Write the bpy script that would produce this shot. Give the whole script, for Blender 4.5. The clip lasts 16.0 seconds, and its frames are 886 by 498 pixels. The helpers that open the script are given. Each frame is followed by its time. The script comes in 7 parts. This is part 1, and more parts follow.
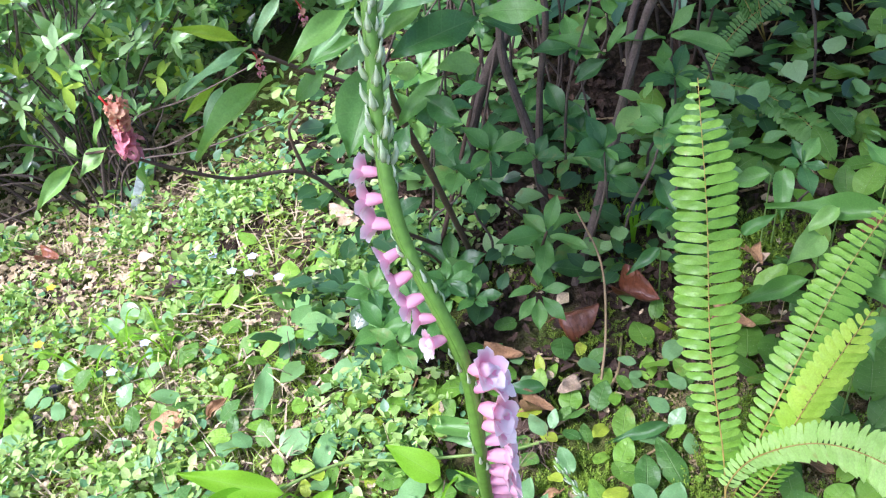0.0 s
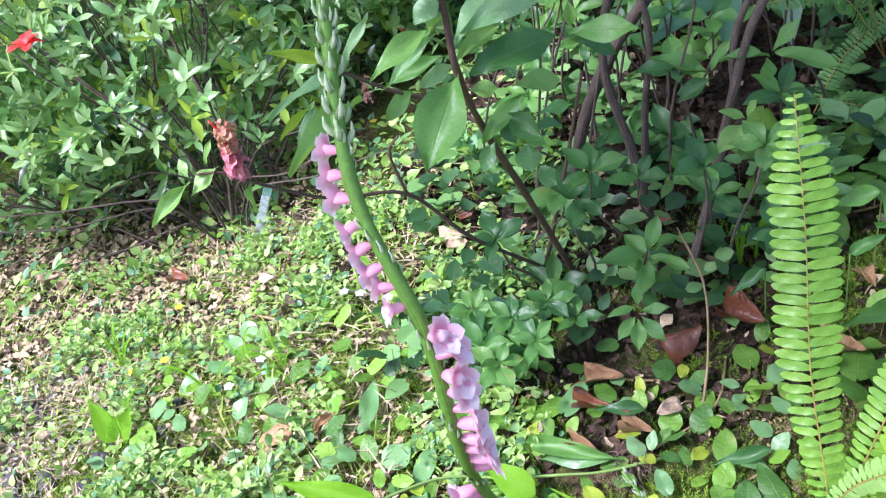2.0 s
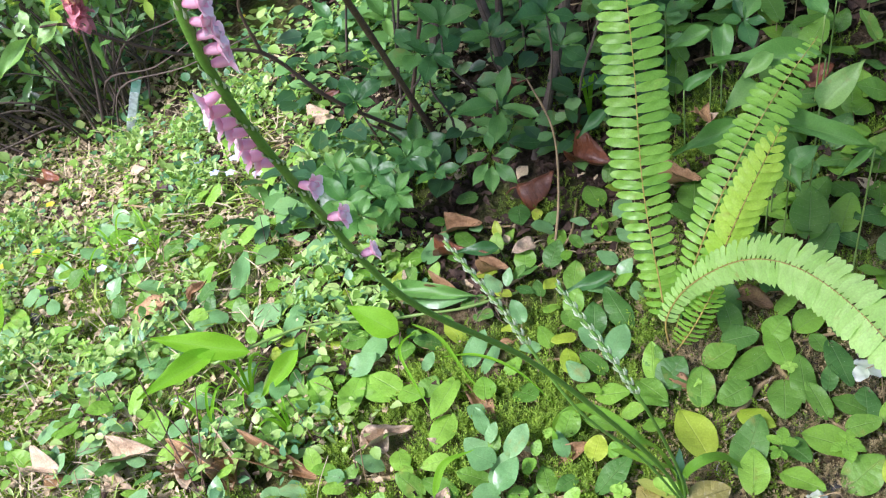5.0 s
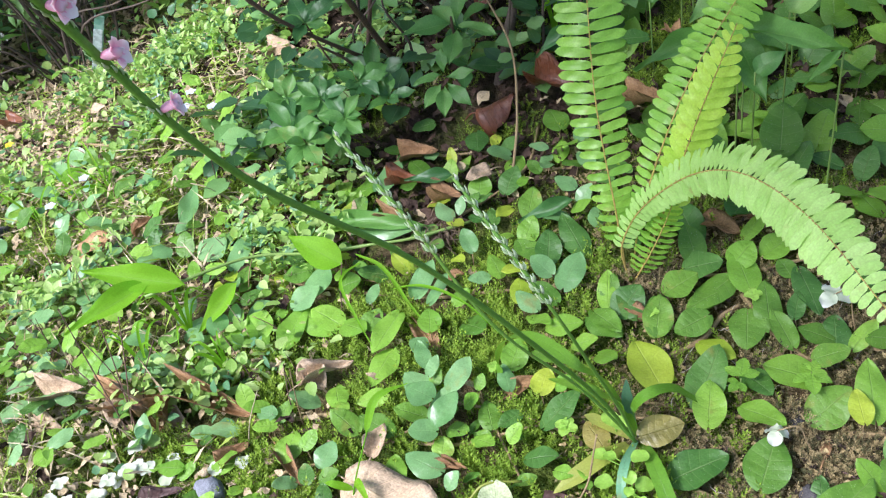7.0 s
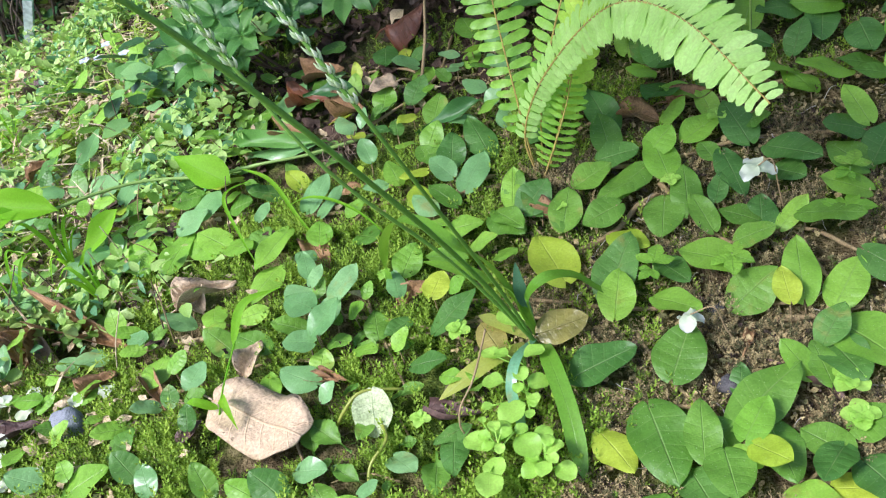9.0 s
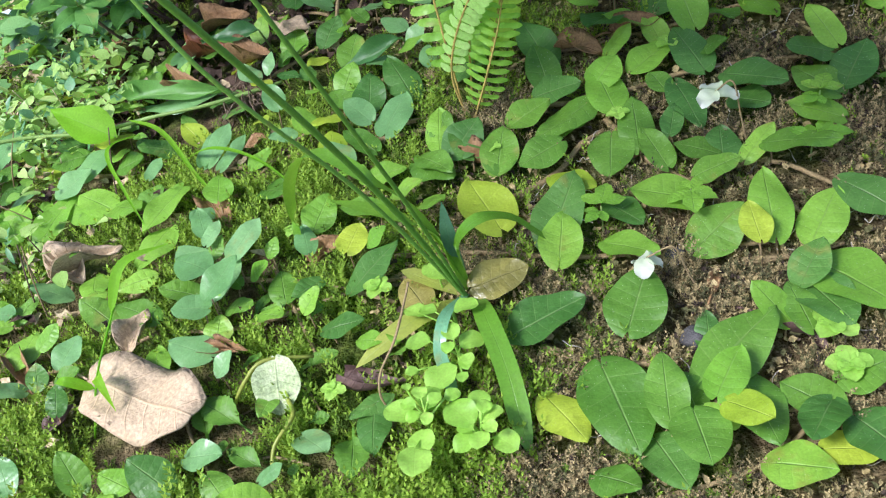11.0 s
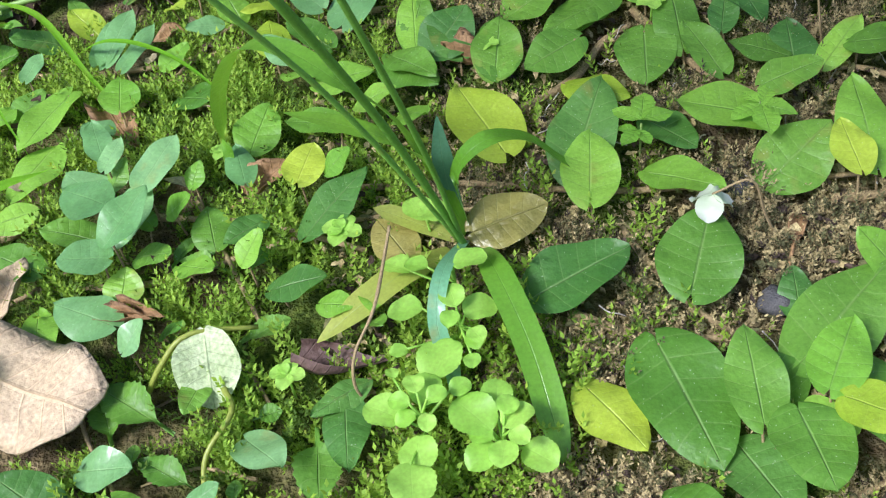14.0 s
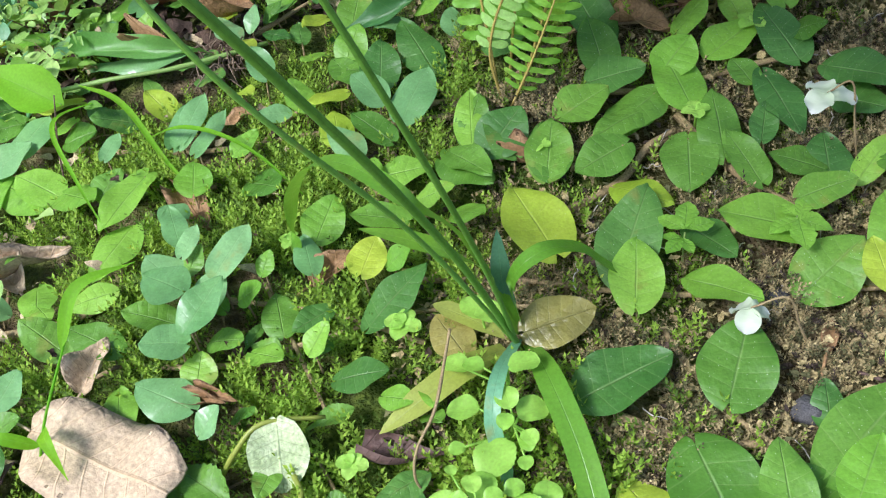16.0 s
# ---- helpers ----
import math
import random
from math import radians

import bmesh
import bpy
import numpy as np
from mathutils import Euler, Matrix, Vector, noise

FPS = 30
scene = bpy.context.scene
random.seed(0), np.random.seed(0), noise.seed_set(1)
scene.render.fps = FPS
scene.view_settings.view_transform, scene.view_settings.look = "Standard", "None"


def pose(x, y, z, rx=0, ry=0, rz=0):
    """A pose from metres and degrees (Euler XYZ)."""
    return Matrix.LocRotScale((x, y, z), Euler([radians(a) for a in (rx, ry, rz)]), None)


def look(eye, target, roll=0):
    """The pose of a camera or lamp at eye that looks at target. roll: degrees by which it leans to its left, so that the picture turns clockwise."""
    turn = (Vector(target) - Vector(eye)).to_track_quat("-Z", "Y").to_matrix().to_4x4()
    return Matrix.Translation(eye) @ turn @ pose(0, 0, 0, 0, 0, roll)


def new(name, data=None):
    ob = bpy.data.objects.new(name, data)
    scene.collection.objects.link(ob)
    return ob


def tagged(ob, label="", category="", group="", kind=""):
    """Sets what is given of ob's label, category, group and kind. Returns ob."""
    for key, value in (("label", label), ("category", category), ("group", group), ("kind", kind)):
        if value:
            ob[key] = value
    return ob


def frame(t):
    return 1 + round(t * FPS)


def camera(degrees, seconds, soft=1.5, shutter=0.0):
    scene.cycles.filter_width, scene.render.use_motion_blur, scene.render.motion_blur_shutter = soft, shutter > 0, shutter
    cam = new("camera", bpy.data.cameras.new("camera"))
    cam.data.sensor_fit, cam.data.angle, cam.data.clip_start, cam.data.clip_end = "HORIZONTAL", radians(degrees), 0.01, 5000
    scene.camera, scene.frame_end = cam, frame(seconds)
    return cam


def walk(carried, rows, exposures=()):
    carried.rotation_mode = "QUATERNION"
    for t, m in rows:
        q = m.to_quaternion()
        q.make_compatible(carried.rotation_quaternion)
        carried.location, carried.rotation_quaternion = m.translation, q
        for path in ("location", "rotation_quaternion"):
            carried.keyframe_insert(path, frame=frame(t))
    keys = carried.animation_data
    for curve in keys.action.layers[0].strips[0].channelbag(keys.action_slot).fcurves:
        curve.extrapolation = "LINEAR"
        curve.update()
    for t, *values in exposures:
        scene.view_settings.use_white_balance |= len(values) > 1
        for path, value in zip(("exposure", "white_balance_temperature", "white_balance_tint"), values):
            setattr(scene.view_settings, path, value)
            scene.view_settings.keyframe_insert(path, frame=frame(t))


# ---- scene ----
cam = camera(48.0, 16.0, soft=1.2)
PATH = [
    (0, (0.025, -0.011, 0.664), (-0.021, 1.528, -0.613), -6.2),
    (0.5, (0.03, 0.001, 0.667), (-0.139, 1.567, -0.565), -8.9),
    (1, (0.046, 0.0, 0.677), (-0.19, 1.587, -0.518), -10.1),
    (1.5, (0.049, -0.009, 0.67), (-0.243, 1.582, -0.506), -11.6),
    (2, (0.055, -0.026, 0.66), (-0.256, 1.548, -0.534), -11.8),
    (2.5, (0.057, -0.042, 0.651), (-0.226, 1.517, -0.569), -11.0),
    (3, (0.056, -0.06, 0.659), (-0.171, 1.488, -0.587), -10.8),
    (3.5, (0.054, -0.071, 0.653), (-0.13, 1.47, -0.609), -10.5),
    (4, (0.062, -0.081, 0.64), (-0.099, 1.45, -0.637), -10.7),
    (4.5, (0.08, -0.09, 0.63), (-0.06, 1.431, -0.661), -10.6),
    (5, (0.088, -0.093, 0.613), (-0.049, 1.411, -0.698), -10.9),
    (5.2, (0.091, -0.095, 0.608), (-0.046, 1.398, -0.715), -10.8),
    (7.3, (0.153, -0.076, 0.522), (-0.065, 1.384, -0.827), -13.5),
    (7.5, (0.164, -0.085, 0.502), (-0.071, 1.408, -0.807), -13.8),
    (8, (0.17, -0.084, 0.477), (-0.058, 1.416, -0.827), -13.9),
    (8.5, (0.19, -0.085, 0.457), (-0.045, 1.421, -0.837), -14.7),
    (9, (0.197, -0.086, 0.421), (-0.019, 1.432, -0.862), -14.9),
    (9.5, (0.203, -0.082, 0.4), (0.0, 1.434, -0.889), -14.2),
    (10, (0.205, -0.073, 0.378), (0.03, 1.449, -0.908), -15.3),
    (10.2, (0.203, -0.069, 0.369), (0.055, 1.461, -0.91), -15.0),
    (12.3, (0.178, 0.001, 0.309), (0.128, 1.485, -1.031), -11.7),
    (12.5, (0.175, 0.01, 0.299), (0.137, 1.478, -1.059), -11.2),
    (13, (0.171, 0.033, 0.283), (0.175, 1.464, -1.114), -11.1),
    (13.5, (0.167, 0.048, 0.286), (0.195, 1.443, -1.147), -10.3),
    (14, (0.163, 0.048, 0.277), (0.216, 1.44, -1.157), -9.2),
    (14.5, (0.162, 0.045, 0.276), (0.23, 1.443, -1.153), -7.9),
    (15, (0.162, 0.048, 0.274), (0.24, 1.466, -1.135), -8.1),
    (15.5, (0.157, 0.049, 0.293), (0.233, 1.45, -1.132), -8.2),
    (16, (0.156, 0.053, 0.318), (0.168, 1.47, -1.094), -8.8),
]
walk(cam, [(t, look(eye, target, roll)) for t, eye, target, roll in PATH], [(0, 1.32, 5450, 34), (2, 1.32, 5450, 34), (4, 1.14, 5600, 31), (5.2, 1.06, 5650, 28), (7.3, 1.02, 5700, 24), (16, 0.93, 5620, 17)])

# ---- world and sun ----
world = bpy.data.worlds.new("sky")
scene.world = world
world.use_nodes = True
wn, wl = world.node_tree.nodes, world.node_tree.links
sky = wn.new("ShaderNodeTexSky")
sky.sky_type = "NISHITA"
sky.sun_disc = False
sky.sun_elevation, sky.sun_rotation = radians(50), radians(-119)
sky.air_density, sky.dust_density = 1.0, 3.0
wn["Background"].inputs["Strength"].default_value = 0.112
wl.new(sky.outputs[0], wn["Background"].inputs["Color"])
sun = new("sun", bpy.data.lights.new("sun", "SUN"))
sun.data.energy, sun.data.angle, sun.data.color = 3.7, radians(17), (1.0, 0.97, 0.9)
sun.matrix_world = look((-3.6, -2.0, 5.0), (0, 0, 0))

# ---- building helpers ----
W = {}


def soft_clamp(v, lo, hi, k=0.12):
    return lo + k * np.log1p(np.exp(np.clip((v - lo) / k, -60, 60))) - k * np.log1p(np.exp(np.clip((v - hi) / k, -60, 60)))


def ground(x, y):
    """Height of the bank, which rises to the right and falls to the back left."""
    u, v = soft_clamp(x, -0.55, 0.5), soft_clamp(y - 0.35, -0.25, 0.75)
    return float(0.0167 + 0.0946 * u + 0.049 * v + 0.4985 * u * v)


def thing(name, label, category, at=(0, 0, 0), group="", kind=""):
    ob = tagged(new(name), label, category, group, kind)
    ob.empty_display_size = 0.01
    ob.location = at
    W[ob] = Matrix.Translation(at)
    return ob


def put(name, mesh, parent, m, label=""):
    """A mesh at the world pose m, as a part of parent."""
    ob = new(name, mesh)
    if parent is None:
        ob.matrix_basis = m
    else:
        ob.parent = parent
        ob.matrix_basis = W[parent].inverted() @ m
    W[ob] = m
    if label:
        ob["label"] = label
    return ob


def solo(name, mesh, m, label, category, group="", kind=""):
    return tagged(put(name, mesh, None, m), label, category, group, kind)


def as_mesh(name, verts, faces, mats, uvs=None, smooth=True, slots=None):
    me = bpy.data.meshes.new(name)
    me.from_pydata(verts, [], faces)
    for mt in mats if isinstance(mats, (list, tuple)) else [mats]:
        me.materials.append(mt)
    if uvs is not None:
        layer = me.uv_layers.new(name="UVMap")
        idx = np.empty(len(me.loops), dtype=np.int32)
        me.loops.foreach_get("vertex_index", idx)
        layer.data.foreach_set("uv", np.asarray(uvs, dtype=np.float32)[idx].ravel())
    if smooth:
        me.polygons.foreach_set("use_smooth", [True] * len(me.polygons))
    if slots is not None:
        me.polygons.foreach_set("material_index", slots)
    me.update()
    return me


def spline(pts, n=6):
    """A smooth line through the points (Catmull-Rom)."""
    p = [Vector(q) for q in pts]
    p = [p[0] * 2 - p[1]] + p + [p[-1] * 2 - p[-2]]
    out = []
    for i in range(1, len(p) - 2):
        a, b, c, d = p[i - 1:i + 3]
        for k in range(n):
            t = k / n
            out.append(0.5 * ((2 * b) + (c - a) * t + (2 * a - 5 * b + 4 * c - d) * t * t + (3 * b - a - 3 * c + d) * t ** 3))
    out.append(p[-2].copy())
    return out


def tube_data(line, r0, r1, sides=7, wobble=0.0, flat=1.0):
    """Verts, faces and uvs of a round stem along a line."""
    verts, faces, uvs = [], [], []
    ref = Vector((0.31, 0.17, 0.93))
    for i, p in enumerate(line):
        d = (line[min(i + 1, len(line) - 1)] - line[max(i - 1, 0)]).normalized()
        a = d.cross(ref).normalized()
        b = d.cross(a)
        s = i / (len(line) - 1)
        r = (r0 + (r1 - r0) * s) * (1 + wobble * noise.noise(p * 90))
        for k in range(sides):
            w = 2 * math.pi * k / sides
            verts.append(p + a * (r * math.cos(w)) + b * (r * flat * math.sin(w)))
            uvs.append((k / sides, s))
    for i in range(len(line) - 1):
        for k in range(sides):
            j = (k + 1) % sides
            faces.append((i * sides + k, i * sides + j, (i + 1) * sides + j, (i + 1) * sides + k))
    faces.append(tuple(range(sides - 1, -1, -1)))
    n = len(verts) - sides
    faces.append(tuple(range(n, n + sides)))
    return verts, faces, uvs


def tube(name, line, r0, r1, mat, parent, sides=7, wobble=0.0, label="", flat=1.0):
    base = Vector(line[0])
    v, f, u = tube_data([Vector(p) - base for p in line], r0, r1, sides, wobble, flat)
    return put(name, as_mesh(name, v, f, mat, u), parent, Matrix.Translation(base), label)


def leaf_shape(outline, ratio, nl=7, fold=0.15, arch=0.1, wave=0.0, notch=0.0, crinkle=0.0, seed=0, teeth=0.0, cols=(-1, -0.5, 0, 0.5, 1), even=1.0):
    """A leaf one long, from the origin along +y, z up: its outline gives the half width at s."""
    rng = random.Random(seed)
    verts, faces, uvs = [], [], []
    ph = rng.uniform(0, 6)
    nc = len(cols)
    for i in range(nl + 1):
        s = (i / nl) ** even
        w = max(outline(s) * ratio * 0.5, 0.002)
        if teeth and i % 2:
            w *= 1 - teeth
        for c in cols:
            x = c * w
            y = s - notch * abs(c) * (1 - s) ** 6
            z = fold * abs(c) * w - arch * s * s + wave * math.sin(s * 9 + ph + 2 * c) * abs(c) * 0.1
            z += crinkle * noise.noise(Vector((c * 1.7 + seed, s * 4.1, seed * 0.7)))
            verts.append((x + crinkle * 0.4 * noise.noise(Vector((s * 3, seed, c))), y, z))
            uvs.append((0.5 + 0.5 * c, s))
    for i in range(nl):
        for k in range(nc - 1):
            a = i * nc + k
            faces.append((a, a + 1, a + nc + 1, a + nc))
    return verts, faces, uvs


def ovate(s):
    return math.sin(math.pi * s ** 0.62) ** 0.72 if 0 < s < 1 else (0.30 if s <= 0 else 0.0)


def heart(s):
    return math.sin(math.pi * s ** 0.70) ** 0.68 * (1 - 0.16 * s) if 0 < s < 1 else 0.02


def fig_blade(s):
    """Rounded at the base, widest below the middle, drawn out to a short point."""
    if s <= 0 or s >= 1:
        return 0.10 if s <= 0 else 0.0
    if s < 0.38:
        return math.sqrt(1 - ((0.38 - s) / 0.385) ** 2)
    q = (s - 0.38) / 0.62
    return math.cos(math.pi / 2 * q) ** 0.68 * (1 - 0.10 * q * (1 - q))


def elliptic(s):
    return math.sin(math.pi * min(max(s, 0), 1) ** 1.12) ** 0.85 if 0 < s < 1 else 0.03


def lance(s):
    return math.sin(math.pi * s ** 0.6) ** 1.0 if 0 < s < 1 else 0.04


def strap(s):
    return min(1, 0.55 + 1.6 * s) * min(1, ((1 - s) * 3.2) ** 0.7) if s < 1 else 0.0


def disc(s):
    return math.sqrt(max(0.0, 1 - (2 * s - 1) ** 2)) * 1.02 if 0 < s < 1 else 0.12


def oblong(s):
    return max(0.62 if s < 0.2 else 0.05, (1 - abs(2 * min(max(s, 0), 1) - 1) ** 3.4) ** 0.5)


def span(base, tip, normal=(0, 0, 1), wide=1.0, thick=1.0):
    """The pose that lays a leaf one long from base to tip."""
    b, e = Vector(base), Vector(tip)
    y = e - b
    ln = y.length
    y.normalize()
    x = y.cross(Vector(normal)).normalized()
    z = x.cross(y)
    m = Matrix((x * ln * wide, y * ln, z * ln * thick)).transposed().to_4x4()
    m.translation = b
    return m


def laid(x, y, z, yaw, pitch, length, roll=0.0, wide=1.0):
    """The pose of a leaf at a place: yaw from +x, pitch up, in degrees."""
    a, p = radians(yaw), radians(pitch)
    d = Vector((math.cos(a) * math.cos(p), math.sin(a) * math.cos(p), math.sin(p)))
    side = Vector((-math.sin(a), math.cos(a), 0))
    up = Matrix.Rotation(radians(roll), 3, d) @ Vector((-math.cos(a) * math.sin(p), -math.sin(a) * math.sin(p), math.cos(p)))
    return span((x, y, z), Vector((x, y, z)) + d * length, up, wide)


class Heap:
    """Many small leaves or chips joined in one mesh."""

    def __init__(self):
        self.v, self.f, self.u, self.s, self.n = [], [], [], [], 0

    def add(self, shape, m, slot=0):
        v, f, u = shape
        a = np.asarray(v)
        mm = np.array(m)
        self.v.append(a @ mm[:3, :3].T + mm[:3, 3])
        self.f.extend([tuple(i + self.n for i in q) for q in f])
        self.u.extend(u)
        self.s.extend([slot] * len(f))
        self.n += len(a)

    def mesh(self, name, mats):
        return as_mesh(name, np.concatenate(self.v).tolist(), self.f, mats, self.u, True, self.s)

# ---- materials ----
def nodes_of(name):
    mt = bpy.data.materials.new(name)
    mt.use_nodes = True
    nt = mt.node_tree
    return mt, nt.nodes, nt.links, nt.nodes["Principled BSDF"]


def calc(n, l, op, a, b=None, c=None, clamp=False):
    x = n.new("ShaderNodeMath")
    x.operation, x.use_clamp = op, clamp
    for i, q in enumerate((a, b, c)):
        if q is None:
            continue
        if isinstance(q, (int, float)):
            x.inputs[i].default_value = q
        else:
            l.new(q, x.inputs[i])
    return x.outputs[0]


def blend(n, l, fac, a, b, mode="MIX"):
    x = n.new("ShaderNodeMix")
    x.data_type, x.blend_type = "RGBA", mode
    for sock, q in ((x.inputs[0], fac), (x.inputs[6], a), (x.inputs[7], b)):
        if isinstance(q, (int, float)):
            sock.default_value = q
        elif isinstance(q, tuple):
            sock.default_value = (*q, 1)
        else:
            l.new(q, sock)
    return x.outputs[2]


def grain(n, l, scale, detail=4, rough=0.6, coord="Object"):
    tc = n.new("ShaderNodeTexCoord")
    x = n.new("ShaderNodeTexNoise")
    x.inputs["Scale"].default_value, x.inputs["Detail"].default_value, x.inputs["Roughness"].default_value = scale, detail, rough
    l.new(tc.outputs[coord], x.inputs["Vector"])
    return x.outputs["Fac"]


def place_grain(n, l, scale, detail=4):
    g = n.new("ShaderNodeNewGeometry")
    x = n.new("ShaderNodeTexNoise")
    x.inputs["Scale"].default_value, x.inputs["Detail"].default_value = scale, detail
    l.new(g.outputs["Position"], x.inputs["Vector"])
    return x.outputs["Fac"]


def ramp(n, l, fac, *stops):
    x = n.new("ShaderNodeValToRGB")
    e = x.color_ramp.elements
    while len(e) < len(stops):
        e.new(0.5)
    for el, (p, c) in zip(e, stops):
        el.position, el.color = p, (*c, 1) if isinstance(c, tuple) else (c, c, c, 1)
    l.new(fac, x.inputs[0])
    return x.outputs[0]


def leaf_mat(name, dark, light, vein=(0.3, 0.42, 0.14), rough=0.42, glow=0.3, veins=7, strength=0.35, island=False, spots=0.0, slope=0.5, spec=0.5, bump=0.4):
    """A living leaf: two greens by the leaf and in blotches, midrib and side veins, light coming through."""
    mt, n, l, bsdf = nodes_of(name)
    uv = n.new("ShaderNodeUVMap")
    sep = n.new("ShaderNodeSeparateXYZ")
    l.new(uv.outputs[0], sep.inputs[0])
    m = calc(n, l, "ABSOLUTE", calc(n, l, "MULTIPLY_ADD", sep.outputs[0], 2.0, -1.0))
    rib = calc(n, l, "SUBTRACT", 1.0, calc(n, l, "DIVIDE", m, 0.05), clamp=True)
    wv = calc(n, l, "SUBTRACT", calc(n, l, "MULTIPLY", sep.outputs[1], float(veins)), calc(n, l, "MULTIPLY", m, slope * veins / 7 * 1.6))
    tri = calc(n, l, "PINGPONG", wv, 0.5)
    side = calc(n, l, "MULTIPLY", calc(n, l, "SUBTRACT", 1.0, calc(n, l, "DIVIDE", tri, 0.055), clamp=True), 0.55 if veins > 3 else 0.0)
    net = calc(n, l, "MAXIMUM", rib, side)
    if island:
        rnd = n.new("ShaderNodeNewGeometry").outputs["Random Per Island"]
    else:
        rnd = n.new("ShaderNodeObjectInfo").outputs["Random"]
    big = place_grain(n, l, 60)
    mixv = calc(n, l, "ADD", calc(n, l, "MULTIPLY", rnd, 0.75), calc(n, l, "MULTIPLY_ADD", big, 0.7, -0.25), clamp=True)
    col = blend(n, l, mixv, dark, light)
    fine = place_grain(n, l, 900, 3)
    col = blend(n, l, 0.35, col, ramp(n, l, fine, (0.3, 0.55), (0.7, 1.35)), "MULTIPLY")
    # yellowed and browned patches on some leaves
    sick = calc(n, l, "MULTIPLY", calc(n, l, "GREATER_THAN", rnd, 0.86), ramp(n, l, place_grain(n, l, 130), (0.56, 0.0), (0.72, 1.0)))
    col = blend(n, l, calc(n, l, "MULTIPLY", sick, 0.55), col, (0.30, 0.25, 0.06))
    col = blend(n, l, calc(n, l, "MULTIPLY", net, strength), col, vein)
    if spots:
        vo = n.new("ShaderNodeTexVoronoi")
        vo.inputs["Scale"].default_value = 520
        g = n.new("ShaderNodeNewGeometry")
        l.new(g.outputs["Position"], vo.inputs["Vector"])
        dot = calc(n, l, "MULTIPLY", calc(n, l, "LESS_THAN", vo.outputs["Distance"], 0.10), spots)
        col = blend(n, l, dot, col, (0.55, 0.66, 0.45))
    l.new(col, bsdf.inputs["Base Color"])
    bsdf.inputs["Roughness"].default_value = rough
    bsdf.inputs["Specular IOR Level"].default_value = spec
    bp = n.new("ShaderNodeBump")
    bp.inputs["Strength"].default_value, bp.inputs["Distance"].default_value = bump, 0.0009
    dome = calc(n, l, "MULTIPLY", calc(n, l, "POWER", calc(n, l, "MULTIPLY", tri, 2.0), 0.5), 0.26 if 4 < veins < 9 else 0.0)
    hh = calc(n, l, "ADD", calc(n, l, "SUBTRACT", dome, calc(n, l, "MULTIPLY", rib, 0.5)), calc(n, l, "MULTIPLY", place_grain(n, l, 260), 1.0))
    l.new(hh, bp.inputs["Height"])
    l.new(bp.outputs[0], bsdf.inputs["Normal"])
    tr = n.new("ShaderNodeBsdfTranslucent")
    thru = blend(n, l, 0.5, col, (light[0] * 1.5, light[1] * 1.35, light[2] * 0.6))
    l.new(thru, tr.inputs["Color"])
    mx = n.new("ShaderNodeMixShader")
    mx.inputs[0].default_value = glow
    l.new(bsdf.outputs[0], mx.inputs[1])
    l.new(tr.outputs[0], mx.inputs[2])
    l.new(mx.outputs[0], n["Material Output"].inputs["Surface"])
    return mt


def dry_mat(name, a, b, rough=0.75, scale=120, island=False, spec=0.25, glow=0.0, lines=0.4, veined=0.7):
    """Dry leaf, bark or litter in two tones, with grain, stains and faint veins."""
    mt, n, l, bsdf = nodes_of(name)
    rnd = n.new("ShaderNodeNewGeometry").outputs["Random Per Island"] if island else n.new("ShaderNodeObjectInfo").outputs["Random"]
    f = calc(n, l, "ADD", calc(n, l, "MULTIPLY", rnd, 0.5), calc(n, l, "MULTIPLY_ADD", place_grain(n, l, scale), 1.1, -0.3), clamp=True)
    col = blend(n, l, f, a, b)
    col = blend(n, l, 0.6, col, ramp(n, l, place_grain(n, l, scale * 7), (0.3, 0.55), (0.7, 1.35)), "MULTIPLY")
    uv = n.new("ShaderNodeUVMap")
    sep = n.new("ShaderNodeSeparateXYZ")
    l.new(uv.outputs[0], sep.inputs[0])
    m = calc(n, l, "ABSOLUTE", calc(n, l, "MULTIPLY_ADD", sep.outputs[0], 2.0, -1.0))
    rib = calc(n, l, "SUBTRACT", 1.0, calc(n, l, "DIVIDE", m, 0.06), clamp=True)
    wv = calc(n, l, "SUBTRACT", calc(n, l, "MULTIPLY", sep.outputs[1], 7.0), calc(n, l, "MULTIPLY", m, 1.2))
    side = calc(n, l, "MULTIPLY", calc(n, l, "SUBTRACT", 1.0, calc(n, l, "DIVIDE", calc(n, l, "PINGPONG", wv, 0.5), 0.06), clamp=True), 0.6)
    net = calc(n, l, "MAXIMUM", rib, side)
    col = blend(n, l, calc(n, l, "MULTIPLY", net, lines), col, (a[0] * veined, a[1] * veined * 0.93, a[2] * veined * 0.86))
    l.new(col, bsdf.inputs["Base Color"])
    bsdf.inputs["Roughness"].default_value = rough
    bsdf.inputs["Specular IOR Level"].default_value = spec
    bp = n.new("ShaderNodeBump")
    bp.inputs["Strength"].default_value, bp.inputs["Distance"].default_value = 0.5, 0.001
    l.new(calc(n, l, "ADD", net, calc(n, l, "MULTIPLY", place_grain(n, l, scale * 4), 2.0)), bp.inputs["Height"])
    l.new(bp.outputs[0], bsdf.inputs["Normal"])
    if glow:
        tr = n.new("ShaderNodeBsdfTranslucent")
        l.new(col, tr.inputs["Color"])
        mx = n.new("ShaderNodeMixShader")
        mx.inputs[0].default_value = glow
        l.new(bsdf.outputs[0], mx.inputs[1])
        l.new(tr.outputs[0], mx.inputs[2])
        l.new(mx.outputs[0], n["Material Output"].inputs["Surface"])
    return mt


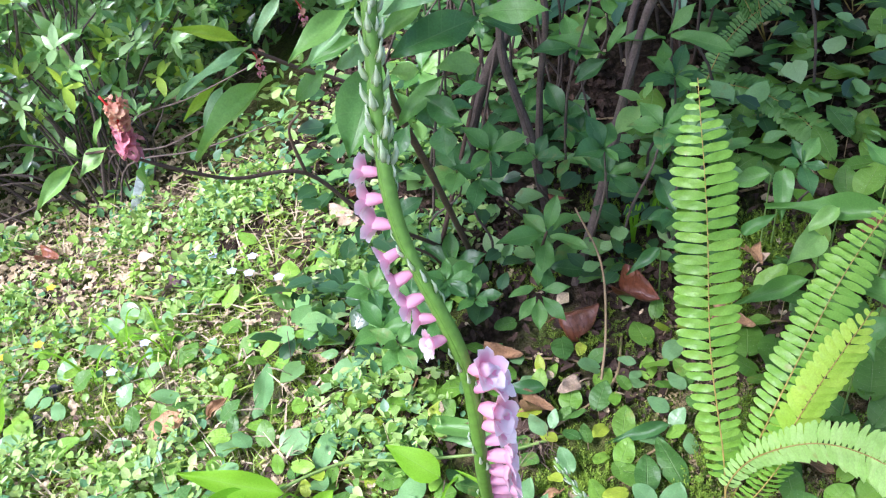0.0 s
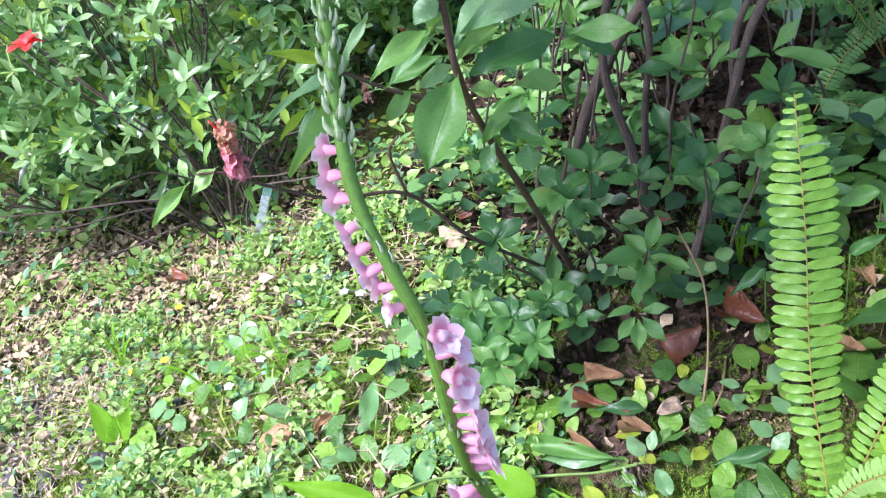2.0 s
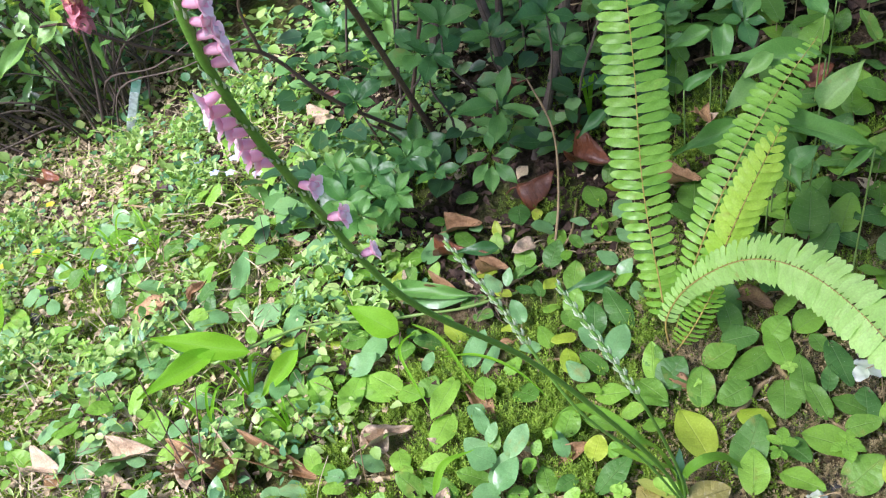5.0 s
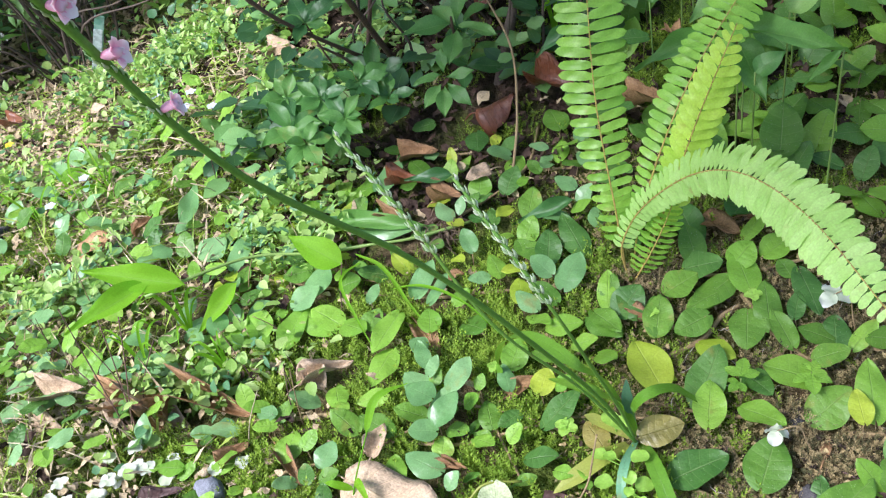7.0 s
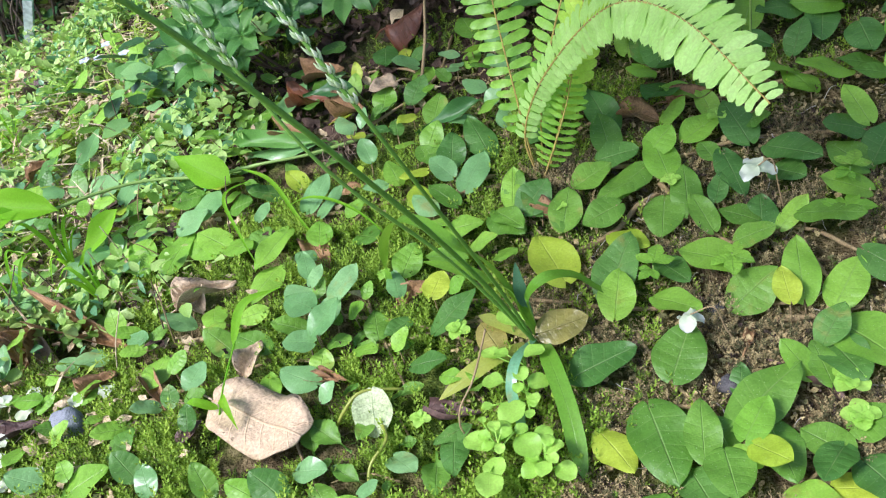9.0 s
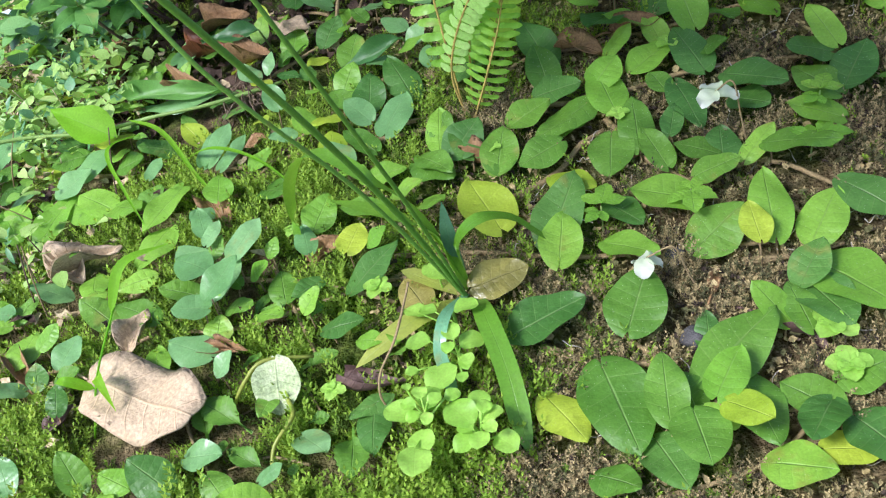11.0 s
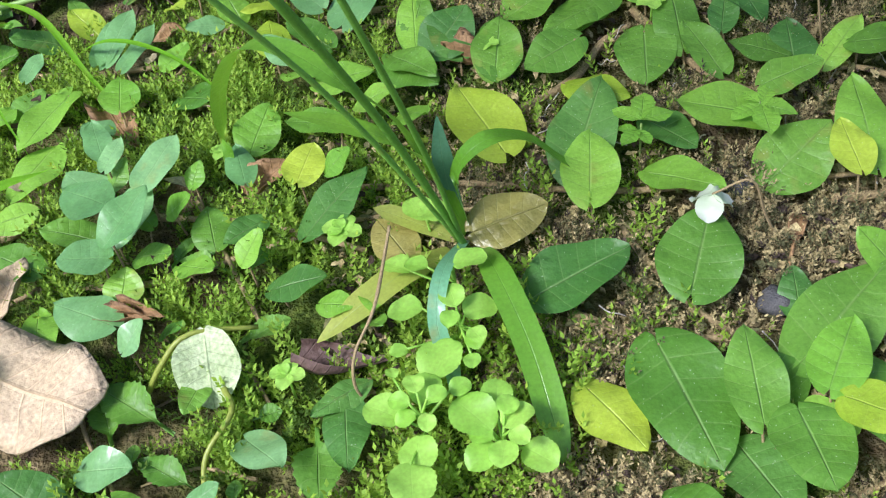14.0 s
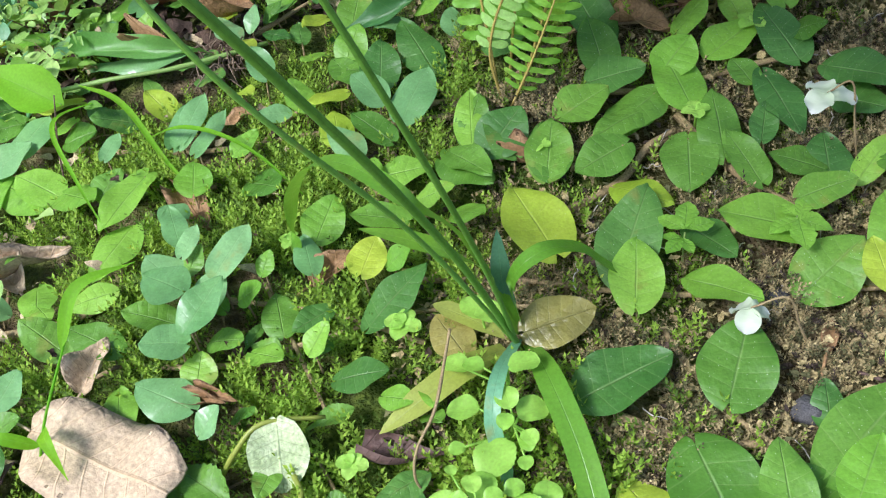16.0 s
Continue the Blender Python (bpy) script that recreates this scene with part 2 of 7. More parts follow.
def petal_mat(name, a, b, glow=0.35):
    """A petal that turns from a at its base to b at its tip."""
    mt, n, l, bsdf = nodes_of(name)
    uv = n.new("ShaderNodeUVMap")
    sep = n.new("ShaderNodeSeparateXYZ")
    l.new(uv.outputs[0], sep.inputs[0])
    f = calc(n, l, "ADD", calc(n, l, "POWER", sep.outputs[1], 1.8), calc(n, l, "MULTIPLY_ADD", place_grain(n, l, 500), 0.4, -0.2), clamp=True)
    col = blend(n, l, f, a, b)
    l.new(col, bsdf.inputs["Base Color"])
    bsdf.inputs["Roughness"].default_value = 0.5
    tr = n.new("ShaderNodeBsdfTranslucent")
    l.new(col, tr.inputs["Color"])
    mx = n.new("ShaderNodeMixShader")
    mx.inputs[0].default_value = glow
    l.new(bsdf.outputs[0], mx.inputs[1])
    l.new(tr.outputs[0], mx.inputs[2])
    l.new(mx.outputs[0], n["Material Output"].inputs["Surface"])
    return mt


FIG = {
    "g": leaf_mat("fig_green", (0.070, 0.190, 0.018), (0.160, 0.330, 0.036), spots=0.5, veins=6, strength=0.38, rough=0.46, bump=0.75, spec=0.4),
    "d": leaf_mat("fig_dark", (0.050, 0.152, 0.024), (0.110, 0.252, 0.042), spots=0.45, rough=0.44, veins=6, strength=0.38, bump=0.75, spec=0.4),
    "l": leaf_mat("fig_light", (0.145, 0.345, 0.028), (0.275, 0.50, 0.056), spots=0.4, veins=6, strength=0.35, glow=0.36, bump=0.7, spec=0.4),
    "w": leaf_mat("fig_glaucous", (0.12, 0.28, 0.085), (0.24, 0.44, 0.17), spots=0.3, veins=6, strength=0.2, rough=0.32, bump=0.35),
    "y": leaf_mat("fig_yellow", (0.27, 0.41, 0.025), (0.42, 0.52, 0.045), vein=(0.5, 0.54, 0.13), spots=0.25, veins=6, strength=0.28, bump=0.6, spec=0.4),
    "b": leaf_mat("fig_bronze", (0.25, 0.235, 0.055), (0.36, 0.31, 0.085), vein=(0.48, 0.44, 0.17), rough=0.24, veins=6, strength=0.55, bump=1.0),
}
SHRUB = {
    "g": leaf_mat("shrub_green", (0.07, 0.215, 0.04), (0.15, 0.34, 0.065), rough=0.44, strength=0.22, veins=7, spec=0.5, glow=0.35),
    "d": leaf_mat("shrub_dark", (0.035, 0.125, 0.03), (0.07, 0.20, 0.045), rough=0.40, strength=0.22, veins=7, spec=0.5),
    "l": leaf_mat("shrub_light", (0.16, 0.36, 0.07), (0.28, 0.49, 0.12), rough=0.42, strength=0.22, veins=7, spec=0.55, glow=0.38),
    "w": leaf_mat("shrub_glaucous", (0.16, 0.36, 0.13), (0.32, 0.54, 0.25), rough=0.38, strength=0.2, veins=7, spec=0.6, glow=0.35),
    "y": leaf_mat("shrub_lime", (0.26, 0.46, 0.03), (0.40, 0.58, 0.05), rough=0.4, veins=7, glow=0.4, strength=0.25),
}
CROWN = [leaf_mat("crown_mid", (0.13, 0.31, 0.08), (0.27, 0.50, 0.16), glow=0.4, island=True, veins=3, strength=0.2, spec=1.0, rough=0.18),
         leaf_mat("crown_pale", (0.22, 0.43, 0.14), (0.44, 0.65, 0.28), glow=0.4, island=True, veins=3, strength=0.2, spec=1.0, rough=0.18),
         # near-black copy of the crown green, with shade put into its colour
         leaf_mat("crown_shaded", (0.02, 0.07, 0.02), (0.05, 0.14, 0.04), island=True, veins=3, strength=0.2, rough=0.3, spec=0.8),
         leaf_mat("crown_lime", (0.30, 0.50, 0.05), (0.45, 0.64, 0.09), island=True, veins=3, strength=0.2, rough=0.35, glow=0.45)]
WEED = [leaf_mat("weed_mid", (0.12, 0.27, 0.03), (0.25, 0.44, 0.07), island=True, veins=4),
        leaf_mat("weed_pale", (0.22, 0.40, 0.07), (0.42, 0.58, 0.18), island=True, veins=4),
        leaf_mat("weed_cool", (0.06, 0.19, 0.07), (0.15, 0.33, 0.14), island=True, veins=4)]
MOSS = [leaf_mat("moss_bright", (0.15, 0.29, 0.015), (0.34, 0.49, 0.045), island=True, veins=2, strength=0.0, rough=0.7, glow=0.35),
        leaf_mat("moss_olive", (0.06, 0.125, 0.012), (0.16, 0.26, 0.025), island=True, veins=2, strength=0.0, rough=0.8)]
FERN = leaf_mat("fern_green", (0.17, 0.40, 0.035), (0.28, 0.54, 0.06), rough=0.4, veins=9, slope=0.2, strength=0.2, glow=0.35)
# darker copy of the fern green, shade put into the colour of the back ferns
FERN_SHADE = leaf_mat("fern_shade_tone", (0.09, 0.25, 0.045), (0.17, 0.36, 0.075), rough=0.45, veins=9, slope=0.2, strength=0.2, glow=0.3)
FERN_YOUNG = leaf_mat("fern_young", (0.34, 0.58, 0.05), (0.48, 0.70, 0.08), rough=0.45, veins=9, slope=0.2, strength=0.2, glow=0.4)
FERN_PALE = leaf_mat("fern_pale", (0.36, 0.62, 0.15), (0.50, 0.75, 0.25), rough=0.42, veins=9, slope=0.2, strength=0.25, glow=0.45)
ORCHID = leaf_mat("orchid_leaf", (0.12, 0.30, 0.02), (0.22, 0.41, 0.04), veins=1, strength=0.08, rough=0.36, glow=0.35)
ORCHID_OLD = leaf_mat("orchid_leaf_old", (0.27, 0.32, 0.045), (0.36, 0.40, 0.08), veins=1, strength=0.3, rough=0.4)
STALK = leaf_mat("orchid_stalk", (0.11, 0.27, 0.025), (0.18, 0.38, 0.05), veins=1, strength=0.0, rough=0.5, glow=0.1)
BUD = leaf_mat("orchid_bud", (0.48, 0.64, 0.36), (0.68, 0.80, 0.58), veins=3, strength=0.2, rough=0.55, glow=0.35)
BUD_WHITE = leaf_mat("white_bud", (0.70, 0.80, 0.62), (0.84, 0.90, 0.80), veins=3, strength=0.0, rough=0.5, glow=0.4)
PILEA = leaf_mat("herb_light", (0.26, 0.50, 0.06), (0.40, 0.65, 0.11), veins=3, rough=0.42, strength=0.12, glow=0.4, bump=0.15)
BLADE = leaf_mat("grass_lime", (0.16, 0.42, 0.012), (0.26, 0.54, 0.025), veins=1, strength=0.3, rough=0.6, glow=0.6, spec=0.25)
ORCHID_BLUE = leaf_mat("orchid_leaf_glaucous", (0.09, 0.26, 0.12), (0.17, 0.38, 0.20), veins=1, strength=0.08, rough=0.28, glow=0.25)
STRAPLEAF = leaf_mat("strap_leaf", (0.06, 0.17, 0.09), (0.13, 0.27, 0.16), veins=1, strength=0.15, rough=0.36)
WHITE = petal_mat("white_petal", (0.55, 0.64, 0.42), (0.66, 0.68, 0.60))
PINK = petal_mat("pink_petal", (0.94, 0.47, 0.60), (0.97, 0.84, 0.85), 0.45)
LIP = petal_mat("white_lip", (0.97, 0.80, 0.80), (0.97, 0.94, 0.88), 0.4)
RED = petal_mat("red_petal", (0.70, 0.05, 0.04), (0.80, 0.08, 0.05), 0.4)
FADED = petal_mat("faded_petal", (0.58, 0.27, 0.17), (0.68, 0.44, 0.25), 0.45)
FADED_PINK = petal_mat("faded_pink_petal", (0.64, 0.25, 0.24), (0.76, 0.30, 0.36), 0.45)
BLUE = petal_mat("blue_petal", (0.60, 0.66, 0.85), (0.70, 0.76, 0.92), 0.3)
YELLOW = petal_mat("yellow_petal", (0.75, 0.58, 0.03), (0.80, 0.66, 0.05), 0.3)
BARK = dry_mat("bark", (0.06, 0.048, 0.036), (0.16, 0.125, 0.095), 0.85, 90)
TWIG = dry_mat("twig", (0.085, 0.055, 0.038), (0.18, 0.115, 0.078), 0.7, 150)
RUNNER = dry_mat("runner", (0.22, 0.16, 0.075), (0.38, 0.29, 0.145), 0.7, 200)
FROND_RIB = dry_mat("frond_rib", (0.36, 0.27, 0.06), (0.52, 0.41, 0.11), 0.6, 200)
GREENSTEM = leaf_mat("green_stem", (0.14, 0.26, 0.05), (0.24, 0.36, 0.08), veins=1, strength=0.0, rough=0.5, glow=0.1)
TAN = dry_mat("tan_leaf", (0.40, 0.30, 0.18), (0.58, 0.46, 0.305), 0.6, 90, glow=0.1, lines=0.5, veined=1.5)
BROWN = dry_mat("brown_leaf", (0.19, 0.105, 0.045), (0.43, 0.27, 0.125), 0.6, 110, glow=0.1)
DARK = dry_mat("dark_leaf", (0.045, 0.028, 0.026), (0.12, 0.075, 0.06), 0.5, 80)
RUST = dry_mat("rust_leaf", (0.10, 0.032, 0.012), (0.21, 0.078, 0.030), 0.4, 50, spec=0.45)
LITTER = [dry_mat("litter_tan", (0.32, 0.25, 0.13), (0.56, 0.46, 0.28), 0.8, 150, island=True),
          dry_mat("litter_shade_brown", (0.030, 0.020, 0.014), (0.10, 0.062, 0.04), 0.8, 150, island=True)]
STRAW = [dry_mat("straw", (0.38, 0.31, 0.18), (0.66, 0.57, 0.37), 0.7, 150, island=True, glow=0.15), leaf_mat("thin_grass", (0.20, 0.36, 0.04), (0.42, 0.56, 0.10), island=True, veins=1, strength=0.1, glow=0.4)]
STONE = dry_mat("stone", (0.035, 0.035, 0.037), (0.13, 0.125, 0.12), 0.8, 250)
STONE_PALE = dry_mat("pale_stone", (0.15, 0.165, 0.18), (0.30, 0.325, 0.35), 0.7, 250)
GRIT = dry_mat("grit", (0.20, 0.18, 0.17), (0.50, 0.47, 0.45), 0.85, 250, island=True)
SPECKLED = dry_mat("speckled_pale_leaf", (0.22, 0.34, 0.09), (0.62, 0.68, 0.42), 0.5, 110, glow=0.25, lines=0.1)
CRUMB = [dry_mat("crumb_tan", (0.26, 0.20, 0.085), (0.52, 0.43, 0.21), 0.9, 200, island=True), dry_mat("crumb_olive", (0.07, 0.075, 0.03), (0.20, 0.19, 0.08), 0.9, 200, island=True),
         dry_mat("crumb_dark", (0.03, 0.022, 0.016), (0.10, 0.07, 0.05), 0.9, 200, island=True)]


def soil_mat():
    mt, n, l, bsdf = nodes_of("soil")
    a, b = place_grain(n, l, 9, 6), place_grain(n, l, 160, 6)
    soil = ramp(n, l, b, (0.28, (0.035, 0.026, 0.015)), (0.5, (0.155, 0.115, 0.055)), (0.72, (0.36, 0.285, 0.15)))
    green = ramp(n, l, place_grain(n, l, 400, 5), (0.3, (0.03, 0.055, 0.008)), (0.7, (0.15, 0.20, 0.03)))
    mask = ramp(n, l, a, (0.42, 0.0), (0.56, 1.0))
    g = n.new("ShaderNodeNewGeometry")
    sp = n.new("ShaderNodeSeparateXYZ")
    l.new(g.outputs["Position"], sp.inputs[0])
    # dry pale earth on the open side of the bank, soil colour darkened for shade among the shrubs, with ragged borders
    rag = calc(n, l, "MULTIPLY", calc(n, l, "SUBTRACT", place_grain(n, l, 7, 5), 0.5), 0.9)

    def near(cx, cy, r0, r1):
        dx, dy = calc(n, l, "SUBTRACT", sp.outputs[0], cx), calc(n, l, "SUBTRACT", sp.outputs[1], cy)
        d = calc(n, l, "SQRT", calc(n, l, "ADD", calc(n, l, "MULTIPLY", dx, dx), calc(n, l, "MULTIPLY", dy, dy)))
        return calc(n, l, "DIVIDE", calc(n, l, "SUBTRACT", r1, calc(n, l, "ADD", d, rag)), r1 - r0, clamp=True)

    mask = calc(n, l, "MULTIPLY", mask, calc(n, l, "SUBTRACT", 1.0, near(0.2, 1.05, 0.35, 0.55)))
    dry = calc(n, l, "MULTIPLY", calc(n, l, "MAXIMUM", near(-0.65, 0.65, 0.40, 0.62), near(-0.68, 1.10, 0.22, 0.45)), 0.9)
    soil = blend(n, l, dry, soil, ramp(n, l, b, (0.3, (0.12, 0.095, 0.06)), (0.55, (0.34, 0.28, 0.18)), (0.75, (0.52, 0.45, 0.31))))
    shade_soil = ramp(n, l, b, (0.3, (0.014, 0.010, 0.007)), (0.55, (0.055, 0.038, 0.025)), (0.75, (0.14, 0.10, 0.065)))
    soil = blend(n, l, near(0.22, 1.0, 0.40, 0.56), soil, shade_soil)
    l.new(blend(n, l, mask, soil, green), bsdf.inputs["Base Color"])
    bsdf.inputs["Roughness"].default_value = 0.95
    bsdf.inputs["Specular IOR Level"].default_value = 0.15
    bp = n.new("ShaderNodeBump")
    bp.inputs["Strength"].default_value, bp.inputs["Distance"].default_value = 1.0, 0.006
    l.new(calc(n, l, "ADD", b, place_grain(n, l, 700, 4)), bp.inputs["Height"])
    l.new(bp.outputs[0], bsdf.inputs["Normal"])
    return mt


SOIL = soil_mat()

# ---- the ground ----
def graded(lo, hi, step, far):
    mid = list(np.arange(lo, hi + 1e-6, step))
    out, d = [], step
    x = mid[0]
    while x > -far:
        d *= 1.35
        x -= d
        out.append(x)
    left = out[::-1]
    out, d, x = [], step, mid[-1]
    while x < far:
        d *= 1.35
        x += d
        out.append(x)
    return left + mid + out


def relief(x, y):
    p = Vector((x, y, 0))
    return 0.004 * noise.noise(p * 14) + 0.003 * noise.noise(p * 45) + 0.0016 * noise.noise(p * 150)


gx, gy = graded(-0.9, 0.6, 0.0075, 60), graded(0.0, 1.3, 0.0075, 60)
gv = [(x, y, ground(x, y) + relief(x, y) - 0.003) for y in gy for x in gx]
nx = len(gx)
gf = [(j * nx + i, j * nx + i + 1, (j + 1) * nx + i + 1, (j + 1) * nx + i) for j in range(len(gy) - 1) for i in range(nx - 1)]
solo("ground", as_mesh("ground", gv, gf, SOIL), Matrix.Identity(4), "dark garden soil with patches of moss and crumbs, shade-darkened among the shrubs", "ground", kind="structure")

rng = random.Random(7)


def stalked(parent, base, tip, r=0.0008, mat=None, sag=0.0, name="petiole"):
    b, e = Vector(base), Vector(tip)
    mid = (b + e) / 2 + Vector((0, 0, sag))
    return tube(name, spline([b, mid, e], 3), r, r * 0.8, mat or GREENSTEM, parent, 5)

# ---- creeping fig ----
TAKEN = [(0.010, 0.275, 0.045), (0.036, 0.260, 0.045), (0.016, 0.316, 0.025)]
fig_meshes = {}
for tone in FIG:
    for k in range(3):
        v, f, u = leaf_shape(fig_blade, 1.0, 20, 0.12 - 0.10 * k, 0.04 + 0.04 * k, 0.35, 0.10, 0.012, seed=11 * k + ord(tone), cols=(-1, -0.72, -0.36, 0, 0.36, 0.72, 1), even=1.35)
        fig_meshes[tone, k] = as_mesh("leaf", v, f, FIG[tone], u)
fig_plants = {}


def fig_plant(x, y):
    """The creeping plant whose patch of ground this is."""
    key = (int((x + 1) / 0.13), int((y + 0.02) / 0.13))
    if key not in fig_plants:
        cx, cy = key[0] * 0.13 - 1 + 0.065, key[1] * 0.13 + 0.045
        shade = "green heart-shaped leaves on the bare soil" if cx > 0.12 else "green rounded leaves over the moss"
        fig_plants[key] = thing("creeping_fig", "creeping fig with " + shade, "creeping plant", (cx, cy, ground(cx, cy)), "creeping figs on the bank")
        p = fig_plants[key]
        a = rng.uniform(-0.6, 0.6)
        pts = []
        for i in range(5):
            s = (i - 2) * 0.042
            px, py = cx + s * math.cos(a) + rng.uniform(-0.008, 0.008), cy + s * math.sin(a) + rng.uniform(-0.01, 0.01)
            pts.append((px, py, ground(px, py) + 0.002))
        tube("runner", spline(pts, 5), 0.0013, 0.001, RUNNER, p, 6, 0.3)
    return fig_plants[key]


def fig(x, y, yaw, length, wide, tone, lift=0.009, pitch=None, parent=None, loose=0.0, roll=None):
    p = parent or fig_plant(x, y)
    z = ground(x, y) + lift
    a = radians(yaw)
    ex, ey = x + math.cos(a) * length, y + math.sin(a) * length
    up = ground(ex, ey) + lift + 0.003 + rng.uniform(-0.002, 0.004) + loose * length * rng.uniform(-0.2, 0.45)
    pitch = math.degrees(math.asin(max(-0.6, min(0.6, (up - z) / length)))) if pitch is None else pitch
    m = laid(x, y, z, yaw, pitch + 3, length, rng.uniform(-5, 5) * (1 + 2 * loose) if roll is None else roll, wide)
    put("leaf", fig_meshes[tone, rng.randrange(3)], p, m)
    stalked(p, (x + math.cos(a) * 0.004, y - math.sin(a) * 0.002, z - lift + 0.001), (x + math.cos(a) * 0.002, y + math.sin(a) * 0.002, z), 0.0005, RUNNER)
    TAKEN.append((x + math.cos(a) * length / 2, y + math.sin(a) * length / 2, length))


herb = thing("rosette_herb", "low herb with toothed spoon-shaped green leaves in the moss", "herb", (0.10, 0.24, ground(0.10, 0.24)))
ROSETTE = as_mesh("leaf", *leaf_shape(lambda s: 0.12 + 0.9 * max(0, math.sin(math.pi * max(0, (s - 0.25) / 0.75) ** 0.9)) if s < 1 else 0.05, 1.0, 24, 0.2, 0.1, 0.5, 0, 0.03, 3, 0.11)[:2],
                  FIG["g"], leaf_shape(disc, 1.0, 24)[2])


def rosette_leaf(x, y, yaw, length, wide):
    length *= 1.2
    put("leaf", ROSETTE, herb, laid(x, y, ground(x, y) + 0.006, yaw, 10, length, rng.uniform(-10, 10), wide))
    TAKEN.append((x + math.cos(radians(yaw)) * length / 2, y + math.sin(radians(yaw)) * length / 2, length))


fig(0.223, 0.283, 75, 0.030, 0.69, "l", 0.014)
fig(0.221, 0.302, 59, 0.042, 0.59, "d", 0.007)
fig(0.201, 0.318, 109, 0.036, 0.80, "y")
fig(0.231, 0.345, -41, 0.025, 0.76, "y", 0.007)
fig(0.292, 0.303, 152, 0.033, 0.82, "l", 0.011)
fig(0.253, 0.319, -57, 0.023, 0.79, "d", 0.007)
fig(0.246, 0.294, -40, 0.028, 0.67, "l")
fig(0.244, 0.241, 61, 0.033, 0.83, "g", 0.012)
fig(0.196, 0.254, 12, 0.036, 0.72, "d", 0.01)
fig(0.205, 0.220, -63, 0.027, 0.73, "y")
fig(0.230, 0.231, -83, 0.046, 0.67, "g", 0.008)
fig(0.249, 0.193, 81, 0.031, 0.58, "g", 0.015)
fig(0.268, 0.196, 53, 0.026, 0.67, "l", 0.02)
fig(0.267, 0.211, 34, 0.046, 0.57, "g", 0.011)
fig(0.275, 0.229, 79, 0.018, 0.67, "d", 0.005)
fig(0.258, 0.193, -90, 0.026, 0.91, "g", 0.019)
fig(0.243, 0.194, -75, 0.027, 0.83, "d", 0.005)
fig(0.271, 0.193, -48, 0.020, 0.96, "y", 0.02)
fig(0.262, 0.202, 107, 0.017, 1.08, "g", 0.006)
fig(0.282, 0.210, -84, 0.034, 0.65, "g", 0.01)
fig(0.309, 0.269, 88, 0.021, 0.69, "y", 0.016)
fig(0.317, 0.273, 81, 0.039, 0.51, "l", 0.011)
fig(0.294, 0.317, -5, 0.022, 0.81, "g", 0.012)
fig(0.319, 0.322, 36, 0.024, 0.52, "l")
fig(0.310, 0.325, 79, 0.024, 0.79, "d", 0.007)
fig(0.309, 0.330, 150, 0.022, 0.85, "g")
fig(0.285, 0.331, 103, 0.029, 0.52, "g", 0.008)
fig(0.275, 0.346, 82, 0.035, 0.54, "g")
fig(0.291, 0.350, 67, 0.020, 0.59, "d")
fig(0.254, 0.381, -155, 0.030, 0.58, "g")
fig(0.207, 0.356, 86, 0.030, 0.67, "g")
fig(0.195, 0.372, 108, 0.026, 0.65, "d")
fig(0.168, 0.383, -59, 0.029, 0.56, "g")
fig(0.176, 0.386, 67, 0.025, 0.62, "g")
fig(0.126, 0.303, 37, 0.033, 0.55, "d")
fig(0.160, 0.282, 114, 0.021, 0.79, "b")
fig(0.133, 0.234, -93, 0.027, 0.55, "d")
fig(0.140, 0.238, -154, 0.020, 0.57, "d")
fig(0.058, 0.280, 145, 0.027, 0.70, "w", 0.013)
fig(0.051, 0.340, 133, 0.022, 0.83, "w", 0.013)
fig(0.055, 0.319, 53, 0.027, 0.64, "w", 0.013)
fig(0.051, 0.378, 151, 0.013, 1.20, "w", 0.013)
fig(0.059, 0.292, 77, 0.014, 1.05, "l")
fig(0.062, 0.268, 33, 0.013, 0.86, "w", 0.013)
fig(0.069, 0.326, 124, 0.020, 0.44, "g")
fig(0.205, 0.356, 74, 0.030, 0.68, "g")
fig(0.178, 0.384, 83, 0.029, 0.55, "l")
fig(0.165, 0.379, -52, 0.029, 0.66, "g")
fig(0.136, 0.439, 123, 0.025, 0.69, "g")
fig(0.142, 0.433, 81, 0.027, 0.73, "d")
fig(0.259, 0.388, -148, 0.033, 0.68, "g")
fig(0.270, 0.377, 96, 0.034, 0.64, "l")
fig(0.369, 0.333, 155, 0.027, 0.85, "l")
fig(0.373, 0.348, 123, 0.028, 0.80, "g")
fig(0.379, 0.376, 165, 0.022, 1.20, "d")
fig(0.384, 0.380, 105, 0.028, 0.60, "l")
fig(0.285, 0.401, 25, 0.027, 0.80, "l")
fig(0.319, 0.387, 104, 0.034, 0.64, "d")
fig(0.321, 0.403, -17, 0.015, 1.20, "g")
fig(0.245, 0.424, 104, 0.039, 0.56, "d")
fig(0.184, 0.377, 41, 0.025, 1.00, "d")
fig(0.328, 0.380, -44, 0.033, 0.77, "d")
fig(0.303, 0.384, -85, 0.037, 0.49, "d")
fig(0.377, 0.352, 50, 0.031, 0.73, "d")
fig(0.297, 0.381, 108, 0.015, 0.95, "g")
fig(0.326, 0.363, -44, 0.020, 1.20, "d")
fig(0.217, 0.387, 21, 0.025, 0.98, "g")
fig(0.233, 0.403, -3, 0.025, 0.97, "d")
fig(0.312, 0.187, 136, 0.024, 0.90, "g")
fig(0.301, 0.173, -15, 0.022, 0.80, "y")
fig(0.330, 0.257, -56, 0.038, 0.89, "l")
fig(0.316, 0.225, 97, 0.024, 0.62, "g")
fig(0.322, 0.249, -74, 0.031, 0.77, "d")
fig(0.280, 0.172, -29, 0.025, 0.92, "l")
